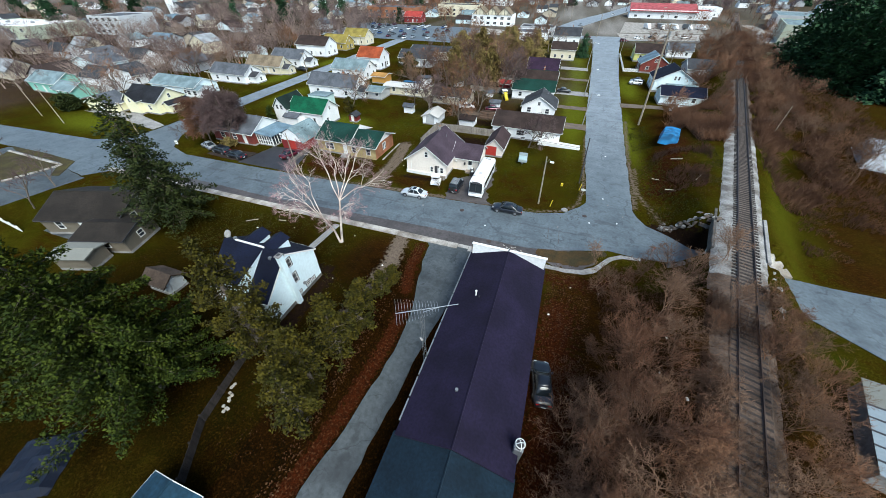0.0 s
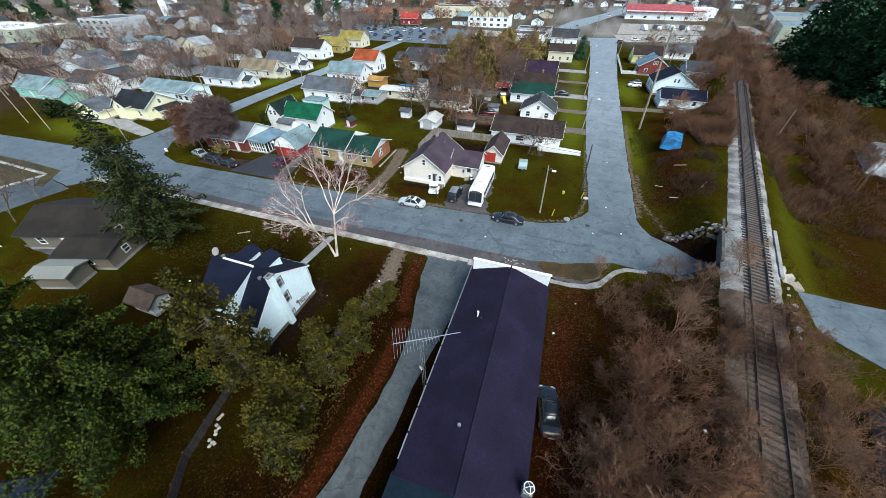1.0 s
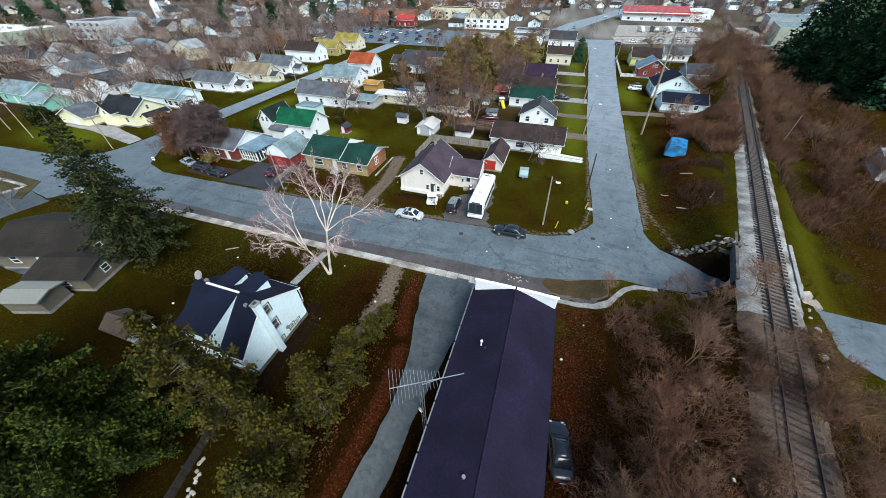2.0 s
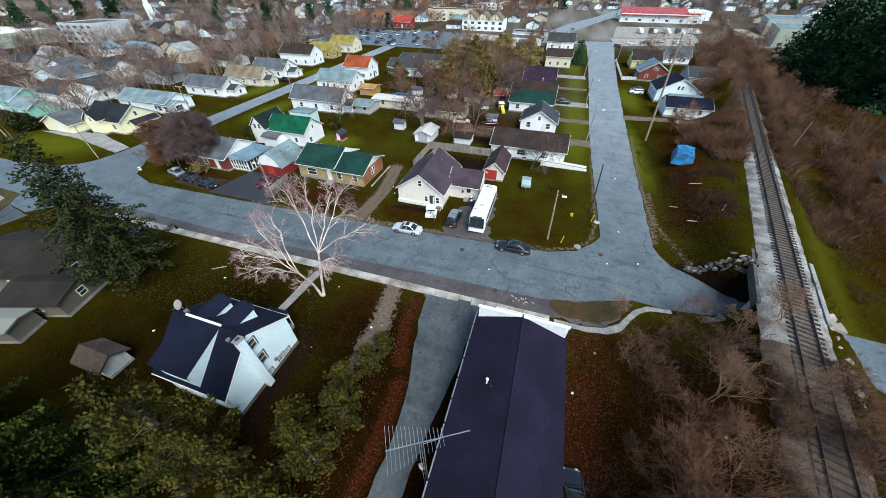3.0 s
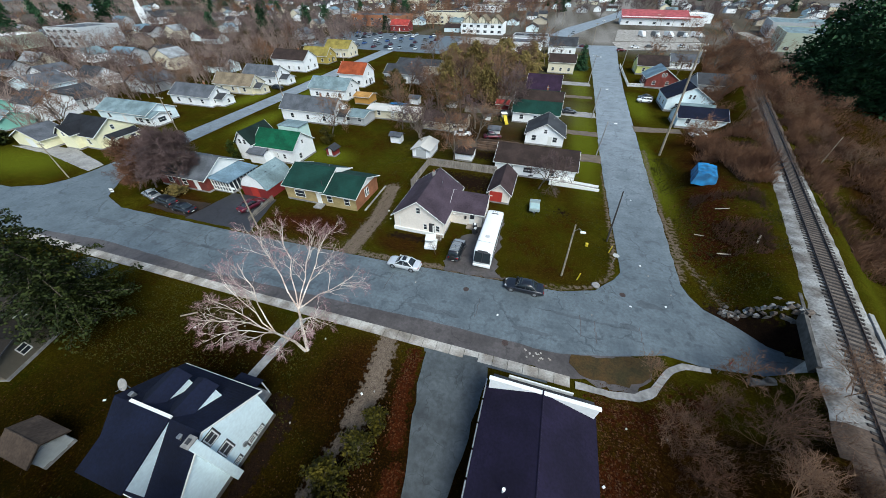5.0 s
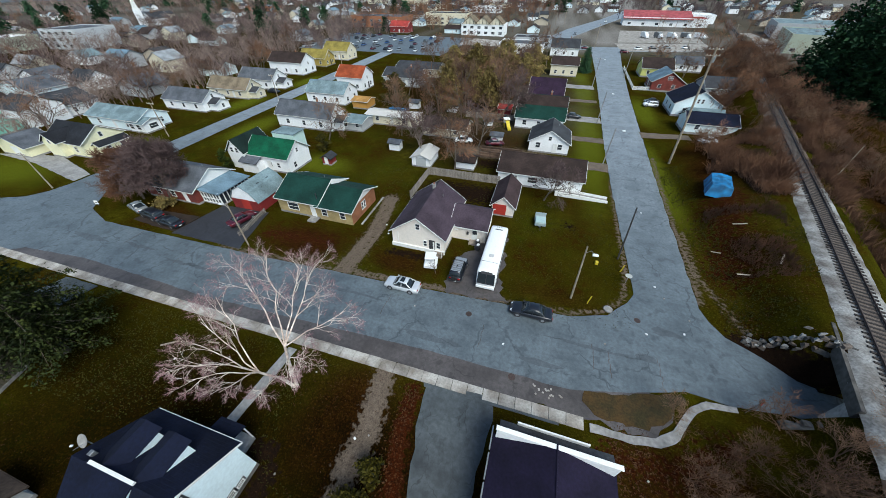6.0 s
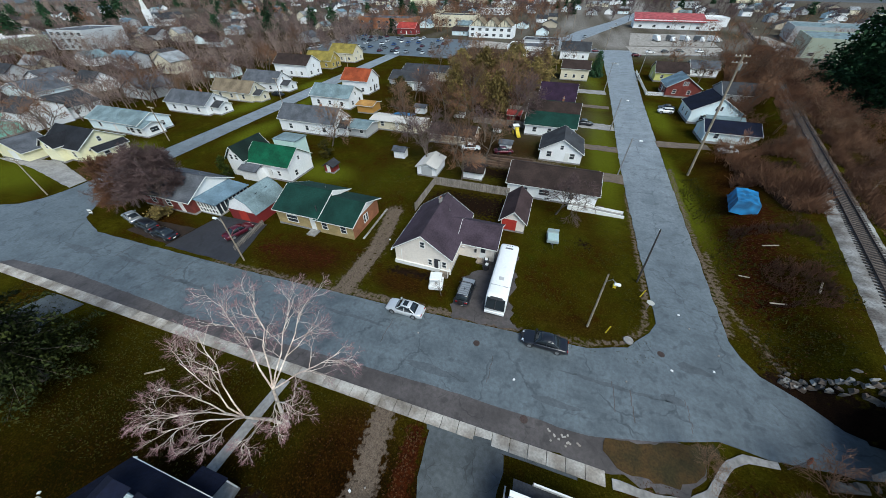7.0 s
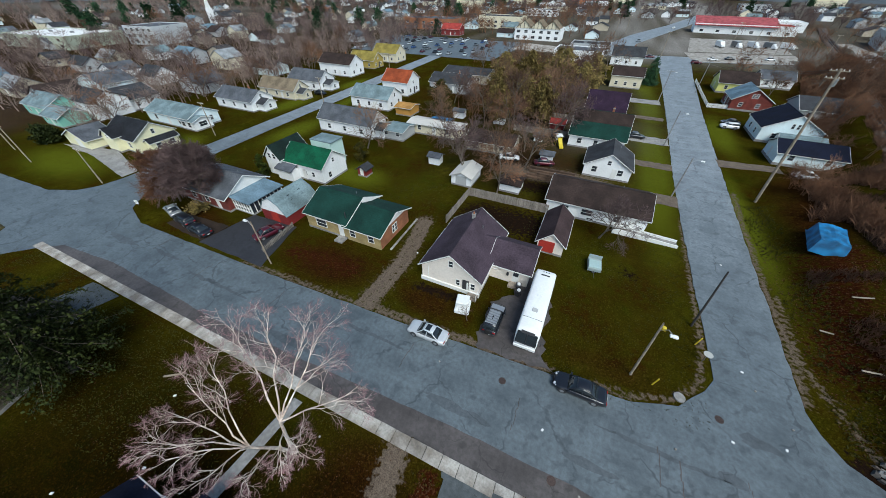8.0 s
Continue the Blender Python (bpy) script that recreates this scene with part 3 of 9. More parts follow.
def patches(x, y):
    """Rusty leaves, bare dirt, dark soil with shade painted along the white house walls."""
    rust = dirt = soil = 0.0
    if -50 < x < 30 and -10 < y < 95:
        rust = max(near_line(x, y, [(-13.4, 30.6), (-13.0, 26), (-12.0, 22.5)], 0.75), near_line(x, y, [(-11.2, 20.4), (-10.9, 16), (-11.3, 8), (-12.6, 0)], 0.7))
        rust = max(rust, 0.66 * near_line(x, y, [(20.5, 57), (22.5, 68), (25, 76)], 3.4), 0.78 * near_line(x, y, [(5.6, 25), (5.6, 4)], 2.4), 0.6 * near_line(x, y, [(4, 30.4), (9, 30.6), (14, 34)], 1.9), 0.62 * near_line(x, y, [(-44, 47), (-34, 47.5)], 2.0))
        dirt = max(near_line(x, y, [(-16.8, 31.2), (-15.9, 26), (-16.2, 23)], 1.05), 0.85 * near_line(x, y, [(-16.2, 23), (-17.2, 17)], 0.6))
        for dx in (-0.75, 0.75):
            dirt = max(dirt, near_line(x, y, [(-28.6 + dx, 43), (-28.3 + dx, 52), (-30 + dx, 62)], 0.42))
        dirt = max(dirt, 0.72 * near_line(x, y, [(-28.6, 43), (-28.3, 52), (-30, 62)], 1.4), 0.75 * near_line(x, y, [(-27, 43.2), (-7, 44.2)], 0.6), 0.9 * near_line(x, y, [(-22, 86), (-6, 86.5)], 3.4))
        dirt = max(dirt, 0.62 * near_line(x, y, [(-70, 41.9), (-43, 42.4), (-28, 42.9)], 0.55), 0.62 * near_line(x, y, [(-6, 44.2), (1, 44.8), (4.6, 46.1), (7.2, 48.9), (8.0, 54), (8.2, 80)], 0.5), 0.64 * near_line(x, y, [(16.1, 51), (16.4, 62), (17.1, 82), (18.0, 95)], 0.6), 0.6 * near_line(x, y, [(19.5, 47.5), (17, 56), (17.4, 66)], 0.6), 0.7 * near_line(x, y, [(3, 33.6), (6, 34.2)], 0.5))
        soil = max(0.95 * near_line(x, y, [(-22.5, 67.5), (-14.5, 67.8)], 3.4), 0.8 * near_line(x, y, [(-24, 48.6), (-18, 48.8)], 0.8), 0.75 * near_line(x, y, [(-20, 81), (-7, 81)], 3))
        # last two strips: shade along the white house's walls, painted dark
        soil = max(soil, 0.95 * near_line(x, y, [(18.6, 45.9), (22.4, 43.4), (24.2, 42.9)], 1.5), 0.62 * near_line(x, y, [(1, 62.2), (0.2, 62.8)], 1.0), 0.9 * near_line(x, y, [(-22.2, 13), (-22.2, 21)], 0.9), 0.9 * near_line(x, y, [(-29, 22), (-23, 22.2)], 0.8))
    return rust, dirt, soil, 1.0


def build_ground():
    xs, ys = axis(-100, 62, 1.0, 3500), axis(-30, 130, 1.0, 3500)
    xs = sorted(set(xs) | {float(q) + 0.5 for q in range(-48, 34)})
    ys = sorted(set(ys) | {float(q) + 0.5 for q in range(-4, 66)})
    nx, ny = len(xs), len(ys)
    vs = [(x, y, height(x, y) - 0.03 + 0.025 * noise.noise((x * 0.3, y * 0.3, 0))) for y in ys for x in xs]
    fs = [(j * nx + i, j * nx + i + 1, (j + 1) * nx + i + 1, (j + 1) * nx + i) for j in range(ny - 1) for i in range(nx - 1)]
    me = bpy.data.meshes.new("ground")
    me.from_pydata(vs, [], fs)
    me.materials.append(M["ground"])
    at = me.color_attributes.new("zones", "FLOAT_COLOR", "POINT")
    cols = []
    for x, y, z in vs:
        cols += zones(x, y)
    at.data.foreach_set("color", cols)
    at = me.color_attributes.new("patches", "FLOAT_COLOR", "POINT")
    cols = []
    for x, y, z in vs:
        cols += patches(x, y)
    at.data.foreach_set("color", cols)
    me.polygons.foreach_set("use_smooth", [True] * len(fs))
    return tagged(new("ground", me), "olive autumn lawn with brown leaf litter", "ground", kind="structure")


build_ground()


def sheet(name, pts, z, material, label, thick=0.06, kind="structure", wob=0.12, step=1.2):
    """A flat slab whose outline is slightly uneven."""
    out = []
    for i, p in enumerate(pts):
        q = pts[(i + 1) % len(pts)]
        n = max(1, min(60, int(math.hypot(q[0] - p[0], q[1] - p[1]) / step)))
        for k in range(n):
            x, y = p[0] + (q[0] - p[0]) * k / n, p[1] + (q[1] - p[1]) * k / n
            out.append((x + wob * noise.noise((x * 0.9, y * 0.9, 1.1)), y + wob * noise.noise((x * 0.9, y * 0.9, 5.1))))
    g = Geo()
    n = len(out)
    g.add([(*p, z - thick) for p in out] + [(*p, z) for p in out], [(i, (i + 1) % n, n + (i + 1) % n, n + i) for i in range(n)])
    bm = bmesh.new()
    for v in g.v:
        bm.verts.new(v)
    bm.verts.ensure_lookup_table()
    for f in g.f:
        bm.faces.new([bm.verts[i] for i in f])
    top = bm.faces.new([bm.verts[n + i] for i in range(n)])
    top.normal_update()
    bmesh.ops.triangulate(bm, faces=[top])
    me = bpy.data.meshes.new(name)
    bm.to_mesh(me)
    bm.free()
    me.materials.append(material)
    return tagged(new(name, me), label, "", kind=kind)


STREET = "worn blue-grey asphalt street with cracks"
sheet("road", [(-300, 30.5), (-125, 31.5), (-108, 31.5), (-100, 30.5), (-82, 28), (-79, 31), (-76, 33.2), (-65, 34.2), (-42, 33.8), (-23.7, 34.6), (-13.3, 35.1), (1, 35.2), (6.3, 36.6), (11.5, 38.3), (15, 38.1), (20, 38.7),
               (20, 44.6), (18.8, 45.4), (17.2, 46.3), (16.1, 48.2), (15.6, 50), (8.4, 50), (7.5, 48.3), (5.1, 45.7), (1, 44.2), (-7, 43.7), (-24, 42.7), (-43, 41.9), (-71.7, 41.4), (-78, 43.4), (-82.5, 49), (-91.5, 49), (-92.2, 45), (-94, 42.5), (-99, 40.2), (-112, 39.5), (-131, 38.4), (-300, 37)], 0.03, M["road"], STREET)
sheet("road", [(20, 38.7), (24.5, 38.6), (27.5, 36.8), (31, 34.6), (34, 32.2), (37, 29.8), (46, 22), (60, 12), (80, 2), (84, 12), (66, 26), (54, 37), (46, 40.1), (37, 40.0), (32, 40.3), (28, 41.4), (25, 42.0), (22.2, 42.7), (20, 44.6)], 0.03, M["road"], "grey asphalt street dipping under the railway", wob=0.03)
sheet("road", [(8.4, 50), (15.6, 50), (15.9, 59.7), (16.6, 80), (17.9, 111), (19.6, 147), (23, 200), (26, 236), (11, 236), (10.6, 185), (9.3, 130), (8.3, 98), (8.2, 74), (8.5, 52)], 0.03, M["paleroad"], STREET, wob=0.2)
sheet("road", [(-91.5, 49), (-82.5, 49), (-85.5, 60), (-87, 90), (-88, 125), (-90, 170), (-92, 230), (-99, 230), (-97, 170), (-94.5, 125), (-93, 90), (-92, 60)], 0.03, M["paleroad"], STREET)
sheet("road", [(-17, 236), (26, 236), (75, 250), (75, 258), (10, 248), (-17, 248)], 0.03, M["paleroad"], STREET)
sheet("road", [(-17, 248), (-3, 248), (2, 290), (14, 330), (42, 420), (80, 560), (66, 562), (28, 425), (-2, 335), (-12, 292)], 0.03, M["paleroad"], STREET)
sheet("road_shoulder", [(-80, 31.95), (-40, 32.2), (8.4, 32.95), (10.6, 37.2), (6.4, 37.5), (1, 36.3), (-13.3, 36.2), (-23.7, 35.7), (-42, 34.9), (-65, 35.3), (-76, 34.3)], 0.02, M["shoulder"], "dark broken asphalt strip beside the pavement", wob=0.7, step=0.7)
sheet("grass_verge", [(2.0, 34.4), (3.6, 33.2), (7.5, 33.5), (8.9, 34.4), (9.9, 35.8), (11.2, 37.5), (11.0, 37.9), (8.0, 37.0), (5.1, 36.0), (2.3, 35.5)], 0.06, M["bankverge"], "small patch of brown grass beside the street", wob=0.45, step=0.5)
sheet("driveway", [(-12.4, 31.4), (-11.9, 27.7), (-11.4, 24.8), (-10.6, 21.8), (-10.0, 19), (-9.8, 14.5), (-10.4, 8), (-11.4, 2), (-12, -8), (-8.0, -8), (-8.2, 2), (-7.7, 9), (-7.0, 18), (-6.1, 26), (-5.6, 31.6)], 0.03, M["drive"], "grey gravel driveway beside the long building", wob=0.35)
sheet("driveway", [(-12.8, 31.9), (-12.6, 31.3), (-5.9, 31.5), (0, 31.6), (0, 32.25), (-6, 32.2)], 0.045, M["drive"], "grey driveway apron at the pavement", wob=0.1)
sheet("garden_path", [(-27.9, 31.0), (-28.6, 22.0), (-27.6, 22.0), (-26.9, 31.0)], 0.04, M["oldconc"], "narrow concrete garden path to the white house", wob=0.05)
sheet("driveway", [(-63, 31.0), (-68, 15), (-62, 15), (-57.2, 31.0)], 0.035, M["drive"], "grey driveway beside the brown house", wob=0.2)
sheet("parking_apron", [(-112, 31.2), (-118, 12), (-84, 10), (-80.5, 27.5), (-99, 30.6)], 0.028, M["drive"], "grey paved forecourt", wob=0.2)
sheet("grass_island", [(-109, 29.6), (-103, 20), (-93, 21.6), (-90.5, 29.2)], 0.09, M["verge"], "grass island with a pale kerb", wob=0.1)
sheet("grass_island", [(-112, 31.6), (-108, 30.4), (-92, 30.0), (-87.5, 26), (-85.8, 26.4), (-90, 31.4), (-100, 31.8)], 0.09, M["verge"], "strip of grass beside the forecourt", wob=0.1)
kb = thing("kerb", "pale stone kerb round the grass island", "kerb", kind="structure")
for (ax, ay), (bx, by) in (((-109, 29.8), (-90.4, 29.4)), ((-90.4, 29.4), (-93, 21.4))):
    n_ = int(math.hypot(bx - ax, by - ay) / 1.55)
    for k in range(n_):
        f_ = (k + 0.5) / n_
        part("kerb_stone", Geo().bevbox(-0.72, 0.72, -0.25, 0.25, 0, 0.24, 0.04), M["concrete"], kb).matrix_local = pose(ax + (bx - ax) * f_, ay + (by - ay) * f_, 0, 0, 0, math.degrees(math.atan2(by - ay, bx - ax)))
sheet("driveway", [(-57, 51), (-58.5, 42.3), (-45.5, 42.4), (-48, 51.5)], 0.035, M["tar"], "black asphalt driveway with parked cars", wob=0.2)
sheet("driveway", [(-67.5, 46.5), (-68, 43.2), (-58.4, 42.6), (-58, 47)], 0.034, M["mulch"], "dark bare soil parking strip", wob=0.3)
sheet("gravel_drive", [(-14.6, 43.4), (-14.9, 47), (-14.6, 50.6), (-12.6, 52), (-12.2, 57.5), (-8.2, 57.5), (-8.1, 50), (-7.6, 46), (-6.6, 43.9)], 0.025, M["shoulder"], "dark gravel parking drive under the bus", wob=0.9, step=0.6)
for y0, y1, x0, mt in ((99.5, 102.5, 0.5, "dirt"), (114, 118.5, -1, "oldconc"), (84, 88, -6, "dirt"), (150, 155, -2, "oldconc"), (133, 136, -1, "dirt")):
    sheet("driveway", [(x0, y0), (8.6, y0), (8.6, y1), (x0, y1)], 0.025, M[mt], "worn gravel driveway beside a house", wob=0.5, step=0.8)
sheet("driveway", [(17.6, 106), (29, 108), (29, 111), (17.6, 110)], 0.05, M["dirt"], "pale dirt drive beside the white garage", wob=0.5)
sheet("driveway", [(-124, 52.6), (-110, 52), (-92.3, 49), (-92.3, 52), (-108, 56)], 0.04, M["oldconc"], "pale driveway before the yellow house", wob=0.2)
sheet("parking_lot", [(-150, 196), (-64, 196), (-60, 262), (-160, 262)], 0.05, M["road"], "grey town parking lot", wob=0.5)
# pale lots; the lighter concrete also carries distance haze in its colour
sheet("parking_lot", [(-66, 234), (-18, 234), (-18, 249), (-60, 262)], 0.06, M["concrete"], "pale concrete lot beside the shops", wob=0.4)
sheet("parking_lot", [(27, 237), (76, 251), (110, 256), (112, 285), (26, 266)], 0.05, M["concrete"], "pale worn lot beyond the crossing", wob=0.4)
sheet("parking_lot", [(28, 270), (120, 290), (125, 345), (36, 335)], 0.03, M["concrete"], "pale gravel yard before the low shops", wob=0.5)

# pavement of concrete slabs
pave = thing("pavement", "pale concrete pavement of square slabs", "pavement", kind="structure")
slab_mesh = Geo().bevbox(-0.74, 0.74, -0.56, 0.56, -0.06, 0.07, 0.02).mesh("slab", M["concrete"])
px = -79.2
while px < 2.6:
    share("slab", slab_mesh, pave, pose(px, 31.62 + (px + 80) * 0.0095 + 0.02 * noise.noise((px, 0, 0)), 0.03 * noise.noise((px, 3, 0)) - (0.02 if -13 < px < -5 else 0), 0, 0, 0.5))
    px += 1.52
sheet("footpath", [(2.6, 31.9), (5.7, 31.95), (8.3, 32.3), (9.9, 33.4), (11.0, 35.1), (12.0, 36.4), (13.3, 37.2), (15.6, 37.5), (15.5, 38.1), (13.0, 37.8), (11.6, 37.0), (10.5, 35.5), (9.5, 34.1), (8.0, 33.0), (5.6, 32.6), (2.6, 32.6)], 0.07, M["oldconc"], "narrow worn concrete footpath curving towards the underpass", wob=0.12, step=0.5)

# manholes
mh = Geo().cyl((0, 0, 0), (0, 0, 0.012), 0.36, n=20)
for p in ((8.3, 45.9), (-10.5, 41.0), (-4.6, 34.8)):
    single("manhole_cover", mh, M["rail"], "round dark iron manhole cover in the street", "manhole", "manholes", m=pose(p[0], p[1], 0.032))
# worn patches and tar-sealed cracks in the street
rnd = random.Random(5)
for x, w in ((3.2, 0.035), (4.8, 0.045), (-20.5, 0.035), (-52, 0.035), (-8.5, 0.03), (-30.5, 0.03), (-39, 0.035), (-63, 0.04), (9.6, 0.03)):
    g = Geo()
    y = rnd.uniform(36.5, 39)
    end = y + 2.6
    while y < end:
        dx = rnd.uniform(-0.07, 0.07)
        g.box(x + dx - w, x + dx + w, y, y + 0.55, 0.03, 0.036)
        y += 0.5
    single("tar_seal", g, M["shoulder"], "dark tar seal across the street", "road mark", kind="structure")
for k, (x, y, rx, ry) in enumerate(((11.2, 45.0, 1.4, 0.6), (-14, 36.6, 3.2, 0.5), (-33, 35.4, 4.2, 0.5), (-2, 37.2, 2.0, 0.35), (-48, 37.6, 5.5, 0.25), (-60, 38.4, 3.0, 0.3), (-25, 39.9, 5, 0.22), (3, 40.6, 4.6, 0.2), (8.5, 41.0, 1.2, 0.5), (-70, 37.8, 4, 0.5))):
    pts = [(x + rx * math.cos(j * 0.524) * rnd.uniform(0.7, 1.25), y + ry * math.sin(j * 0.524) * rnd.uniform(0.7, 1.25)) for j in range(12)]
    sheet("road_patch", pts, 0.034, M["roadpatch"], "darker patch of newer asphalt in the street", thick=0.03, wob=0.25, step=0.4)


# ---- railway ----
def along(s0, s1, step, side, z):
    n = max(1, int((s1 - s0) / step))
    return [rail_point(s0 + (s1 - s0) * k / n, side, z) for k in range(n + 1)]


track = thing("railway_track", "single rusty railway track on pale ballast", "railway track")
bal = Geo()
S0, S1 = -55.0, 420.0
prof = [(-3.1, -0.35), (-2.5, 0.12), (-1.4, 0.28), (1.3, 0.28), (1.9, 0.14), (2.6, -0.4)]
rings = []
s = S0
while s <= S1:
    zb = RAIL_Z * (1 - 0.8 * smooth01((RAIL_Y + s * RU.y - 200) / 200))
    rings.append([rail_point(s, d + 0.22 * noise.noise((s * 0.8, d, 0)), zb + h + 0.05 * noise.noise((s * 1.1, d, 4))) for d, h in prof])
    s += 1.0 if s < 120 else 6.0
k = len(prof)
for r in rings:
    bal.v += [tuple(p) for p in r]
old = Geo()
for i in range(len(rings) - 1):
    (old if i < 50 or i > 98 else bal).f += [(i * k + j, i * k + j + 1, (i + 1) * k + j + 1, (i + 1) * k + j) for j in range(k - 1)]
old.v = bal.v
part("ballast_bed", bal, M["ballast"], track, "pale grey crushed stone ballast", True)
part("ballast_bed", old, M["weedy"], track, "weedy brown ballast", True)
mid = Geo().loft([[rail_point(s_, d_, RAIL_Z * (1 - 0.8 * smooth01((RAIL_Y + s_ * RU.y - 200) / 200)) + h_) for d_, h_ in ((-0.72, 0.2), (0.72, 0.2), (0.72, 0.325), (-0.72, 0.325))] for s_ in range(-50, 400, 5)])
part("track_bed", mid, M["midballast"], track, "brown-grey gravel between the rails")
mid = Geo().loft([[rail_point(s_, d_, RAIL_Z + h_) for d_, h_ in ((-1.5, 0.2), (1.5, 0.2), (1.3, 0.365), (-1.3, 0.365))] for s_ in (-50, -38, -26, -14, -6)])
part("track_bed", mid, M["weedy"], track, "leaf-choked gravel between the rails")
tie_mesh = Geo().bevbox(-1.3, 1.3, -0.12, 0.12, -0.1, 0.09, 0.015).mesh("tie", M["tie"])
ANG = -math.degrees(math.atan(RAIL_SLOPE))
far_ties = Geo()
s = -46.0
count = 0
rnd = random.Random(3)
while s < 330:
    zb = RAIL_Z * (1 - 0.8 * smooth01((RAIL_Y + s * RU.y - 200) / 200)) + 0.28
    p = rail_point(s, rnd.uniform(-0.06, 0.06), zb)
    if count < 300:
        share("tie", tie_mesh, track, pose(p.x, p.y, p.z, 0, 0, ANG + rnd.uniform(-2, 2)))
    else:
        e, u = RN * 1.3, RU * 0.12
        far_ties.hexa([p - e - u, p + e - u, p + e + u, p - e + u], [q + Vector((0, 0, 0.09)) for q in (p - e - u, p + e - u, p + e + u, p - e + u)])
    count += 1
    s += 0.62
tagged(part("far_ties", far_ties, M["tie"], track), kind="stuff")
for side in (-0.76, 0.76):
    g = Geo()
    pts = []
    s = S0
    while s <= S1:
        zb = RAIL_Z * (1 - 0.8 * smooth01((RAIL_Y + s * RU.y - 200) / 200)) + 0.37
        pts.append(rail_point(s, side, zb))
        s += 5
    rings = [[p + RN * a + Vector((0, 0, b)) for a, b in ((-0.07, 0), (0.07, 0), (0.02, 0.03), (0.02, 0.11), (0.037, 0.13), (0.037, 0.16), (-0.037, 0.16), (-0.037, 0.13), (-0.02, 0.11), (-0.02, 0.03))] for p in pts]
    g.loft(rings)
    part("rail", g, M["rail"], track)

# railway bridge over the street
bridge = thing("railway_bridge", "short concrete railway bridge over the sunken street", "bridge")
SA, SB = 0.6, 9.6


def beam(s0, s1, d0, d1, z0, z1):
    c = [rail_point(s0, d0, 0), rail_point(s0, d1, 0), rail_point(s1, d1, 0), rail_point(s1, d0, 0)]
    return Geo().hexa([(p.x, p.y, z0) for p in c], [(p.x, p.y, z1) for p in c])


part("deck", beam(SA, SB, -2.9, 2.1, 3.3, 3.86), M["oldconc"], bridge)
part("parapet", beam(SA - 0.5, SB + 0.6, -3.2, -2.9, 3.0, 4.18), M["stone"], bridge, "weathered concrete parapet")
part("parapet", beam(SA - 0.5, SB + 0.6, 2.1, 2.45, 3.0, 4.35), M["oldconc"], bridge, "weathered concrete parapet")
part("abutment", beam(SB - 0.9, SB + 0.5, -3.1, 2.3, -0.6, 3.3), M["oldconc"], bridge, "stained concrete abutment")
part("abutment", beam(SA - 0.4, SA + 1.0, -3.1, 2.3, -0.6, 3.3), M["oldconc"], bridge, "stained concrete abutment")


def retaining(name, x0, y0, x1, y1, h0, h1, label, seed):
    """A dry stone retaining wall whose top climbs from h0 to h1."""
    w = thing(name, label, "retaining wall", kind="structure")
    d = Vector((x1 - x0, y1 - y0, 0))
    L = d.length
    u, n = d.normalized(), Vector((-d.y, d.x, 0)).normalized()
    r = random.Random(seed)
    back = Geo().hexa([Vector((x0, y0, -0.5)) + n * a + u * b for a, b in ((0.12, 0), (0.12, L), (0.6, L), (0.6, 0))],
                      [Vector((x0, y0, (h0 if b == 0 else h1) - 0.1)) + n * a + u * b for a, b in ((0.12, 0), (0.12, L), (0.6, L), (0.6, 0))])
    part("wall_core", back, M["stone"], w)
    z = 0.0
    while z < max(h0, h1):
        s = r.uniform(-0.3, 0)
        hh = r.uniform(0.32, 0.5)
        while s < L:
            l = r.uniform(0.5, 1.1)
            top = h0 + (h1 - h0) * (s + l / 2) / L
            if z + hh * 0.6 < top and s + l < L + 0.3:
                g = Geo().bevbox(max(0, s) + 0.02, s + l - 0.02, -0.1 + r.uniform(-0.05, 0.05), 0.42, z + 0.02, z + hh - 0.02, 0.04)
                st = part("stone", g, M["stone"], w)
                st.matrix_local = Matrix.Translation((x0, y0, 0)) @ Matrix.Rotation(math.atan2(d.y, d.x), 4, "Z")
            s += l
        z += hh


rub = thing("stone_rubble", "rough pale stones and broken concrete tumbled along the bank", "rubble")
rr = random.Random(14)
for k in range(46):
    f = (k + rr.random()) / 46
    x_, y_ = 19.0 + 5.6 * f, 46.6 - 1.6 * f + rr.gauss(0, 0.45)
    w_, l_, h_ = rr.uniform(0.12, 0.38), rr.uniform(0.15, 0.6), rr.uniform(0.1, 0.26)
    lo = [(-l_, -w_), (l_ * rr.uniform(0.5, 1), -w_ * rr.uniform(0.6, 1.1)), (l_, w_ * rr.uniform(0.5, 1)), (-l_ * rr.uniform(0.5, 1), w_)]
    g = Geo().hexa([(a_, b_, -h_) for a_, b_ in lo], [(a_ * rr.uniform(0.55, 0.85), b_ * rr.uniform(0.55, 0.85), h_ * rr.uniform(0.6, 1)) for a_, b_ in lo])
    part("stone", g, M[("stone", "stone", "midballast", "oldconc")[k % 4]], rub).matrix_local = pose(x_, y_, height(x_, y_) + 0.05, rr.uniform(-15, 15), rr.uniform(-15, 15), rr.uniform(-35, 20))
retaining("retaining_wall", 23.6, 37.7, 18.5, 37.6, 3.4, 0.6, "dark stone retaining wall beside the sunken street", 9)
wing = Geo().hexa([(28.4, 43.4, 0), (29.3, 40.5, -0.3), (33.0, 40.2, -0.3), (30.2, 44.4, 0)], [(28.4, 43.4, 4.05), (29.3, 40.5, 0.35), (33.0, 40.2, 0.35), (30.2, 44.4, 3.0)])
single("wing_wall", wing, M["concrete"], "pale sloping concrete apron beside the bridge", "wall", kind="structure")
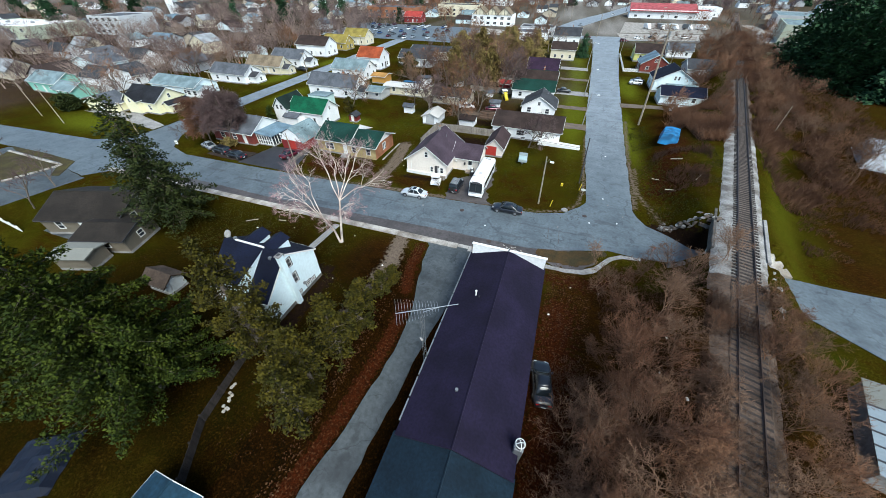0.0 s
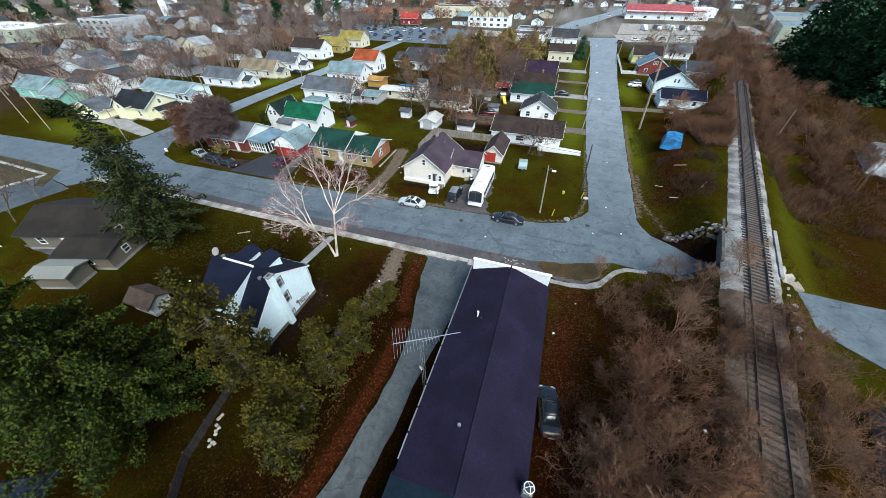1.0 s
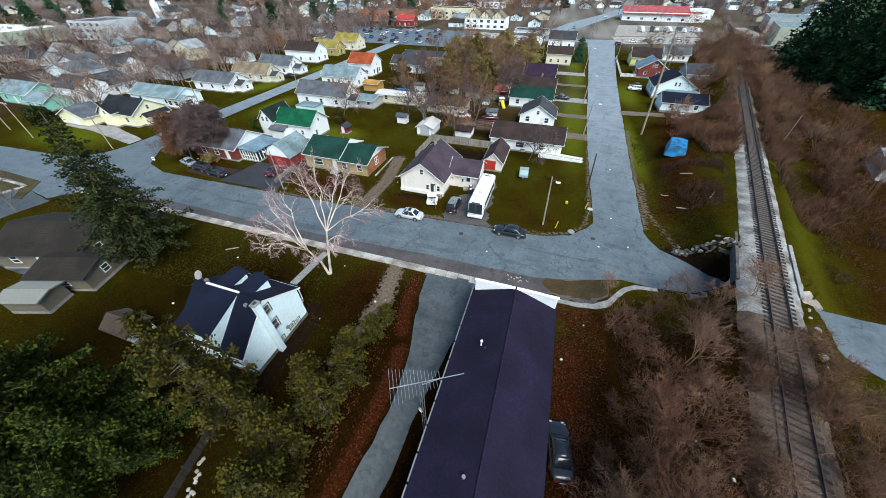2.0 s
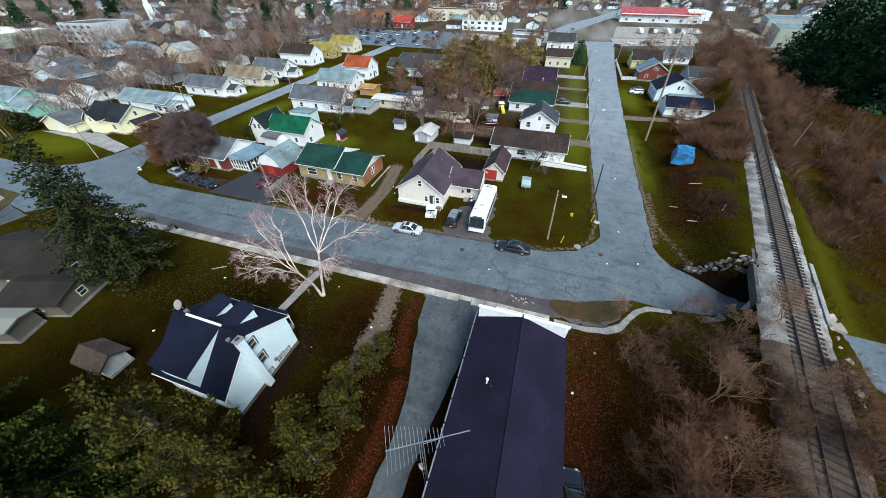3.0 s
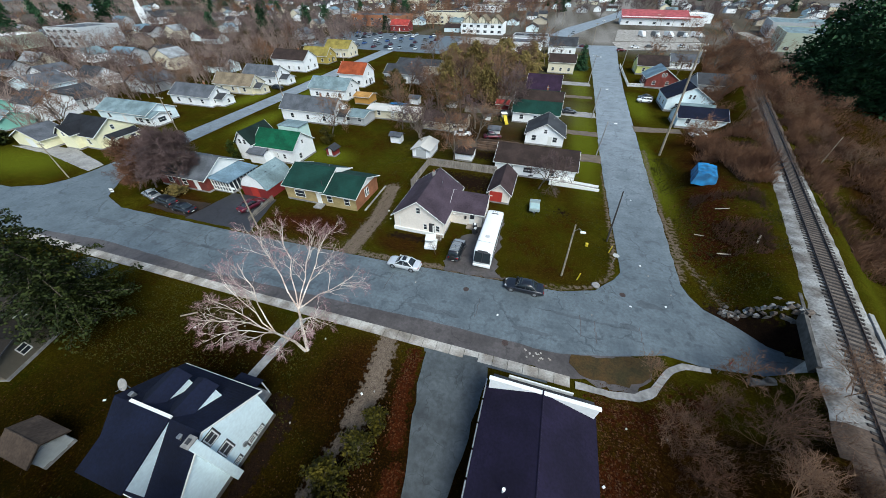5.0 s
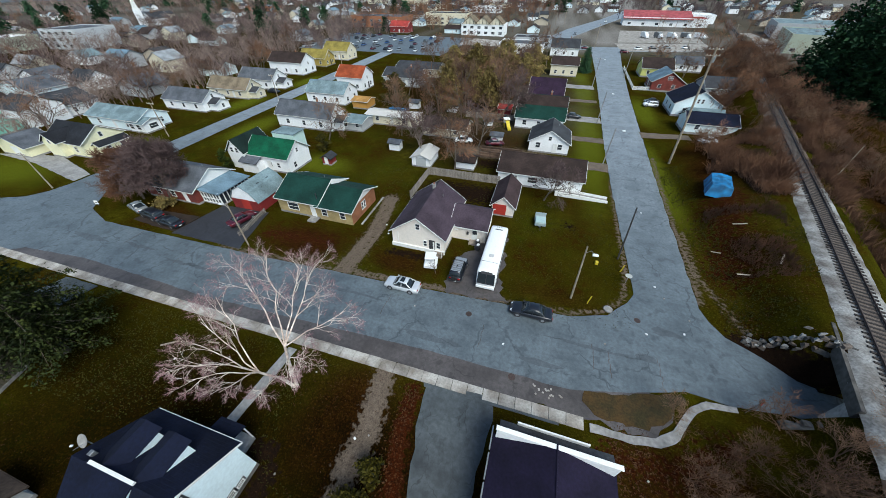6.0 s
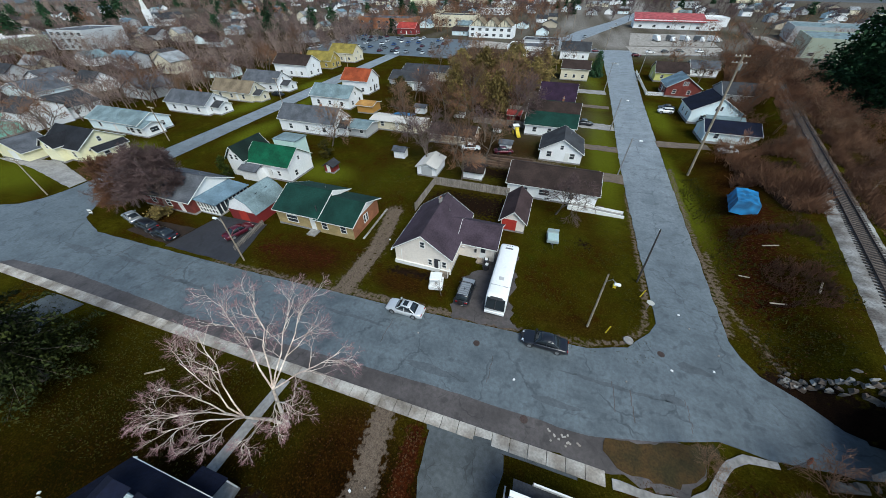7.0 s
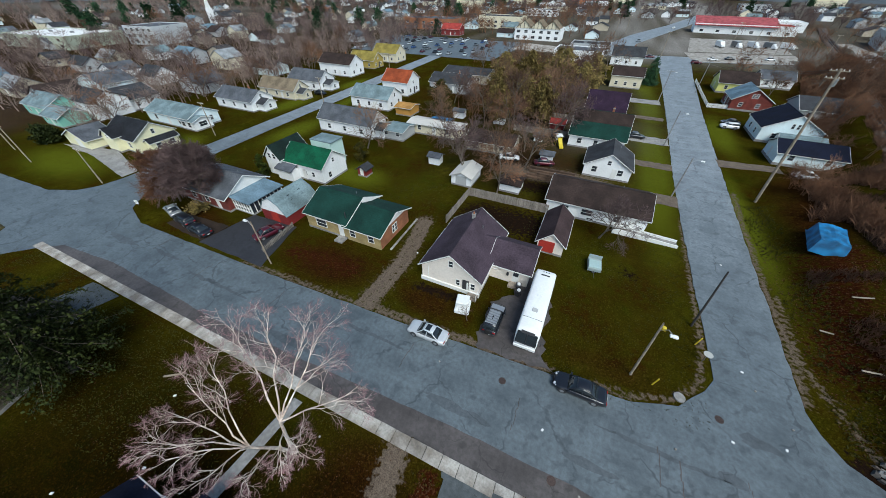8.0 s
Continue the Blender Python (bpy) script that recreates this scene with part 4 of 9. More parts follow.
wing = Geo().hexa([(26.6, 36.6, 0), (28.4, 33.2, 0), (29.0, 33.5, 0), (27.3, 36.9, 0)], [(26.6, 36.6, 4.1), (28.4, 33.2, 2.4), (29.0, 33.5, 2.4), (27.3, 36.9, 4.1)])
single("wing_wall", wing, M["oldconc"], "weathered concrete wing wall beside the bridge", "wall", kind="structure")


# ---- houses ----
def window(parent, side, u, z, w, h, x0, x1, y0, y1, dark=False, name="window"):
    """A framed pane on one wall of a house; u runs along the wall, z is the sill."""
    fr, t = 0.08, 0.05

    def bx(u0, u1, z0, z1, d0, d1):
        g = Geo()
        if side == "S":
            g.box(u0, u1, y0 - d1, y0 - d0, z0, z1)
        elif side == "N":
            g.box(u0, u1, y1 + d0, y1 + d1, z0, z1)
        elif side == "E":
            g.box(x1 + d0, x1 + d1, u0, u1, z0, z1)
        else:
            g.box(x0 - d1, x0 - d0, u0, u1, z0, z1)
        return g

    f = Geo()
    for q in ((u - w / 2 - fr, u + w / 2 + fr, z - fr, z), (u - w / 2 - fr, u + w / 2 + fr, z + h, z + h + fr), (u - w / 2 - fr, u - w / 2, z, z + h), (u + w / 2, u + w / 2 + fr, z, z + h), (u - w / 2, u + w / 2, z + h / 2 - 0.025, z + h / 2 + 0.025)):
        b = bx(*q, -0.03, t)
        f.add(b.v, b.f)
    win = part(name, f, M["darktrim"] if dark else M["trim"], parent)
    part("pane", bx(u - w / 2, u + w / 2, z, z + h, -0.02, 0.012), M["winglass"], win)
    return win


def door(parent, side, u, w, h, x0, x1, y0, y1, material, z=0.25):
    g = Geo()
    if side in "SN":
        yy = y0 if side == "S" else y1
        g.box(u - w / 2, u + w / 2, yy - 0.05, yy + 0.05, z, z + h)
    else:
        xx = x1 if side == "E" else x0
        g.box(xx - 0.05, xx + 0.05, u - w / 2, u + w / 2, z, z + h)
    return part("door", g, material, parent)


def gable_roof(g, x0, x1, y0, y1, ze, zr, ridge, over=0.35, t=0.16):
    """Two thick roof slopes with overhanging eaves."""
    if ridge == "x":
        ym = (y0 + y1) / 2
        k = (zr - ze) / (ym - y0)
        a, b = y0 - over, y1 + over
        zo = ze - k * over
        xa, xb = x0 - over, x1 + over
        g.slab([(xa, a, zo), (xb, a, zo), (xb, ym, zr), (xa, ym, zr)], t)
        g.slab([(xa, ym, zr), (xb, ym, zr), (xb, b, zo), (xa, b, zo)], t)
    else:
        xm = (x0 + x1) / 2
        k = (zr - ze) / (xm - x0)
        a, b = x0 - over, x1 + over
        zo = ze - k * over
        ya, yb = y0 - over, y1 + over
        g.slab([(a, yb, zo), (a, ya, zo), (xm, ya, zr), (xm, yb, zr)], t)
        g.slab([(xm, yb, zr), (xm, ya, zr), (b, ya, zo), (b, yb, zo)], t)
    return g


def gable_wall(g, x0, x1, y0, y1, ze, zr, ridge, t=0.16):
    """Walls up to the eaves, with the gable triangles, as one closed body."""
    if ridge == "x":
        ym = (y0 + y1) / 2
        vs = [(x, y, z) for x in (x0, x1) for y, z in ((y0, 0), (y1, 0), (y1, ze - t), (ym, zr - t), (y0, ze - t))]
    else:
        xm = (x0 + x1) / 2
        vs = [(x, y, z) for y in (y1, y0) for x, z in ((x0, 0), (x1, 0), (x1, ze - t), (xm, zr - t), (x0, ze - t))]
    fs = [(0, 4, 3, 2, 1), (5, 6, 7, 8, 9)] + [(i, (i + 1) % 5, 5 + (i + 1) % 5, 5 + i) for i in range(5)]
    return g.add(vs, fs)


def barge(parent, x0, x1, y0, y1, ze, zr, ridge, material, over=0.35):
    """Barge boards on the gable ends and eaves boards."""
    h = 0.13
    if ridge == "x":
        ym = (y0 + y1) / 2
        k = (zr - ze) / (ym - y0)
        ends = [(x0 - over, -0.04), (x1 + over, 0.04)]
        for x, d in ends:
            for ya in (y0 - over, y1 + over):
                zo = ze - k * over
                g = Geo().hexa([(x, ya, zo - h), (x + d, ya, zo - h), (x + d, ym, zr - h), (x, ym, zr - h)], [(x, ya, zo + 0.015), (x + d, ya, zo + 0.015), (x + d, ym, zr + 0.015), (x, ym, zr + 0.015)])
                part("barge_board", g, material, parent)
        for ya, d in ((y0 - over, -0.05), (y1 + over, 0.05)):
            zo = ze - k * over
            part("gutter", Geo().box(x0 - over, x1 + over, min(ya, ya + d), max(ya, ya + d), zo - 0.15, zo - 0.04), material, parent)
    else:
        xm = (x0 + x1) / 2
        k = (zr - ze) / (xm - x0)
        for y, d in ((y0 - over, -0.04), (y1 + over, 0.04)):
            for xa in (x0 - over, x1 + over):
                zo = ze - k * over
                g = Geo().hexa([(xa, y, zo - h), (xm, y, zr - h), (xm, y + d, zr - h), (xa, y + d, zo - h)], [(xa, y, zo + 0.015), (xm, y, zr + 0.015), (xm, y + d, zr + 0.015), (xa, y + d, zo + 0.015)])
                part("barge_board", g, material, parent)
        for xa, d in ((x0 - over, -0.05), (x1 + over, 0.05)):
            zo = ze - k * over
            part("gutter", Geo().box(min(xa, xa + d), max(xa, xa + d), y0 - over, y1 + over, zo - 0.15, zo - 0.04), material, parent)


def chimney(parent, x, y, z0, z1, material, w=0.55):
    c = part("chimney", Geo().bevbox(x - w / 2, x + w / 2, y - w / 2, y + w / 2, z0, z1, 0.02), material, parent)
    part("chimney_cap", Geo().bevbox(x - w / 2 - 0.06, x + w / 2 + 0.06, y - w / 2 - 0.06, y + w / 2 + 0.06, z1, z1 + 0.12, 0.02), M["oldconc"], c)
    part("flue", Geo().cyl((x, y, z1 + 0.12), (x, y, z1 + 0.4), 0.12, n=10), M["brick_orange"], c)


def house(label, x0, x1, y0, y1, ze, zr, ridge, wall, roof, windows=(), doors=(), trim=None, category="house", base=0.0, yaw=0.0, chim=None, boards=True, name="house", vents=1, group="", foundation=True, far=False):
    """A gabled house: walls, roof, ridge, boards, windows and doors as parts."""
    cx, cy = (x0 + x1) / 2, (y0 + y1) / 2
    hs = thing(name, label, category, pose(cx, cy, base, 0, 0, yaw), group)
    X0, X1, Y0, Y1 = x0 - cx, x1 - cx, y0 - cy, y1 - cy
    part("wall", gable_wall(Geo(), X0, X1, Y0, Y1, ze, zr, ridge), wall, hs)
    part("roof", gable_roof(Geo(), X0, X1, Y0, Y1, ze, zr, ridge), roof, hs)
    if foundation:
        part("foundation", Geo().box(X0 - 0.04, X1 + 0.04, Y0 - 0.04, Y1 + 0.04, -0.8, 0.3), M["oldconc"], hs)
    if far:
        pass
    elif ridge == "x":
        part("ridge_cap", Geo().cyl((X0 - 0.36, 0, zr - 0.01), (X1 + 0.36, 0, zr - 0.01), 0.07, n=6), roof, hs)
    else:
        part("ridge_cap", Geo().cyl((0, Y0 - 0.36, zr - 0.01), (0, Y1 + 0.36, zr - 0.01), 0.07, n=6), roof, hs)
    if boards:
        barge(hs, X0, X1, Y0, Y1, ze, zr, ridge, trim or M["trim"])
    for side, u, z, w, h in windows:
        uu = u * (X1 if side in "SN" else Y1)
        window(hs, side, uu, z, w, h, X0, X1, Y0, Y1)
    for side, u, w, h, m in doors:
        uu = u * (X1 if side in "SN" else Y1)
        door(hs, side, uu, w, h, X0, X1, Y0, Y1, m)
    if chim:
        chimney(hs, chim[0] * X1, chim[1] * Y1, ze, zr + 0.45, chim[2], 0.42)
    for k in range(vents):
        u = (0.45, -0.3)[k % 2]
        if ridge == "x":
            y = Y1 * 0.35
            z = zr - (zr - ze) * 0.35
            g = Geo().cyl((X1 * u, y, z - 0.2), (X1 * u, y, z + 0.35), 0.06, n=8)
        else:
            x = X1 * 0.35
            z = zr - (zr - ze) * 0.35
            g = Geo().cyl((x, Y1 * u, z - 0.2), (x, Y1 * u, z + 0.35), 0.06, n=8)
        part("vent_pipe", g, M["steel"], hs)
    return hs


WHITE, CREAM, YELLOW = siding("white_siding", (0.84, 0.85, 0.86)), siding("cream_siding", (0.68, 0.62, 0.47)), siding("yellow_siding", (0.82, 0.78, 0.53))
PINKISH, TEALS, GREYS = siding("warm_white_siding", (0.80, 0.73, 0.66)), siding("teal_siding", (0.42, 0.62, 0.62)), siding("grey_siding", (0.42, 0.43, 0.44))
OLIVE, BLUEW, TAN = siding("olive_siding", (0.40, 0.30, 0.07)), siding("bluish_white_siding", (0.72, 0.83, 0.86)), siding("tan_siding", (0.46, 0.40, 0.31))
REDS, MINT = siding("red_siding", (0.19, 0.022, 0.022)), siding("mint_siding", (0.25, 0.55, 0.45))
R_PURPLE, R_NAVY, R_GREEN = shingles("mauve_shingles", (0.068, 0.049, 0.066)), shingles("navy_shingles", (0.006, 0.009, 0.026)), shingles("green_shingles", (0.010, 0.046, 0.036))
R_GREY, R_DARK, R_BROWN = shingles("grey_shingles", (0.115, 0.125, 0.145)), shingles("charcoal_shingles", (0.055, 0.058, 0.066)), shingles("brown_shingles", (0.045, 0.030, 0.026))
R_TEAL, R_ORANGE, R_TAN = shingles("pale_teal_roof", (0.21, 0.285, 0.31)), shingles("orange_roof", (0.34, 0.075, 0.028)), shingles("tan_shingles", (0.24, 0.19, 0.13))
R_LONG, R_SLATE, R_KELLY = shingles("plum_shingles", (0.013, 0.0095, 0.028)), shingles("slate_roof", (0.008, 0.020, 0.034)), shingles("bright_green_roof", (0.008, 0.10, 0.048))
R_OLIVE, R_STEEL, R_RED = shingles("olive_roof", (0.30, 0.24, 0.06)), shingles("steel_blue_roof", (0.18, 0.27, 0.34)), shingles("red_metal_roof", (0.42, 0.06, 0.05))
R_SHED = shingles("weathered_brown_shingles", (0.10, 0.072, 0.055))
STDW = [("S", -0.55, 1.1, 0.9, 1.1), ("S", 0.55, 1.1, 0.9, 1.1), ("E", -0.45, 1.1, 0.9, 1.1), ("E", 0.45, 1.1, 0.9, 1.1)]
SD = [("S", 0.05, 0.9, 2.0, M["trim"])]

# the long building with a false front beside the drive
lb = house("long low building with a plum shingle roof beside the drive", -5.2, 2.9, 7.2, 27.7, 3.55, 5.15, "y", siding("beige_siding", (0.5, 0.46, 0.40)), R_LONG,
           [("E", -0.5, 1.2, 1.2, 1.0), ("E", 0.2, 1.2, 1.2, 1.0), ("W", -0.4, 1.2, 1.2, 1.0), ("W", 0.4, 1.2, 1.2, 1.0), ("E", 0.7, 1.2, 1.2, 1.0)], [("W", 0.0, 0.9, 2.0, M["trim"])], category="long building", vents=0, boards=False, trim=M["darktrim"])
part("false_front", Geo().box(-4.2, 4.2, 10.35, 10.55, 0.2, 5.05), WHITE, lb, "white flat-topped false front")
part("coping", Geo().bevbox(-4.3, 4.3, 10.28, 10.62, 5.05, 5.13, 0.02), M["trim"], lb)
part("front_canopy", Geo().slab([(-4.0, 11.7, 3.4), (4.3, 11.7, 3.4), (4.3, 10.56, 3.75), (-4.0, 10.56, 3.75)], 0.1), R_DARK, lb, "dark shingled canopy")
part("sign_board", Geo().bevbox(-2.7, 2.6, 11.7, 11.82, 3.3, 3.9, 0.02), M["trim"], lb, "plain white sign board")
for y in np.arange(-9.6, 10.0, 1.9):
    part("gutter_length", Geo().box(-4.52, -4.42, y, y + 1.72, 3.36, 3.46), M["steel"], lb, "pale gutter length")
part("vent_pipe", Geo().cyl((-2.0, 3.4, 4.2), (-2.0, 3.4, 4.95), 0.07, n=8), M["trim"], lb, "white vent pipe")
part("vent_cap", Geo().cyl((-2.0, 3.4, 4.95), (-2.0, 3.4, 5.08), 0.12, n=8), M["trim"], lb)
part("vent_pipe", Geo().cyl((-1.6, 3.1, 4.3), (-1.6, 3.1, 4.75), 0.06, n=8), M["darktrim"], lb)
part("roof_vent", Geo().cyl((-0.9, -6.6, 4.6), (-0.9, -6.6, 5.0), 0.13, n=10), M["steel"], lb)
# caged metal chimney on the east eave
ck = thing("roof_ventilator", "galvanised roof ventilator in a wire cage on the long building", "ventilator", pose(3.15, 8.8, 4.2))
part("base_plate", Geo().bevbox(-0.32, 0.32, -0.3, 0.3, -4.2, 0.2, 0.04), M["steel"], ck)
part("drum", Geo().cyl((0, 0, 0.2), (0, 0, 0.7), 0.26, n=14), M["darktrim"], ck, "dark ventilator drum")
part("rim", Geo().tube([(0.32 * math.cos(k * math.pi / 8), 0.32 * math.sin(k * math.pi / 8), 0.72) for k in range(17)], [0.03] * 17), M["trim"], ck, "white rim")
for k in range(4):
    c, s_ = 0.32 * math.cos(k * math.pi / 2 + 0.4), 0.32 * math.sin(k * math.pi / 2 + 0.4)
    part("cage_bar", Geo().tube([(c, s_, 0.15), (c, s_, 0.72), (0, 0, 0.95)], [0.025] * 3), M["trim"], ck)
sl = house("low annex with a slate-blue roof behind the long building", -5.4, 3.0, -9, 6.8, 3.3, 4.7, "y", GREYS, R_SLATE, [("E", 0.0, 1.1, 1.2, 1.0), ("W", 0.3, 1.1, 1.2, 1.0)], category="annex", vents=0, boards=False)

# the white house with dormers
CYANW = siding("cool_white_siding", (0.76, 0.89, 0.93))
wh = thing("house", "white two-storey house with a navy roof and dormers", "house", pose(-27.05, 17.45, 0))
WX, WN, WS, ZN, ZS, ZR = 3.85, 3.8, -3.85, 4.45, 3.6, 6.85
KN, KS = (ZR - ZN) / WN, (ZR - ZS) / -WS
part("wall", Geo().add([(x, y, z) for x in (-WX, WX) for y, z in ((WS, 0.3), (WN, 0.3), (WN, ZN - 0.15), (0, ZR - 0.15), (WS, ZS - 0.15))], [(0, 4, 3, 2, 1), (5, 6, 7, 8, 9)] + [(i, (i + 1) % 5, 5 + (i + 1) % 5, 5 + i) for i in range(5)]), CYANW, wh)
part("roof", Geo().slab([(-WX - 0.3, 0, ZR), (WX + 0.12, 0, ZR), (WX + 0.12, WN + 0.35, ZN - 0.35 * KN), (-WX - 0.3, WN + 0.35, ZN - 0.35 * KN)], 0.15).slab([(-WX - 0.3, WS - 0.3, ZS - 0.3 * KS), (WX + 0.12, WS - 0.3, ZS - 0.3 * KS), (WX + 0.12, 0, ZR), (-WX - 0.3, 0, ZR)], 0.15), R_NAVY, wh)
for y, z in ((WN + 0.35, ZN - 0.35 * KN), (WS - 0.3, ZS - 0.3 * KS)):
    part("barge_board", Geo().hexa([(WX + 0.12, y, z - 0.16), (WX + 0.17, y, z - 0.16), (WX + 0.17, 0, ZR - 0.16), (WX + 0.12, 0, ZR - 0.16)], [(WX + 0.12, y, z + 0.02), (WX + 0.17, y, z + 0.02), (WX + 0.17, 0, ZR + 0.02), (WX + 0.12, 0, ZR + 0.02)]), M["trim"], wh)
    part("gutter", Geo().box(-WX - 0.3, WX + 0.12, y - 0.06, y + 0.06, z - 0.16, z - 0.05), M["trim"], wh)
part("foundation_wall", Geo().box(-WX - 0.03, WX + 0.03, WS - 0.03, WN + 0.03, -0.3, 0.42), M["stone"], wh, "dark stone foundation")
for u, z, w, h in ((0.07, 5.0, 0.6, 0.95), (0.07, 2.6, 0.62, 1.15), (1.5, 0.72, 0.5, 0.45), (-0.1, 0.7, 0.5, 0.3), (2.3, 0.66, 0.5, 0.3)):
    wn_ = window(wh, "E", u, z, w, h, -WX, WX, WS, WN)
    part("surround", Geo().box(WX - 0.02, WX + 0.03, u - w / 2 - 0.2, u + w / 2 + 0.2, z - 0.16, z + h + 0.16), M["darktrim"], wn_, "dark window surround")
for u, z in ((-2.2, 1.2), (2.2, 1.2)):
    window(wh, "S", u, z, 0.8, 1.1, -WX, WX, WS, WN)
door(wh, "N", 1.2, 0.9, 2.0, -WX, WX, WS, WN, M["darktrim"], 0.5)
for ux in (-1.65, 1.0):
    yf, ze_, hw = 2.7, 6.3, 0.95
    d = part("dormer", Geo().add([(ux + a, y, z) for a in (-hw, hw) for y, z in ((0.3, 6.5), (yf, ZR - KN * yf - 0.1), (yf, ze_), (0.3, ze_ + 0.05))], [(0, 3, 2, 1), (4, 5, 6, 7), (1, 2, 6, 5), (2, 3, 7, 6), (0, 1, 5, 4), (0, 4, 7, 3)]), CYANW, wh)
    part("dormer_gable", Geo().add([(ux - hw, yf, ze_), (ux + hw, yf, ze_), (ux, yf, ZR - 0.02), (ux - hw, yf - 0.1, ze_), (ux + hw, yf - 0.1, ze_), (ux, yf - 0.1, ZR - 0.02)], [(2, 1, 0), (3, 4, 5), (0, 1, 4, 3), (1, 2, 5, 4), (2, 0, 3, 5)]), CYANW, d)
    part("dormer_roof", Geo().slab([(ux, 0.02, ZR + 0.03), (ux, yf + 0.3, ZR + 0.03), (ux + hw + 0.1, yf + 0.3, ze_), (ux + hw + 0.1, 0.6, ze_)][::-1], 0.08).slab([(ux, 0.02, ZR + 0.03), (ux - hw - 0.1, 0.6, ze_), (ux - hw - 0.1, yf + 0.3, ze_), (ux, yf + 0.3, ZR + 0.03)][::-1], 0.08), R_NAVY, d)
    part("dormer_window", Geo().box(ux - 0.35, ux + 0.35, yf - 0.02, yf + 0.04, 5.55, 6.3), M["winglass"], d)
sd = part("shed_dormer", Geo().add([(x, y, z) for x in (-2.75, 1.2) for y, z in ((WS - 0.02, ZS - 0.25), (WS - 0.02, 5.55), (-0.05, ZR - 0.02), (-0.05, ZR - 0.4))], [(0, 3, 2, 1), (4, 5, 6, 7), (0, 1, 5, 4), (1, 2, 6, 5), (2, 3, 7, 6), (3, 0, 4, 7)]), CYANW, wh)
part("shed_dormer_roof", Geo().slab([(-2.95, WS - 0.3, 5.5), (1.22, WS - 0.3, 5.5), (1.22, 0.05, ZR + 0.08), (-2.95, 0.05, ZR + 0.08)], 0.1), R_NAVY, sd)
for u in (-1.6, 0.2):
    part("shed_dormer_window", Geo().box(u - 0.4, u + 0.4, WS - 0.05, WS + 0.02, 4.3, 5.2), M["winglass"], sd)
part("ridge_board", Geo().box(-2.6, 1.25, 0.0, 0.2, ZR - 0.02, ZR + 0.16), M["trim"], wh, "white ridge board")
ch = part("chimney", Geo().bevbox(WX + 0.0, WX + 0.5, -1.05, -0.42, -0.3, 7.3, 0.03), CYANW, wh, "white painted chimney stack")
part("chimney_cap", Geo().bevbox(WX - 0.07, WX + 0.57, -1.12, -0.35, 7.3, 7.42, 0.03), M["oldconc"], ch)
part("flue", Geo().box(WX + 0.13, WX + 0.37, -0.9, -0.57, 7.42, 7.5), M["darktrim"], ch)
part("entrance_roof", Geo().slab([(2.4, WN + 1.6, 2.7), (0.0, WN + 1.6, 2.7), (0.0, WN, 3.2), (2.4, WN, 3.2)], 0.12), R_NAVY, wh)
part("porch", Geo().bevbox(0.2, 2.2, WN, WN + 1.5, -0.1, 0.5, 0.03), M["oldconc"], wh)
part("porch_post", Geo().tube([(2.2, WN + 1.45, 0.45), (2.2, WN + 1.45, 2.65)], [0.06, 0.06]), M["trim"], wh)
part("porch_post", Geo().tube([(0.2, WN + 1.45, 0.45), (0.2, WN + 1.45, 2.65)], [0.06, 0.06]), M["trim"], wh)
part("meter", Geo().cyl((WX, 0.95, 1.45), (WX + 0.14, 0.95, 1.45), 0.2, n=12), M["steel"], wh)
for x, y, z in ((2.3, -0.75, 6.1), (-3.3, 0.3, 6.5)):
    part("roof_vent", Geo().bevbox(x, x + 0.32, y, y + 0.32, z, z + 0.4, 0.03), M["steel"], wh)
dish = thing("satellite_dish", "pale grey satellite dish on the white house", "satellite dish", pose(-31.6, 18.3, 6.15))
part("stalk", Geo().tube([(0.45, 0, -0.5), (0.1, 0, 0.1), (0, 0, 0.5)], [0.04] * 3), M["steel"], dish)
dg = Geo()
ringz = [[Matrix.Rotation(radians(50), 4, "X") @ Vector((r * math.cos(k * math.pi / 8), r * math.sin(k * math.pi / 8), -z)) + Vector((0, -0.1, 0.6)) for k in range(16)] for r, z in ((0.02, 0.10), (0.25, 0.08), (0.45, 0.02), (0.48, 0.0), (0.46, 0.03), (0.25, 0.1), (0.02, 0.12))]
dg.loft(ringz)
part("reflector", dg, M["oldconc"], dish, "pale round reflector", True)
part("feed_arm", Geo().tube([(0, -0.1, 0.3), (0, -0.65, 0.55)], [0.02, 0.02]), M["steel"], dish)


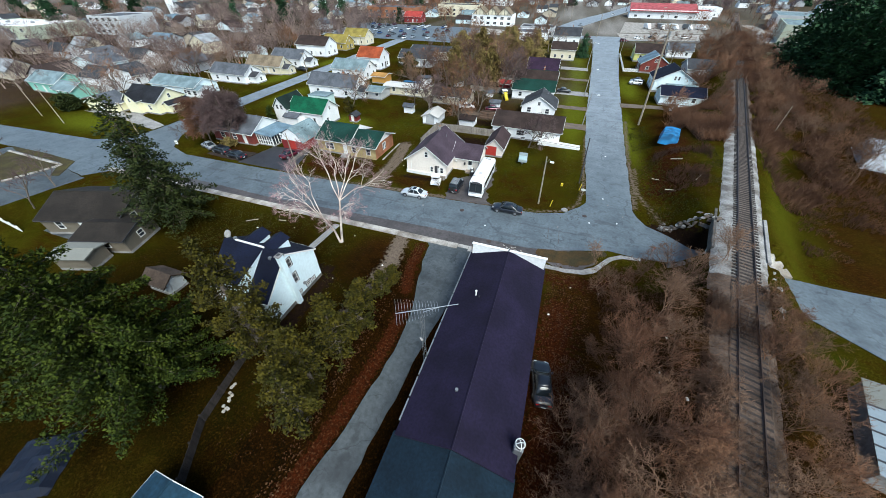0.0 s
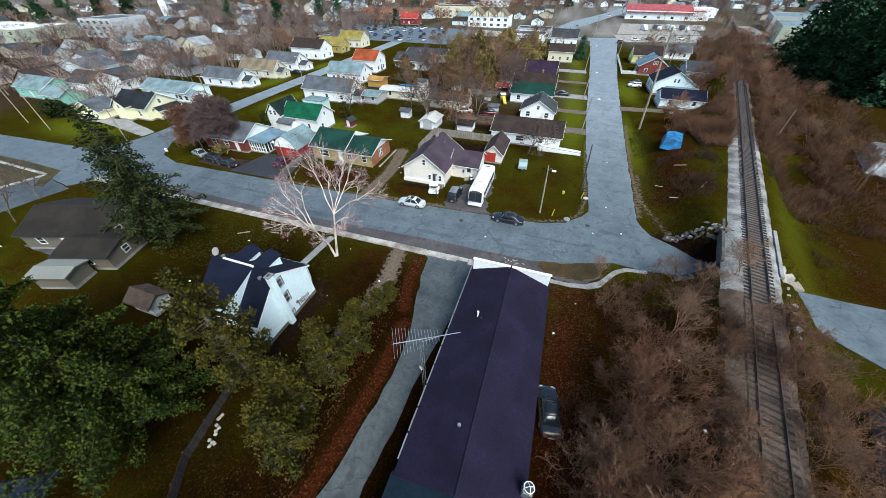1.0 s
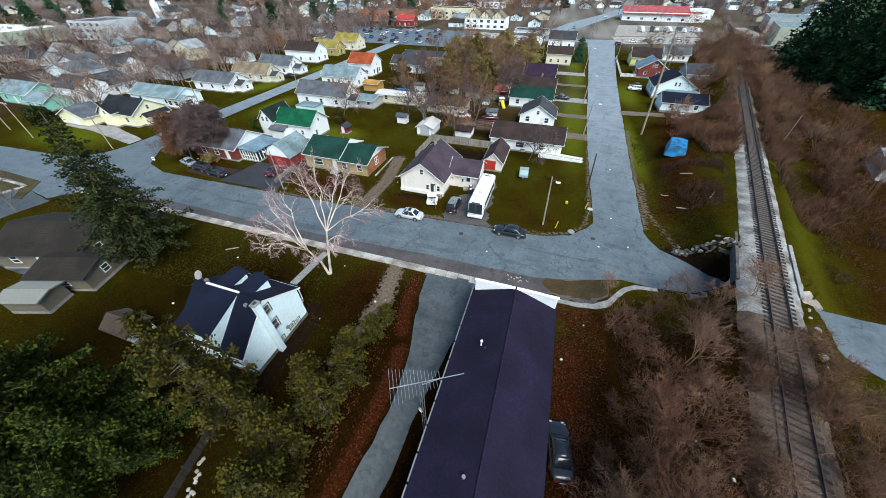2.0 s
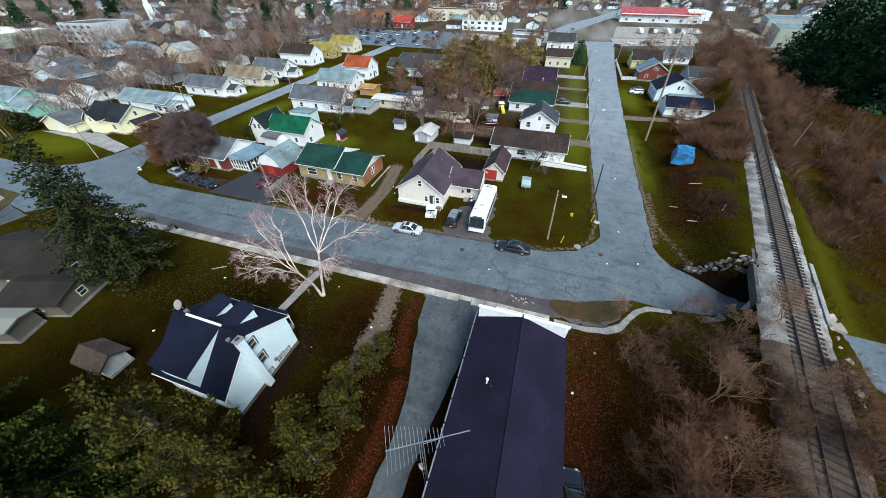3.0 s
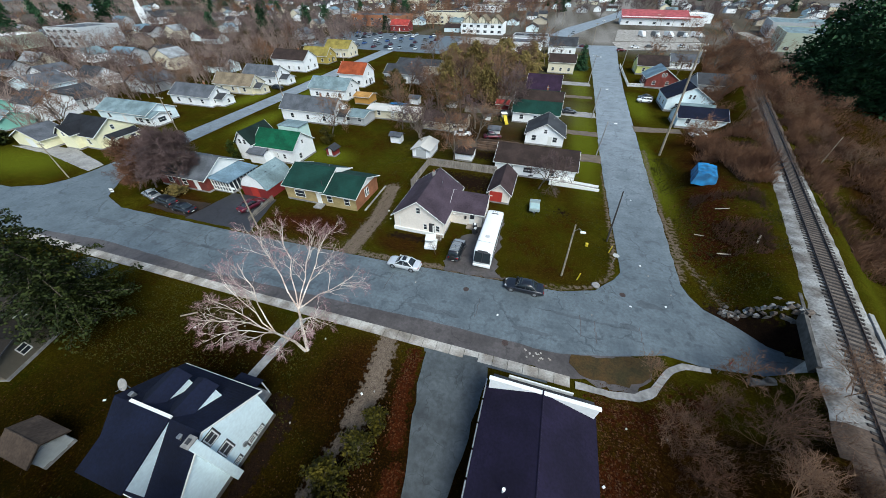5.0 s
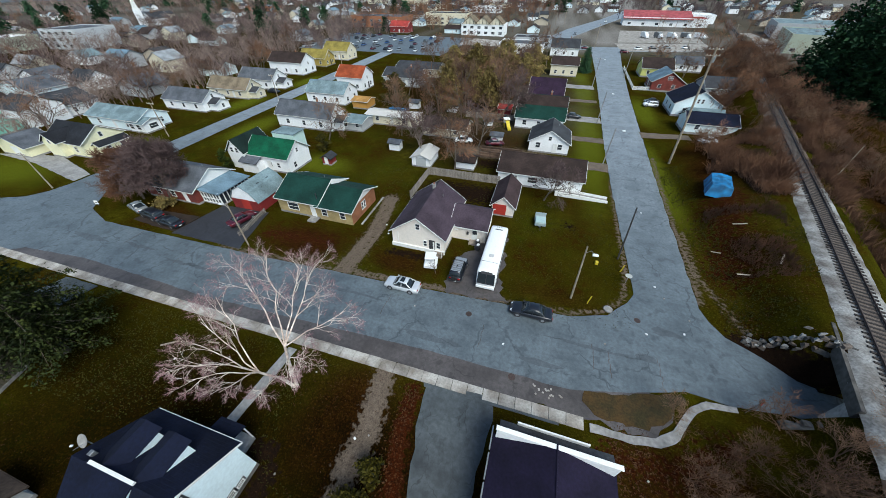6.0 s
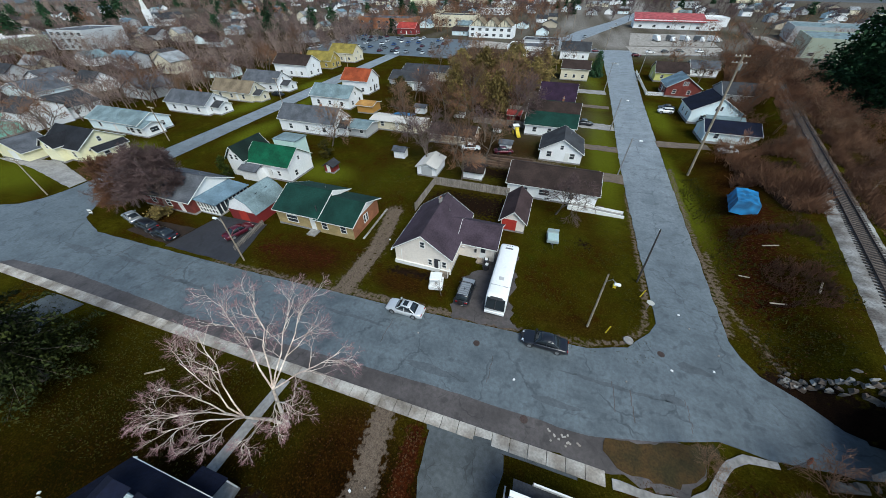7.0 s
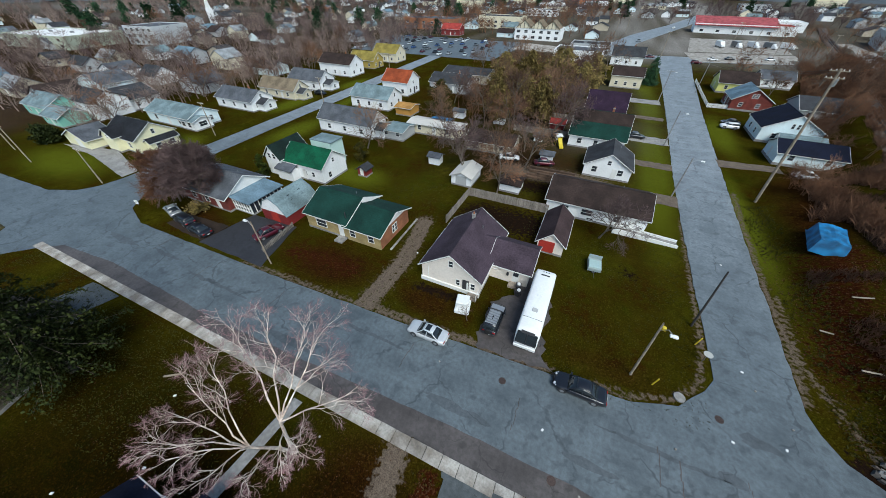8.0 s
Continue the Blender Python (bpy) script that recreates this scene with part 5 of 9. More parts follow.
def gambrel(label, x0, x1, y0, y1, ze, zm, zr, wall, roof, ridge="y", yaw=0, front=None, name="shed"):
    """A small barn with a broken roof."""
    cx, cy = (x0 + x1) / 2, (y0 + y1) / 2
    hs = thing(name, label, name, pose(cx, cy, 0, 0, 0, yaw + (0 if ridge == "y" else 90)))
    w, l = ((x1 - x0) / 2, (y1 - y0) / 2) if ridge == "y" else ((y1 - y0) / 2, (x1 - x0) / 2)
    pr = [(-w, 0), (w, 0), (w, ze), (w * 0.6, zm), (0, zr), (-w * 0.6, zm), (-w, ze)]
    g = Geo().add([(x, -l, z) for x, z in pr] + [(x, l, z) for x, z in pr], [(0, 1, 2, 3, 4, 5, 6), (13, 12, 11, 10, 9, 8, 7)] + [(i, 7 + i, 7 + (i + 1) % 7, (i + 1) % 7) for i in range(7)])
    part("wall", g, wall, hs)
    o = 0.2
    r = Geo()
    rp = [(w + 0.15, ze - 0.1), (w * 0.6, zm + 0.06), (0, zr + 0.08), (-w * 0.6, zm + 0.06), (-w - 0.15, ze - 0.1)]
    for (xa, za), (xb, zb) in zip(rp, rp[1:]):
        r.slab([(xa, -l - o, za), (xa, l + o, za), (xb, l + o, zb), (xb, -l - o, zb)], 0.07)
    part("roof", r, roof, hs)
    part("door", Geo().box(-0.8, 0.8, -l - 0.05, -l + 0.02, 0.1, min(2.0, ze + 0.3)), front or M["trim"], hs)
    return hs, w, l


house("small garden shed with a brown gabled roof", -41.2, -37.95, 12.35, 14.5, 1.85, 2.6, "x", siding("pale_grey_siding", (0.48, 0.5, 0.5)), R_SHED, (), [("E", 0.0, 1.1, 1.6, siding("pale_grey_siding", (0.48, 0.5, 0.5)))], trim=R_SHED, category="shed", name="shed", vents=0)
# brown house beside the spruce
house("weathered house with a brown roof behind the spruce", -67.5, -56.0, 16.6, 25.6, 2.7, 4.5, "x", siding("drab_siding", (0.15, 0.13, 0.10)), shingles("drab_shingles", (0.027, 0.022, 0.018)), STDW + [("E", 0.0, 3.0, 0.6, 0.6)], SD, yaw=18, trim=M["darktrim"])
house("low wing with a flat brown roof on the weathered house", -57.5, -50.9, 14.9, 20.3, 2.4, 3.1, "x", siding("drab_siding", (0.15, 0.13, 0.10)), shingles("drab_shingles", (0.027, 0.022, 0.018)), [("S", 0.2, 1.0, 0.8, 0.8), ("E", 0.0, 1.0, 0.8, 0.9)], (), category="house wing", vents=0, yaw=18, trim=M["darktrim"])
house("low lean-to with a grey sheet roof beside the weathered house", -56.0, -51.6, 11.4, 14.2, 2.2, 2.5, "x", siding("drab_siding", (0.15, 0.13, 0.10)), siding("grey_sheet", (0.19, 0.19, 0.165)), (), (), category="lean-to", vents=0, yaw=18, boards=False)

# the warm white house on the corner
ph = house("warm white house with a mauve shingle roof on the corner", -24.3, -16.4, 50.2, 60.8, 2.9, 5.7, "y", PINKISH, R_PURPLE,
           [("S", 0.02, 3.6, 0.55, 0.9), ("S", 0.28, 0.9, 0.45, 0.9), ("S", 0.78, 0.9, 0.5, 0.95), ("W", 0.3, 1.0, 0.9, 1.1), ("W", -0.4, 1.0, 0.9, 1.1)], [("S", 0.54, 0.85, 1.9, M["darktrim"])], chim=(-0.05, 0.55, M["oldconc"]))
wg = Geo()
for x in (0.2, 0.5):
    part("door_light", Geo().box(2.1 + x, 2.3 + x, -5.41, -5.35, 0.6, 1.9), M["trim"], ph)
part("front_skirt", Geo().box(-4.05, 4.05, -5.5, -5.32, -0.1, 0.55), M["trim"], ph, "white skirting boards")
part("downpipe", Geo().tube([(-3.0, -5.37, 0.6), (-3.0, -5.37, 2.6)], [0.04, 0.04]), M["trim"], ph)
part("front_steps", Geo().box(2.6, 3.9, -6.35, -5.35, 0, 0.25).box(2.6, 3.9, -6.05, -5.35, 0.25, 0.45), M["wood"], ph)
part("stair_rail", Geo().tube([(3.9, -6.35, 0.2), (3.9, -6.35, 1.1), (3.9, -5.35, 1.3)], [0.03] * 3), M["trim"], ph)
WX0, WX1, WY0, WY1 = 3.95, 9.0, -1.2, 4.4
part("wing_wall", gable_wall(Geo(), WX0, WX1, WY0, WY1, 2.7, 4.2, "x"), PINKISH, ph, "side wing wall")
part("wing_roof", gable_roof(Geo(), WX0 - 2.6, WX1, WY0, WY1, 2.7, 4.35, "x"), R_PURPLE, ph, "side wing roof")
barge(ph, WX0, WX1, WY0, WY1, 2.7, 4.35, "x", M["trim"])
door(ph, "S", 7.4, 0.85, 2.0, WX0, WX1, WY0, WY1, M["trim"], 0.35)
window(ph, "S", 7.4, 1.45, 0.5, 0.7, WX0, WX1, WY0 - 0.05, WY1, True, "door_window")
part("porch_step", Geo().bevbox(6.7, 8.1, WY0 - 1.0, WY0 - 0.02, 0, 0.3, 0.03), M["wood"], ph)
part("wall_dish", Geo().cyl((4.6, WY0 - 0.25, 1.8), (4.6, WY0 - 0.2, 1.85), 0.3, n=14), M["whiteplastic"], ph, "small wall dish")
part("wall_box", Geo().bevbox(6.2, 6.5, WY0 - 0.16, WY0, 1.2, 1.7, 0.02), M["darktrim"], ph)
house("small white garage with a mauve roof and red door", -11.9, -8.3, 62.2, 70.0, 2.2, 3.8, "y", PINKISH, shingles("plum_brown_shingles", (0.062, 0.040, 0.042)), (), [("S", -0.3, 2.2, 1.9, M["red_paint"])], category="garage", name="garage", vents=0)
house("long white bungalow with a dark brown roof", -12.8, 2.4, 73.2, 82.5, 2.7, 4.6, "x", WHITE, R_BROWN,
      [("S", -0.62, 1.0, 1.3, 1.0), ("S", -0.15, 1.0, 1.6, 1.0), ("S", -0.5, 0.15, 0.9, 0.45), ("S", -0.05, 0.15, 0.9, 0.45), ("S", 0.45, 1.0, 0.8, 1.0), ("E", 0.0, 1.0, 1.0, 1.0)], [("S", 0.75, 0.9, 2.0, M["trim"])])
rp = thing("access_ramp", "long white wooden ramp beside the bungalow", "ramp")
part("ramp_deck", Geo().hexa([(-2, 71.6, 0.0), (7, 71.6, 0.0), (7, 72.9, 0.0), (-2, 72.9, 0.0)], [(-2, 71.6, 0.5), (7, 71.6, 0.08), (7, 72.9, 0.08), (-2, 72.9, 0.5)]), M["oldconc"], rp)
part("ramp_side", Geo().hexa([(-2, 71.45, 0), (7, 71.45, 0), (7, 71.6, 0), (-2, 71.6, 0)], [(-2, 71.45, 0.9), (7, 71.45, 0.45), (7, 71.6, 0.45), (-2, 71.6, 0.9)]), M["trim"], rp, "solid white side boards")
part("ramp_side", Geo().hexa([(-2, 72.9, 0), (7, 72.9, 0), (7, 73.03, 0), (-2, 73.03, 0)], [(-2, 72.9, 0.9), (7, 72.9, 0.45), (7, 73.03, 0.45), (-2, 73.03, 0.9)]), M["trim"], rp, "solid white side boards")

# the brick house with the green roof
bh = house("tan brick bungalow with a green shingle roof", -46.2, -38.4, 52.6, 61.5, 2.9, 4.9, "x", M["brick_tan"], R_GREEN,
           [("S", -0.25, 0.9, 1.9, 1.2), ("W", 0.2, 1.0, 1.0, 1.1)], [("S", 0.72, 0.9, 2.0, M["trim"])])
part("east_wing_wall", gable_wall(Geo(), 3.9, 9.9, -4.5, 3.4, 2.8, 4.3, "x"), M["brick_orange"], bh, "orange brick wing wall")
part("wing_front", Geo().box(3.9, 9.95, -4.56, -4.46, 0.0, 2.55), M["brick_tan"], bh, "tan brick wing front")
part("east_wing_roof", gable_roof(Geo(), 3.95, 9.9, -4.5, 3.4, 2.8, 4.35, "x", 0.5), R_GREEN, bh, "green shingle wing roof")
barge(bh, 3.9, 9.9, -4.5, 3.4, 2.8, 4.35, "x", M["trim"], 0.5)
part("step_gable", Geo().add([(4.32, -0.6, 4.05), (4.32, 4.6, 2.75), (4.32, 0.0, 5.05), (4.26, -0.6, 4.05), (4.26, 4.6, 2.75), (4.26, 0.0, 5.05)], [(0, 1, 2), (5, 4, 3), (0, 3, 4, 1), (1, 4, 5, 2), (2, 5, 3, 0)]), M["trim"], bh, "white gable between the two roofs")
for u in (5.0, 8.3):
    window(bh, "S", u, 0.9, 0.9, 1.15, 3.9, 9.9, -4.56, 3.4)
window(bh, "E", -1.0, 0.9, 0.45, 1.3, 3.9, 9.9, -4.5, 3.4)
window(bh, "E", -0.3, 0.9, 0.45, 1.3, 3.9, 9.9, -4.5, 3.4)
part("gable_face", Geo().add([(9.93, -4.3, 2.75), (9.93, 3.2, 2.75), (9.93, -0.55, 4.15), (9.9, -4.3, 2.75), (9.9, 3.2, 2.75), (9.9, -0.55, 4.15)], [(0, 1, 2), (5, 4, 3), (0, 3, 4, 1), (1, 4, 5, 2), (2, 5, 3, 0)]), M["trim"], bh, "white gable boards")
part("front_steps", Geo().bevbox(2.2, 3.7, -5.9, -4.5, 0, 0.25, 0.03), M["oldconc"], bh)
part("stove_pipe", Geo().tube([(3.4, -3.6, 3.2), (3.4, -3.6, 4.2)], [0.07, 0.07]), M["darktrim"], bh)
pv = Geo()
block = Geo().bevbox(-0.16, 0.16, -0.28, 0.28, 0, 0.1, 0.02).mesh("block", M["concrete"])
row = thing("block_edging", "row of pale concrete blocks beside the brick house", "edging")
for k in range(14):
    share("block", block, row, pose(-31.2 - 0.02 * k, 53.4 + k * 0.62, 0, 0, 0, rnd.uniform(-6, 6)))

# red house with the sunroom, and the barn garage
rh = house("red brick house with a grey roof and white gable", -72.5, -61.2, 49.8, 58.5, 2.7, 5.0, "x", M["brick_red"], R_GREY, [("S", -0.5, 0.9, 1.0, 1.1), ("S", 0.1, 0.9, 1.0, 1.1), ("E", 0.0, 3.2, 0.4, 0.7)], [("S", 0.6, 0.9, 2.0, M["trim"])])
part("gable_face", Geo().add([(5.72, -4.2, 2.6), (5.72, 4.2, 2.6), (5.72, 0, 4.75), (5.66, -4.2, 2.6), (5.66, 4.2, 2.6), (5.66, 0, 4.75)], [(0, 1, 2), (5, 4, 3), (0, 3, 4, 1), (1, 4, 5, 2), (2, 5, 3, 0)]), M["trim"], rh, "white gable boards")
sr = thing("sunroom", "glazed sunroom with a steel-blue lean-to roof", "sunroom", pose(-58.9, 54.2, 0))
part("floor_slab", Geo().box(-2.1, 2.1, -3.4, 3.4, 0, 0.3), M["oldconc"], sr)
part("roof", Geo().slab([(-2.2, -3.7, 2.75), (2.4, -3.7, 2.35), (2.4, 3.6, 2.35), (-2.2, 3.6, 2.75)], 0.12), R_STEEL, sr)
part("glazing", Geo().box(-2.0, 2.0, -3.3, 3.3, 0.3, 2.3), M["winglass"], sr, "dark glazing")
for k in range(7):
    part("mullion", Geo().box(-2.1 + k * 0.66, -2.0 + k * 0.66, -3.42, -3.28, 0.2, 2.4), M["trim"], sr)
for k in range(9):
    part("mullion", Geo().box(1.98, 2.12, -3.4 + k * 0.82, -3.28 + k * 0.82, 0.2, 2.3), M["trim"], sr)
for z in (0.3, 1.1, 2.15):
    part("transom", Geo().box(-2.1, 2.12, -3.43, -3.29, z, z + 0.09), M["trim"], sr)
hs, w_, l_ = gambrel("red barn-shaped garage with a pale grey roof", -54.6, -49.0, 51.2, 58.0, 1.9, 3.6, 4.5, REDS, R_TEAL, "y", 0, M["red_paint"], "garage")
part("upper_gable", Geo().add([(-2.75, -3.44, 1.95), (2.75, -3.44, 1.95), (1.66, -3.44, 3.55), (0, -3.44, 4.42), (-1.66, -3.44, 3.55)] + [(-2.75, -3.4, 1.95), (2.75, -3.4, 1.95), (1.66, -3.4, 3.55), (0, -3.4, 4.42), (-1.66, -3.4, 3.55)],
                              [(0, 1, 2, 3, 4), (9, 8, 7, 6, 5)] + [(i, 5 + i, 5 + (i + 1) % 5, (i + 1) % 5) for i in range(5)]), WHITE, hs, "white upper gable")
for y in (-1.0, 1.2):
    part("skylight", Geo().slab([(1.9, y, 3.35), (1.9, y + 0.5, 3.35), (1.2, y + 0.5, 3.95), (1.2, y, 3.95)], 0.1), M["glass"], hs)

gh = house("white house with a bright green roof", -63.0, -53.2, 64.2, 71.0, 3.4, 5.7, "x", WHITE, R_KELLY, [("S", -0.4, 2.0, 1.0, 0.4), ("S", 0.5, 1.1, 0.6, 0.9), ("E", 0.0, 3.4, 0.5, 0.7), ("E", -0.45, 0.8, 0.7, 1.0), ("S", 0.1, 1.1, 0.7, 0.9)], SD)
part("west_wing", gable_wall(Geo(), -8.6, -4.7, -4.2, 3.0, 3.9, 6.1, "y"), WHITE, gh, "white cross wing")
part("west_wing_roof", gable_roof(Geo(), -8.6, -4.7, -4.2, 3.0, 3.9, 6.1, "y"), shingles("dark_green_shingles", (0.012, 0.026, 0.022)), gh, "dark shingled wing roof")
barge(gh, -8.6, -4.7, -4.2, 3.0, 3.9, 6.1, "y", M["trim"])
for u in (-7.3, -6.1):
    window(gh, "S", u, 3.5, 0.6, 0.9, -8.6, -4.7, -4.2, 3.0)
part("wing_porch", gable_wall(Geo(), -5.2, -1.2, -5.2, -3.3, 2.3, 2.7, "x"), WHITE, gh)
part("wing_porch_roof", Geo().slab([(-5.4, -5.6, 2.25), (-1.0, -5.6, 2.25), (-1.0, -3.38, 3.1), (-5.4, -3.38, 3.1)], 0.1), R_GREY, gh, "grey porch roof")
part("rear_box", Geo().box(-3.6, 1.6, 3.42, 7.2, 0, 5.0), siding("pale_mint_siding", (0.55, 0.72, 0.68)), gh, "pale mint rear extension")
part("rear_box_roof", Geo().box(-3.8, 1.8, 3.42, 7.4, 5.0, 5.15), R_TEAL, gh)
hut = house("small red hut with a dark roof", -49.6, -47.6, 70.0, 72.0, 1.7, 2.3, "y", REDS, R_DARK, (), [("S", 0, 0.8, 1.5, M["trim"])], name="garden_hut", category="hut", vents=0, boards=False)

# houses west of the far street
house("pale yellow house with a charcoal roof", -112.5, -100.5, 57.2, 66.0, 3.2, 5.8, "x", YELLOW, shingles("black_shingles", (0.022, 0.024, 0.03)), STDW + [("E", 0.0, 3.4, 0.6, 0.9)], [("E", 0.05, 1.0, 2.0, M["trim"])])
pd = house("pale yellow dormer wing on the yellow house", -110, -105.5, 55.8, 61.0, 3.6, 5.2, "y", YELLOW, shingles("black_shingles", (0.022, 0.024, 0.03)), (("S", 0.0, 3.0, 0.7, 0.8),), (), category="house wing", vents=0)
house("pale yellow porch with a flat charcoal roof", -100.4, -98.4, 59.0, 65.0, 2.4, 3.0, "y", YELLOW, shingles("black_shingles", (0.022, 0.024, 0.03)), [("E", -0.5, 0.8, 1.0, 1.0), ("E", 0.5, 0.8, 1.0, 1.0)], (), category="porch", vents=0)
house("pale yellow garage with a grey roof", -122.5, -112.8, 53.4, 59.0, 2.4, 4.3, "y", YELLOW, R_GREY, (), [("S", 0.2, 2.4, 2.0, M["trim"])], category="garage", name="garage", vents=0)
th = house("teal house with a pale blue-grey roof", -123, -104.5, 71.8, 80.0, 3.0, 4.8, "x", BLUEW, R_TEAL, STDW, SD)
house("white sunporch with a blue-grey roof", -108, -102.6, 71.6, 76.5, 2.5, 3.3, "x", WHITE, R_TEAL, [("S", -0.6, 0.9, 1.2, 1.1), ("S", 0.3, 0.9, 1.2, 1.1), ("E", 0, 0.9, 2.0, 1.1)], (), category="porch", vents=0)
house("mint green house with a teal roof", -162, -148, 60, 69, 3.2, 5.4, "x", MINT, R_TEAL, STDW, SD)
house("mint green garage with a teal roof", -146, -137, 58, 64.5, 2.6, 4.2, "x", MINT, R_TEAL, STDW[:2], SD, category="garage", name="garage")
house("pale blue house with a grey roof", -172, -156, 78, 88, 4.6, 6.8, "y", BLUEW, R_GREY, STDW, SD)
house("white house with a charcoal roof behind the yellow house", -150, -136, 74, 83, 3.2, 5.6, "y", WHITE, R_DARK, STDW, SD)
WEST = [
    ("white house with a slate-grey roof", -118, -102.5, 89.2, 97.2, 3.0, 5.3, "x", WHITE, R_GREY),
    ("cream house with a brown roof", -116, -100.4, 103.8, 110.5, 3.0, 5.6, "x", CREAM, R_TAN),
    ("white house with a grey roof and porch", -115, -100.6, 116, 124, 3.3, 5.9, "x", WHITE, R_GREY),
    ("tall white house with a dark roof", -120, -104.2, 138, 147, 4.6, 7.4, "x", WHITE, R_BROWN),
    ("olive house with a mustard roof", -118, -105, 155.3, 163, 3.4, 6.2, "x", OLIVE, R_OLIVE),
    ("cream house with a tan roof", -116, -103, 171, 180, 4.0, 7.0, "x", CREAM, R_OLIVE),
    ("white house with a dark grey roof", -74.4, -58.0, 86.8, 93.5, 3.4, 6.0, "x", WHITE, R_GREY),
    ("white house with a pale blue-grey roof", -80, -66.5, 107.3, 115.5, 3.4, 5.8, "x", WHITE, R_TEAL),
    ("white house with a bright orange roof", -79, -69.2, 123.6, 132, 4.4, 7.2, "x", WHITE, R_ORANGE),
    ("charcoal-roofed house beside the lot", -66, -52, 134, 143, 3.2, 5.4, "x", GREYS, R_DARK),
    ("pale house with a dark flat roof", -68, -50, 150, 160, 3.2, 4.6, "x", TAN, R_DARK),
    ("small white house with a dark gable roof", -8.6, 0.0, 90.0, 98.5, 2.6, 5.1, "y", WHITE, R_DARK),
    ("white house with a green shingle roof", -13.6, -1.6, 104.2, 114.5, 3.0, 7.2, "x", WHITE, R_GREEN),
    ("house with a plum shingle roof", -12.4, -2.4, 124.5, 135, 3.4, 7.0, "x", TAN, shingles("deep_plum_roof", (0.035, 0.018, 0.04))),
    ("cream building with a brown roof", -7.8, 2.5, 168, 176.5, 4.2, 6.4, "x", CREAM, R_BROWN),
    ("white-gabled house with a charcoal roof", -10, 3.5, 212, 222, 4.0, 7.2, "x", WHITE, R_DARK),
]
XW = [("S", -0.6, 1.0, 0.9, 1.1), ("S", 0.0, 1.0, 0.8, 1.1), ("S", 0.62, 1.0, 0.9, 1.1), ("E", -0.5, 1.0, 0.9, 1.1), ("E", 0.5, 1.0, 0.9, 1.1), ("E", 0.0, 3.3, 0.6, 0.9)]
for k, q in enumerate(WEST):
    house(*q, windows=XW if q[7] == "x" else STDW + [("S", 0.0, 2.9, 0.6, 0.8)], doors=[("S", 0.3, 0.9, 2.0, M["trim"])] if k % 2 else [("E", 0.15, 0.9, 2.0, M["darktrim"])], chim=(0.3, 0.25, M["brick_orange"]) if k % 3 == 0 else None)
single("reroofed_strip", Geo().slab([(-13.9, 106.9, 5.25), (-1.3, 106.9, 5.25), (-1.3, 109.36, 7.24), (-13.9, 109.36, 7.24)], 0.05), R_BROWN, "band of newer brown shingles along a green roof", "roof shingles")
for x0, x1, y0, y1, c in ((-102.4, -99.6, 91, 95.5, WHITE), (-100.3, -97.8, 105, 109, CREAM), (-100.5, -97.5, 118, 122.5, WHITE), (-57.9, -55.6, 88.2, 92.2, WHITE)):
    house("small gabled entrance porch", x0, x1, y0, y1, 2.3, 3.3, "x", c, R_DARK, [("E", 0.0, 0.8, 0.7, 1.0)], (), category="porch", vents=0)
house("low grey shed with a pale roof", -56.5, -50.5, 89.0, 95.0, 2.3, 3.0, "x", GREYS, R_TEAL, STDW[:2], (), category="shed", name="shed", vents=0)
tr = house("long cream trailer with a flat pale roof", -52.5, -38.5, 95.5, 100.5, 2.6, 3.0, "x", CREAM, siding("pale_sheet", (0.5, 0.48, 0.45)), STDW, SD, category="trailer", vents=0)
single("blue_tarpaulin", Geo().slab([(-48, 99.6, 3.12), (-42.5, 99.2, 3.1), (-42.2, 101.6, 2.9), (-47.6, 102.0, 2.9)], 0.05), M["tarpblue"], "blue tarpaulin over a trailer roof", "tarpaulin")
house("orange wooden lean-to shed", -63, -58, 106, 111, 2.3, 2.9, "x", siding("orange_wood", (0.50, 0.26, 0.06)), shingles("orange_deck", (0.48, 0.26, 0.08)), (), (), category="shed", name="shed", vents=0)
house("white metal garden shed with a grey door", -31.2, -27.2, 75.0, 80.5, 2.1, 2.9, "y", WHITE, siding("pale_sheet", (0.5, 0.48, 0.45)), (), [("S", 0.0, 2.2, 1.8, siding("grey_siding", (0.4, 0.4, 0.4)))], category="shed", name="shed", vents=0, boards=False)
house("low white shed behind the fence", -22.0, -18.3, 76.5, 80, 1.9, 2.4, "x", WHITE, R_BROWN, (), (), category="shed", name="shed", vents=0, boards=False)
house("grey-roofed outbuilding among bare trees", -35, -24, 92, 98, 2.4, 3.9, "x", TAN, R_BROWN, STDW[:2], (), category="outbuilding", vents=0)
house("small red shed beside the fence", -19.5, -16.0, 113, 116.5, 1.9, 2.6, "x", REDS, R_RED, (), (), category="shed", name="shed", vents=0)

# east of the side street, on the bank
EAST = [
    ("white gabled house with a navy roof", 28.0, 39.6, 126.8, 137.5, 3.4, 6.6, "y", BLUEW, R_NAVY),
    ("white garage with a navy roof", 28.0, 39.0, 112.6, 119.8, 2.6, 4.3, "x", BLUEW, R_NAVY),
    ("red brick house with a teal roof", 27, 37, 154, 164, 3.0, 6.0, "y", M["brick_red"], R_STEEL),
    ("grey house with a dark roof", 42, 53, 150, 160, 3.0, 5.4, "x", GREYS, R_DARK),
    ("pale house with a yellow gable", 27, 38, 176, 186, 3.2, 6.0, "x", siding("lemon_siding", (0.62, 0.62, 0.2)), R_BROWN),
    ("white house with a grey roof beside the crossing", 42, 52, 190, 198, 3.0, 5.2, "x", WHITE, R_GREY),
]
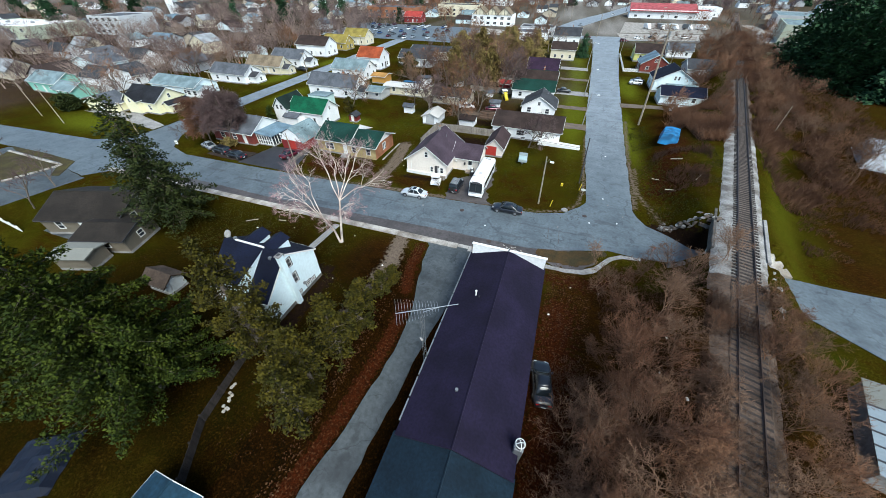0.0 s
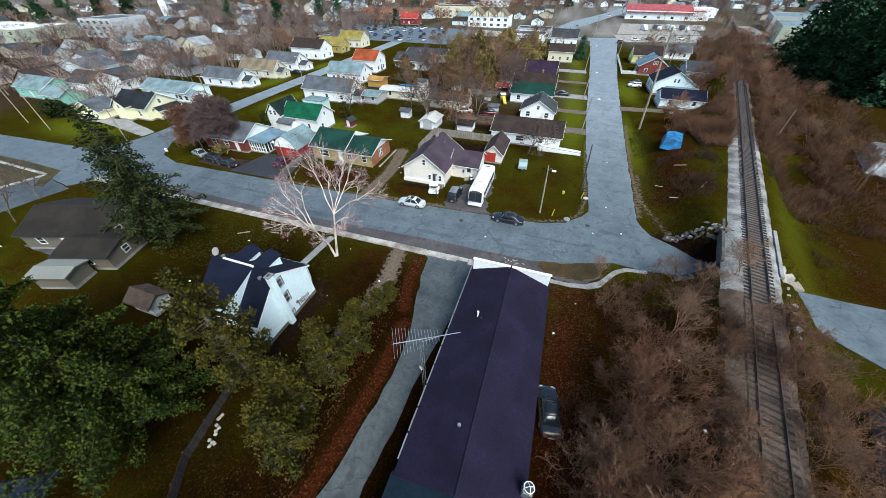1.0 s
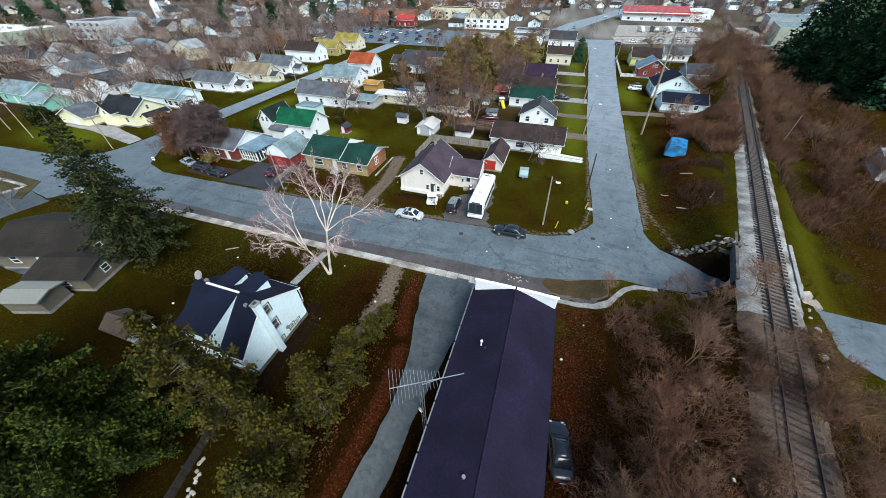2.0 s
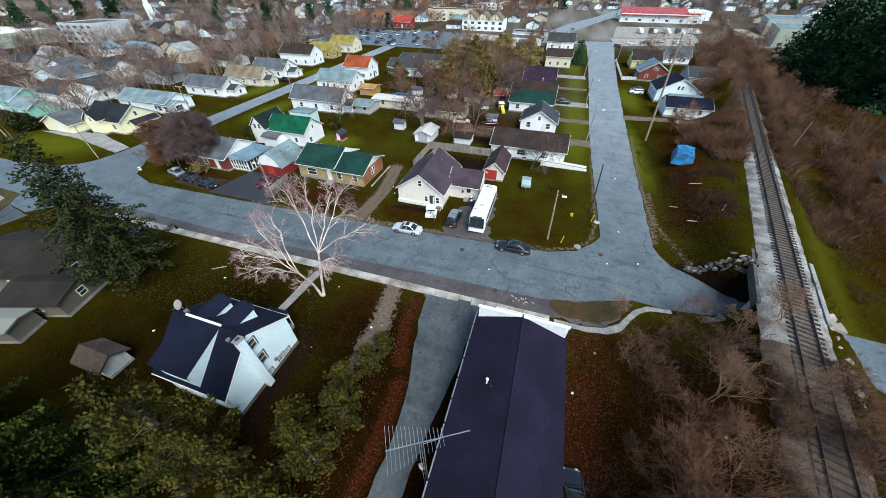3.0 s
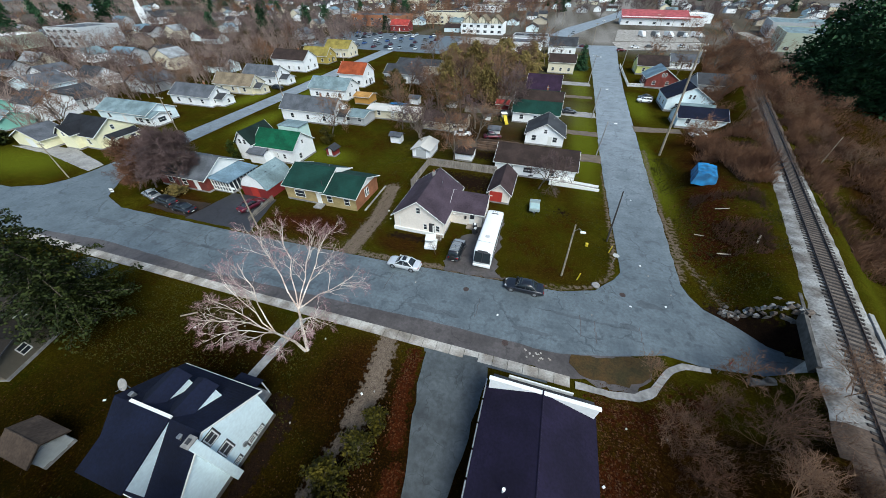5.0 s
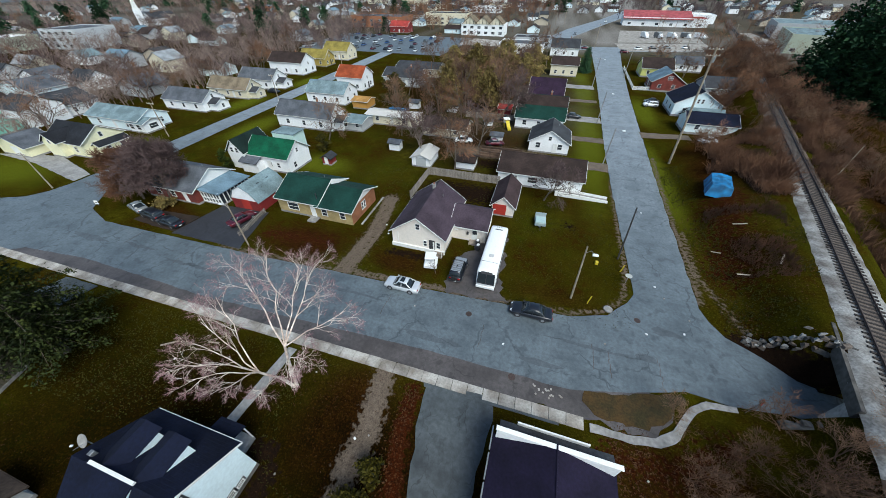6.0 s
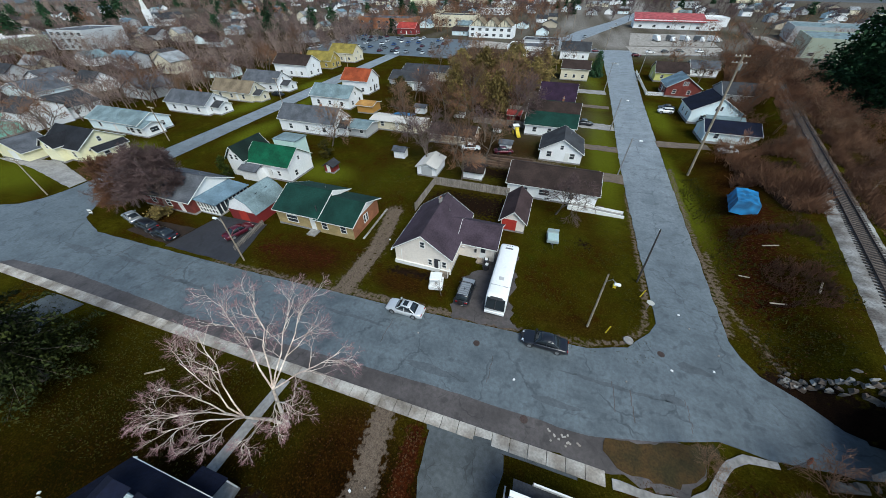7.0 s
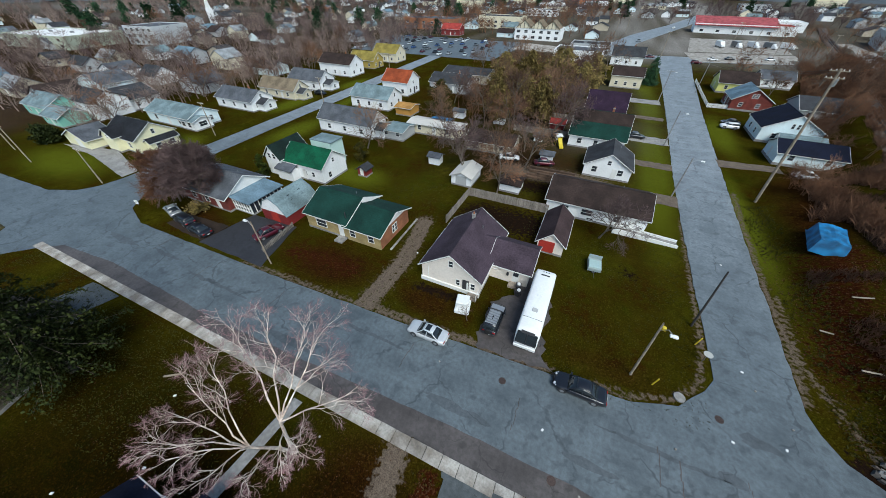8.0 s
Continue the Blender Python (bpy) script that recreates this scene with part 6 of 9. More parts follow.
for k, q in enumerate(EAST):
    bz = max(0.2, height((q[1] + q[2]) / 2 - 3, (q[3] + q[4]) / 2))
    house(*q, windows=[("S", -0.5, 1.0, 0.9, 1.1), ("S", 0.35, 1.0, 0.9, 1.1), ("S", -0.08, 3.6, 0.5, 1.0), ("S", 0.1, 3.6, 0.5, 1.0), ("W", 0.4, 1.0, 0.9, 1.1), ("W", -0.4, 1.0, 0.9, 1.1)] if q[7] == "y" else STDW, doors=[("W", 0.1, 0.9, 2.0, M["trim"])], base=bz)


house("low white front porch with a pale roof on the gabled house", 31.2, 39.4, 123.6, 126.4, 2.4, 3.0, "x", WHITE, R_TEAL, [("S", -0.6, 0.9, 0.9, 1.0), ("S", 0.0, 0.9, 0.9, 1.0), ("S", 0.6, 0.9, 0.9, 1.0)], (), category="porch", vents=0, base=max(0.1, height(34, 125)))


# ---- vehicles ----
def wheel(parent, x, y, r, w):
    t = part("wheel", Geo().cyl((x, y - w / 2, r), (x, y + w / 2, r), r, n=18), M["tyre"], parent)
    s = 1 if y > 0 else -1
    part("rim", Geo().cyl((x, y + s * (w / 2 - 0.02), r), (x, y + s * (w / 2 + 0.012), r), r * 0.62, n=14), M["rim"], t)


def ring(x, w, zb, zm, zt, crown=0.03):
    half = [(w * 0.90, zb), (w, zb + 0.12), (w, zm), (w * 0.94, zt - 0.03), (w * 0.82, zt), (w * 0.4, zt + crown)]
    return [(x, a, b) for a, b in half] + [(x, -a, b) for a, b in reversed(half)]


def cab_ring(x, w0, w1, z0, z1):
    half = [(w0, z0), (w1 + 0.04, z1 - 0.07), (w1 - 0.06, z1), (w1 * 0.4, z1 + 0.025)]
    return [(x, a, b) for a, b in half] + [(x, -a, b) for a, b in reversed(half)]


def plain_car(label, x, y, yaw, body, group=""):
    c = thing("car", label, "car", pose(x, y, 0.03, 0, 0, yaw), group)
    part("body", Geo().loft([ring(a, 0.88 * b, zb, (zb + zt) * 0.55, zt) for a, b, zb, zt in ((-2.2, 0.8, 0.35, 0.7), (-2.0, 0.95, 0.25, 0.86), (-0.9, 1, 0.2, 0.9), (0.9, 1, 0.2, 0.88), (1.8, 0.95, 0.25, 0.72), (2.2, 0.75, 0.35, 0.5))]), body, c, "", True)
    part("cabin_glass", Geo().loft([cab_ring(a, 0.78, w1, 0.86, z1) for a, w1, z1 in ((-1.5, 0.7, 0.9), (-0.9, 0.6, 1.4), (0.3, 0.6, 1.42), (1.05, 0.7, 0.9))]), M["carglass"], c, "", True)
    part("roof_panel", Geo().bevbox(-0.9, 0.3, -0.58, 0.58, 1.36, 1.46, 0.04), body, c)
    for xx in (-1.3, 1.3):
        for s in (-1, 1):
            part("wheel", Geo().cyl((xx, s * 0.7, 0.32), (xx, s * 0.9, 0.32), 0.32, n=12), M["tyre"], c)
    return c


def car(label, x, y, yaw, body, L=4.5, W=1.75, H=1.42, kind="sedan", z=0.03, name="car", group=""):
    """A car that points along its own x axis."""
    c = thing(name, label, "car", pose(x, y, z, 0, 0, yaw), group)
    l, w = L / 2, W / 2
    belt = 0.88 if kind == "sedan" else 1.02
    hood = 0.80 if kind == "sedan" else 1.0
    rear = 0.86 if kind == "sedan" else 1.0
    st = [(-l, 0.74, 0.38, rear - 0.22), (-l + 0.08, 0.9, 0.28, rear - 0.06), (-l + 0.35, 0.98, 0.22, rear), (-l * 0.5, 1.0, 0.2, belt), (0, 1.0, 0.2, belt), (l * 0.38, 1.0, 0.2, belt - 0.02),
          (l * 0.7, 0.98, 0.22, hood), (l - 0.22, 0.92, 0.26, hood - 0.12), (l - 0.06, 0.82, 0.32, hood - 0.24), (l, 0.7, 0.4, hood - 0.34)]
    rings = [ring(a, w * b, zb, (zb + zt) * 0.55, zt) for a, b, zb, zt in st]
    bd = part("body", Geo().loft(rings), body, c, "", True)
    if kind == "sedan":
        cs = [(-l * 0.66, 0.86, 0.80, belt - 0.02, belt + 0.02), (-l * 0.36, 0.88, 0.68, belt - 0.02, H - 0.04), (-l * 0.1, 0.88, 0.68, belt - 0.02, H), (l * 0.12, 0.88, 0.68, belt - 0.02, H - 0.03), (l * 0.46, 0.86, 0.80, belt - 0.04, belt)]
        roof = (-l * 0.36, l * 0.13)
    else:
        cs = [(-l * 0.93, 0.88, 0.82, belt - 0.02, belt + 0.04), (-l * 0.84, 0.9, 0.76, belt - 0.02, H - 0.04), (-l * 0.3, 0.9, 0.76, belt - 0.02, H), (l * 0.18, 0.9, 0.74, belt - 0.02, H - 0.03), (l * 0.44, 0.88, 0.82, belt - 0.04, belt)]
        roof = (-l * 0.86, l * 0.2)
    part("cabin_glass", Geo().loft([cab_ring(a, w * p, w * q, z0, z1) for a, p, q, z0, z1 in cs]), M["carglass"], c, "dark tinted windows", True)
    rw = w * (0.66 if kind == "sedan" else 0.75)
    zr = H + 0.0
    part("roof_panel", Geo().loft([[(a, s * rw * k, zz) for s, k, zz in ((-1, 1.0, zq - 0.05), (-1, 0.86, zq + 0.02), (0, 0, zq + 0.045), (1, 0.86, zq + 0.02), (1, 1.0, zq - 0.05), (0, 0, zq - 0.06))] for a, zq in ((roof[0] - 0.05, zr - 0.05), (roof[0] + 0.2, zr), ((roof[0] + roof[1]) / 2, zr + 0.01), (roof[1] - 0.15, zr - 0.015), (roof[1] + 0.08, zr - 0.06))]), body, c, "", True)
    for s in (-1, 1):
        for (a, b) in (((roof[1], s * rw, H - 0.05), (l * 0.44, s * w * 0.83, belt)), ((roof[0], s * rw, H - 0.06), (-l * (0.64 if kind == "sedan" else 0.92), s * w * 0.83, belt + 0.02)), ((-l * 0.08, s * rw * 1.05, H - 0.06), (-l * 0.08, s * w * 0.9, belt))):
            part("pillar", Geo().tube([a, b], [0.045, 0.05], 5), body, c)
        part("mirror", Geo().bevbox(l * 0.34, l * 0.42, s * w - 0.02 if s > 0 else s * w - 0.16, s * w + 0.16 if s > 0 else s * w + 0.02, belt - 0.02, belt + 0.12, 0.02), body, c)
        part("headlight", Geo().hexa([(l - 0.30, s * w * 0.88, 0.60), (l - 0.03, s * w * 0.66, 0.52), (l - 0.03, s * w * 0.40, 0.52), (l - 0.22, s * w * 0.45, 0.66)], [(l - 0.32, s * w * 0.88, 0.70), (l - 0.12, s * w * 0.68, 0.64), (l - 0.12, s * w * 0.42, 0.66), (l - 0.24, s * w * 0.45, 0.72)]), M["headlight"], c)
        part("tail_light", Geo().bevbox(-l + 0.0, -l + 0.12, s * w * 0.62 - 0.16, s * w * 0.62 + 0.16, rear - 0.28, rear - 0.12, 0.02), M["taillight"], c)
        for xx in (-l * 0.58, l * 0.60):
            wheel(c, xx, s * (w - 0.1), 0.32 if kind == "sedan" else 0.37, 0.2)
            part("wheel_arch", Geo().cyl((xx, s * (w - 0.14), 0.34), (xx, s * (w + 0.004), 0.34), 0.38 if kind == "sedan" else 0.43, n=16), M["darktrim"], c)
    part("bumper", Geo().bevbox(-l - 0.05, -l + 0.1, -w * 0.82, w * 0.82, 0.32, 0.52, 0.03), body if kind == "sedan" else M["darktrim"], c)
    part("bumper", Geo().bevbox(l - 0.1, l + 0.04, -w * 0.72, w * 0.72, 0.3, 0.46, 0.03), body if kind == "sedan" else M["darktrim"], c)
    part("number_plate", Geo().box(-l - 0.065, -l - 0.05, -0.2, 0.2, 0.36, 0.48), M["trim"], c)
    if kind == "rack":
        for s in (-1, 1):
            part("rack_rail", Geo().tube([(-l * 0.75, s * rw * 0.8, H + 0.1), (l * 0.1, s * rw * 0.8, H + 0.1)], [0.025, 0.025]), M["steel"], c)
        for k in range(6):
            xx = -l * 0.72 + k * l * 0.16
            part("rack_bar", Geo().bevbox(xx - 0.05, xx + 0.05, -rw * 0.85, rw * 0.85, H + 0.07, H + 0.12, 0.01), M["steel"], c)
        part("spare_wheel", Geo().cyl((-l - 0.22, 0.1, 0.9), (-l - 0.04, 0.1, 0.9), 0.34, n=16), M["tyre"], c)
    return c


P_WHITE, P_SILVER, P_BLACK = paint("silver_white_paint", (0.62, 0.64, 0.66), 0.4), paint("silver_paint", (0.42, 0.44, 0.46), 0.6), paint("black_paint", (0.012, 0.014, 0.02), 0.2)
P_RED, P_GREY, P_BLUE, P_PUREW = paint("maroon_paint", (0.075, 0.006, 0.016)), paint("grey_paint", (0.16, 0.17, 0.18), 0.5), paint("blue_paint", (0.03, 0.08, 0.22)), paint("white_paint", (0.72, 0.73, 0.74), 0.0)
sed = car("silver-white sedan with a dark sunroof parked at the street edge", -19.6, 42.6, 180, P_WHITE, 4.55, 1.78, 1.43)
part("sunroof", Geo().slab([(-0.45, -0.38, 1.487), (0.1, -0.38, 1.48), (0.1, 0.38, 1.48), (-0.45, 0.38, 1.487)], 0.03), M["carglass"], sed)
car("black sedan with a blue-tinted windscreen parked at the street edge", -3.6, 43.2, 180, P_BLACK, 4.85, 1.82, 1.45)
suv = car("dark four-wheel-drive with a silver roof and rack", -13.5, 47.4, 90, P_BLACK, 4.3, 1.8, 1.75, "rack")
part("silver_roof", Geo().bevbox(-1.7, 0.25, -0.62, 0.62, 1.74, 1.80, 0.03), P_SILVER, suv, "silver roof panel")
part("silver_hood", Geo().bevbox(0.85, 1.75, -0.76, 0.76, 0.98, 1.05, 0.03), P_SILVER, suv, "silver bonnet")
# parked by the red house and the barn
car("silver-grey sedan parked by the red house", -69.8, 45.6, 165, P_SILVER, 4.4, 1.75, 1.42)
car("black pickup-sized car parked by the red house", -65.3, 44.7, 172, P_BLACK, 4.7, 1.8, 1.55, "suv")
car("black sedan parked by the red house", -60.6, 44.0, 176, P_BLACK, 4.7, 1.8, 1.42)
car("maroon sedan parked before the barn garage", -50.2, 48.2, 75, P_RED, 4.4, 1.75, 1.4)
car("maroon car beside a white house", -66.1, 79.5, 10, P_RED, 4.4, 1.75, 1.42)
car("black car parked beside the long building", 4.7, 16.0, 100, P_BLACK, 4.4, 1.75, 1.42)
car("small white hatchback parked on the bank", 32.0, 107.3, 185, P_PUREW, 3.9, 1.7, 1.45, z=height(32, 107.3) + 0.05)
car("silver-white hatchback beside the white gabled house", 24.0, 134.5, 185, P_PUREW, 4.2, 1.75, 1.48, "suv", z=height(24.0, 134.5) + 0.05)
car("dark car beside the white gabled house", 25.0, 138.5, 185, P_BLACK, 4.4, 1.75, 1.45, z=height(25, 138.5) + 0.05)
car("maroon car at the far crossing", 27.5, 232, 0, P_RED, 4.6, 1.8, 1.5, "suv", z=0.05)
rnd = random.Random(11)
lotpaints = [P_WHITE, P_SILVER, P_BLACK, P_RED, P_GREY, P_BLUE, P_PUREW]
lotnames = ["silver-white", "silver", "black", "maroon", "grey", "blue", "white"]
proto = {}
for k, (pm, nm) in enumerate(zip(lotpaints, lotnames)):
    proto[k] = plain_car(f"{nm} car parked in the town lot", -148 + k * 9, 200 + (k % 3) * 18, 90 + (k % 2) * 180, pm, "cars in the town lot")
for k in range(46):
    p = k % 7
    rowy = (204, 214, 226, 238, 250, 257)[k % 6]
    copy_thing(proto[p], pose(-146 + 9.6 * (k // 6) + rnd.uniform(-1, 1) * 2.5, rowy + rnd.uniform(-0.6, 0.6), 0.03, 0, 0, rnd.choice((84, 90, 96, 270))))
for k, (x, y, r) in enumerate(((0, 241, 0), (8, 240, 4), (36, 245, 6), (44, 250, 12), (-9, 262, 100), (3, 300, 70), (52, 254, 8), (62, 256, 10), (-6, 270, 95), (30, 395, 70))):
    copy_thing(proto[(k * 3) % 7], pose(x, y, 0.04, 0, 0, r))


def truck(label, x, y, yaw, cab, box):
    t = thing("truck", label, "truck", pose(x, y, 0.03, 0, 0, yaw), "trucks in the yard")
    part("cab", Geo().loft([ring(a, 1.15 * b, 0.5, 1.2, z) for a, b, z in ((0.8, 1, 2.6), (1.6, 1, 2.65), (2.1, 0.97, 1.7), (3.0, 0.9, 1.5), (3.1, 0.85, 1.2))]), cab, t)
    part("windscreen", Geo().slab([(2.08, -0.9, 1.75), (2.08, 0.9, 1.75), (1.64, 0.85, 2.5), (1.64, -0.85, 2.5)], 0.04), M["carglass"], t)
    part("cargo_box", Geo().bevbox(-3.6, 0.7, -1.2, 1.2, 0.8, 3.2, 0.05), box, t)
    for xx in (-2.4, 2.2):
        for s in (-1, 1):
            wheel(t, xx, s * 0.95, 0.45, 0.28)


for k in range(5):
    truck("white box truck parked in the yard" if k % 2 == 0 else "grey tank truck parked in the yard", 47 + 8.5 * k, 296 + k * 1.6, -70 + k * 9, P_PUREW, P_PUREW if k % 2 == 0 else P_GREY)


def bus(x, y, yaw):
    b = thing("bus", "white flat-fronted coach bus parked on the gravel drive", "bus", pose(x, y, 0.03, 0, 0, yaw))
    L, W = 9.9, 2.45
    l, w = L / 2, W / 2

    def br(xx, s, z1, z0=0.42):
        h = [(w * s * 0.98, z0), (w * s, z0 + 0.2), (w * s, z1 - 0.35), (w * s * 0.93, z1 - 0.1), (w * s * 0.78, z1), (0.3, z1 + 0.05)]
        return [(xx, p, q) for p, q in h] + [(xx, -p, q) for p, q in reversed(h)]

    part("body", Geo().loft([br(-l, 0.93, 2.8), br(-l + 0.12, 0.99, 2.95), br(-l + 0.6, 1, 3.02), br(l - 0.7, 1, 3.02), br(l - 0.32, 0.99, 2.95), br(l - 0.18, 0.96, 2.72), br(l + 0.1, 0.95, 1.25)]), M["whiteplastic"], b, "", True)
    part("windscreen", Geo().slab([(l + 0.14, -w * 0.9, 1.25), (l + 0.14, w * 0.9, 1.25), (l - 0.14, w * 0.84, 2.72), (l - 0.14, -w * 0.84, 2.72)], 0.05), M["carglass"], b)
    part("windscreen_bar", Geo().tube([(l + 0.16, 0, 1.25), (l - 0.12, 0, 2.7)], [0.04, 0.04]), M["darktrim"], b)
    part("front_band", Geo().bevbox(l + 0.02, l + 0.13, -w * 0.9, w * 0.9, 1.05, 1.25, 0.02), M["darktrim"], b, "black band under the windscreen")
    part("bumper", Geo().bevbox(l - 0.05, l + 0.2, -w * 0.96, w * 0.96, 0.35, 0.7, 0.05), M["whiteplastic"], b)
    part("destination_board", Geo().slab([(l - 0.09, -w * 0.6, 2.6), (l - 0.09, w * 0.6, 2.6), (l - 0.2, w * 0.55, 2.9), (l - 0.2, -w * 0.55, 2.9)], 0.06), M["darktrim"], b)
    for s in (-1, 1):
        for k in range(6):
            xx = -l + 0.9 + k * 1.35
            part("side_window", Geo().box(xx, xx + 1.2, s * w - 0.02, s * w + 0.015, 1.5, 2.4), M["carglass"], b)
        part("side_stripe", Geo().box(-l + 0.3, l - 0.3, s * (w + 0.001) - 0.01, s * (w + 0.001) + 0.01, 1.0, 1.12), M["darktrim"], b)
        part("headlight", Geo().cyl((l - 0.02, s * 0.85, 0.88), (l + 0.05, s * 0.85, 0.88), 0.13, n=12), M["headlight"], b)
        part("mirror", Geo().tube([(l - 0.1, s * w, 2.2), (l + 0.25, s * (w + 0.25), 2.2), (l + 0.25, s * (w + 0.25), 1.8)], [0.03, 0.03, 0.06]), M["darktrim"], b)
        for xx in (-l + 2.3, l - 1.9):
            wheel(b, xx, s * (w - 0.16), 0.48, 0.28)
            part("wheel_arch", Geo().cyl((xx, s * (w - 0.1), 0.5), (xx, s * (w + 0.006), 0.5), 0.58, n=16), M["darktrim"], b)
    part("roof_hatch", Geo().bevbox(1.55, 2.1, -0.3, 0.3, 3.03, 3.13, 0.04), siding("hatch_grey", (0.42, 0.42, 0.42)), b)
    part("roof_hatch", Geo().bevbox(-0.6, -0.1, -0.25, 0.25, 3.03, 3.1, 0.04), M["whiteplastic"], b)
    part("air_intake", Geo().bevbox(-4.0, -3.8, -0.5, 0.5, 3.0, 3.12, 0.03), M["darktrim"], b, "dark rear air intake")
    for k in range(3):
        part("roof_vent", Geo().cyl((-4.45, -0.3 + k * 0.3, 3.0), (-4.45, -0.3 + k * 0.3, 3.1), 0.07, n=10), M["darktrim"], b)
    part("roof_seam", Geo().box(3.0, 3.04, -1.0, 1.0, 3.02, 3.085), M["steel"], b)


bus(-9.5, 50.3, -90)
# golf cart under a white cover
gc = thing("golf_cart", "small golf cart under a crumpled white cover", "golf cart", pose(-17.5, 47.6, 0.05, 0, 0, 12))
part("canopy", Geo().bevbox(-0.75, 0.75, -0.7, 0.75, 1.55, 1.75, 0.08), M["whiteplastic"], gc, "white canopy")
part("body", Geo().bevbox(-0.85, 0.9, -1.05, 1.0, 0.25, 0.75, 0.1), M["whiteplastic"], gc)
part("seat", Geo().bevbox(-0.6, 0.6, 0.2, 0.75, 0.75, 1.2, 0.08), M["darktrim"], gc)
for sx in (-0.6, 0.6):
    for sy in (-0.6, 0.6):
        part("post", Geo().tube([(sx, sy, 0.6), (sx * 1.05, sy, 1.6)], [0.03, 0.03]), M["trim"], gc)
        part("wheel", Geo().cyl((sx - 0.1, sy * 1.1, 0.22), (sx + 0.1, sy * 1.1, 0.22), 0.22, n=12), M["tyre"], gc)
# trailers under tarpaulins
def draped(name, label, x, y, sx, sy, h, material, yaw, z, seed):
    g = Geo()
    n = 10
    vs = []
    for j in range(n + 1):
        for i in range(n + 1):
            u, v = i / n * 2 - 1, j / n * 2 - 1
            e = max(abs(u), abs(v))
            zz = h * (1 if e < 0.85 else max(0.0, 1 - ((e - 0.79) / 0.21) ** 2.2)) * (1 - 0.12 * abs(u)) + 0.13 * noise.noise((u * 3 + seed, v * 3, 0)) * (1 if e < 0.95 else 0.2)
            vs.append((u * sx / 2 * (1 + 0.06 * noise.noise((v * 3, seed, 1))), v * sy / 2, zz))
    g.add(vs, [(j * (n + 1) + i, j * (n + 1) + i + 1, (j + 1) * (n + 1) + i + 1, (j + 1) * (n + 1) + i) for j in range(n) for i in range(n)])
    return single(name, g, material, label, "covered trailer", m=pose(x, y, z, 0, 0, yaw))


draped("covered_trailer", "trailer under a bright blue tarpaulin on the bank", 24.2, 77.5, 3.6, 6.2, 2.0, M["tarpblue"], -14, height(24, 77.5) - 0.1, 2)
draped("tarpaulin_mound", "large heap under a silver tarpaulin in the field", 66, 86, 9, 13, 3.0, M["silvertarp"], -20, 0, 7)


# ---- trees ----
def rot_about(v, axis, ang):
    return Matrix.Rotation(ang, 3, axis) @ v


def grow(rnd, trunk, twig, p, d, length, r, level, maxl, spread, up, kids, tw=2, gnarl=0.22, rmin=0.012):
    """One limb with its side limbs, by recursion; the last level goes into the twig mesh."""
    n = 1 if level == maxl else (2 if level == maxl - 1 else 3)
    pts, rad = [p.copy()], [r]
    dirs = [d.copy()]
    for i in range(n):
        d = (d + Vector((rnd.gauss(0, gnarl), rnd.gauss(0, gnarl), rnd.gauss(0, gnarl) + up))).normalized()
        p = p + d * (length / n)
        pts.append(p.copy())
        rad.append(r * (1 - 0.72 * (i + 1) / n))
        dirs.append(d.copy())
    out = twig if level >= maxl - tw + 1 else trunk
    if level == maxl:
        out.spike(pts[0], pts[1], r)
        return
    out.tube(pts, rad, 5 if level == 0 else (4 if level < maxl - 1 else 3))
    for k in range(kids[level]):
        f = (k + rnd.random()) / kids[level] * 0.75 + 0.25
        i = min(n - 1, int(f * n))
        q = pts[i].lerp(pts[i + 1], f * n - i)
        ax = dirs[i].orthogonal().normalized()
        ax = rot_about(ax, dirs[i], rnd.uniform(0, 6.283))
        nd = rot_about(dirs[i], ax, rnd.uniform(0.55, 1.15) * spread)
        grow(rnd, trunk, twig, q, nd, length * rnd.uniform(0.5, 0.78) * (1.15 - 0.45 * f), max(rmin, r * (0.62 - 0.3 * f)), level + 1, maxl, spread, up * 0.8, kids, tw, gnarl, rmin)


def bare_tree(label, x, y, h, seed, bark, twigs, maxl=4, kids=(7, 5, 4, 4), spread=0.9, up=0.05, r=None, z=0.0, stems=1, name="bare_tree", lean=0.06, group="", thick=1.0, tw=2, gnarl=0.22, rmin=0.012):
    rnd = random.Random(seed)
    tr, tg = Geo(), Geo()
    for k in range(stems):
        d = Vector((rnd.gauss(0, lean * (1 if stems == 1 else 4)), rnd.gauss(0, lean * (1 if stems == 1 else 4)), 1)).normalized()
        grow(rnd, tr, tg, Vector((rnd.uniform(-0.2, 0.2) * (stems > 1), rnd.uniform(-0.2, 0.2) * (stems > 1), -0.1)), d, h * rnd.uniform(0.62, 0.75), (r or h * 0.022) * thick, 0, maxl, spread, up, kids, tw, gnarl, rmin)
    t = thing(name, label, "tree", pose(x, y, z), group)
    part("trunk", tr, bark, t)
    tagged(part("branchwork", tg, twigs, t), kind="stuff")
    return t


def clump(g, rnd, p, size, n, flat=1.0):
    """A tuft of small bent leaves round a point."""
    for _ in range(n):
        d = Vector((rnd.gauss(0, 1), rnd.gauss(0, 1), rnd.gauss(0, 0.7) * flat + 0.15))
        if d.length < 0.01:
            continue
        d.normalize()
        s = size * rnd.uniform(0.55, 1.1)
        o = d.orthogonal().normalized() * s * 0.3
        q = p + Vector((rnd.gauss(0, size * 0.5), rnd.gauss(0, size * 0.5), rnd.gauss(0, size * 0.35)))
        m = q + d * s * 0.5 + Vector((0, 0, s * 0.12))
        g.add([q, m + o, q + d * s, m - o], [(0, 1, 2), (0, 2, 3)])


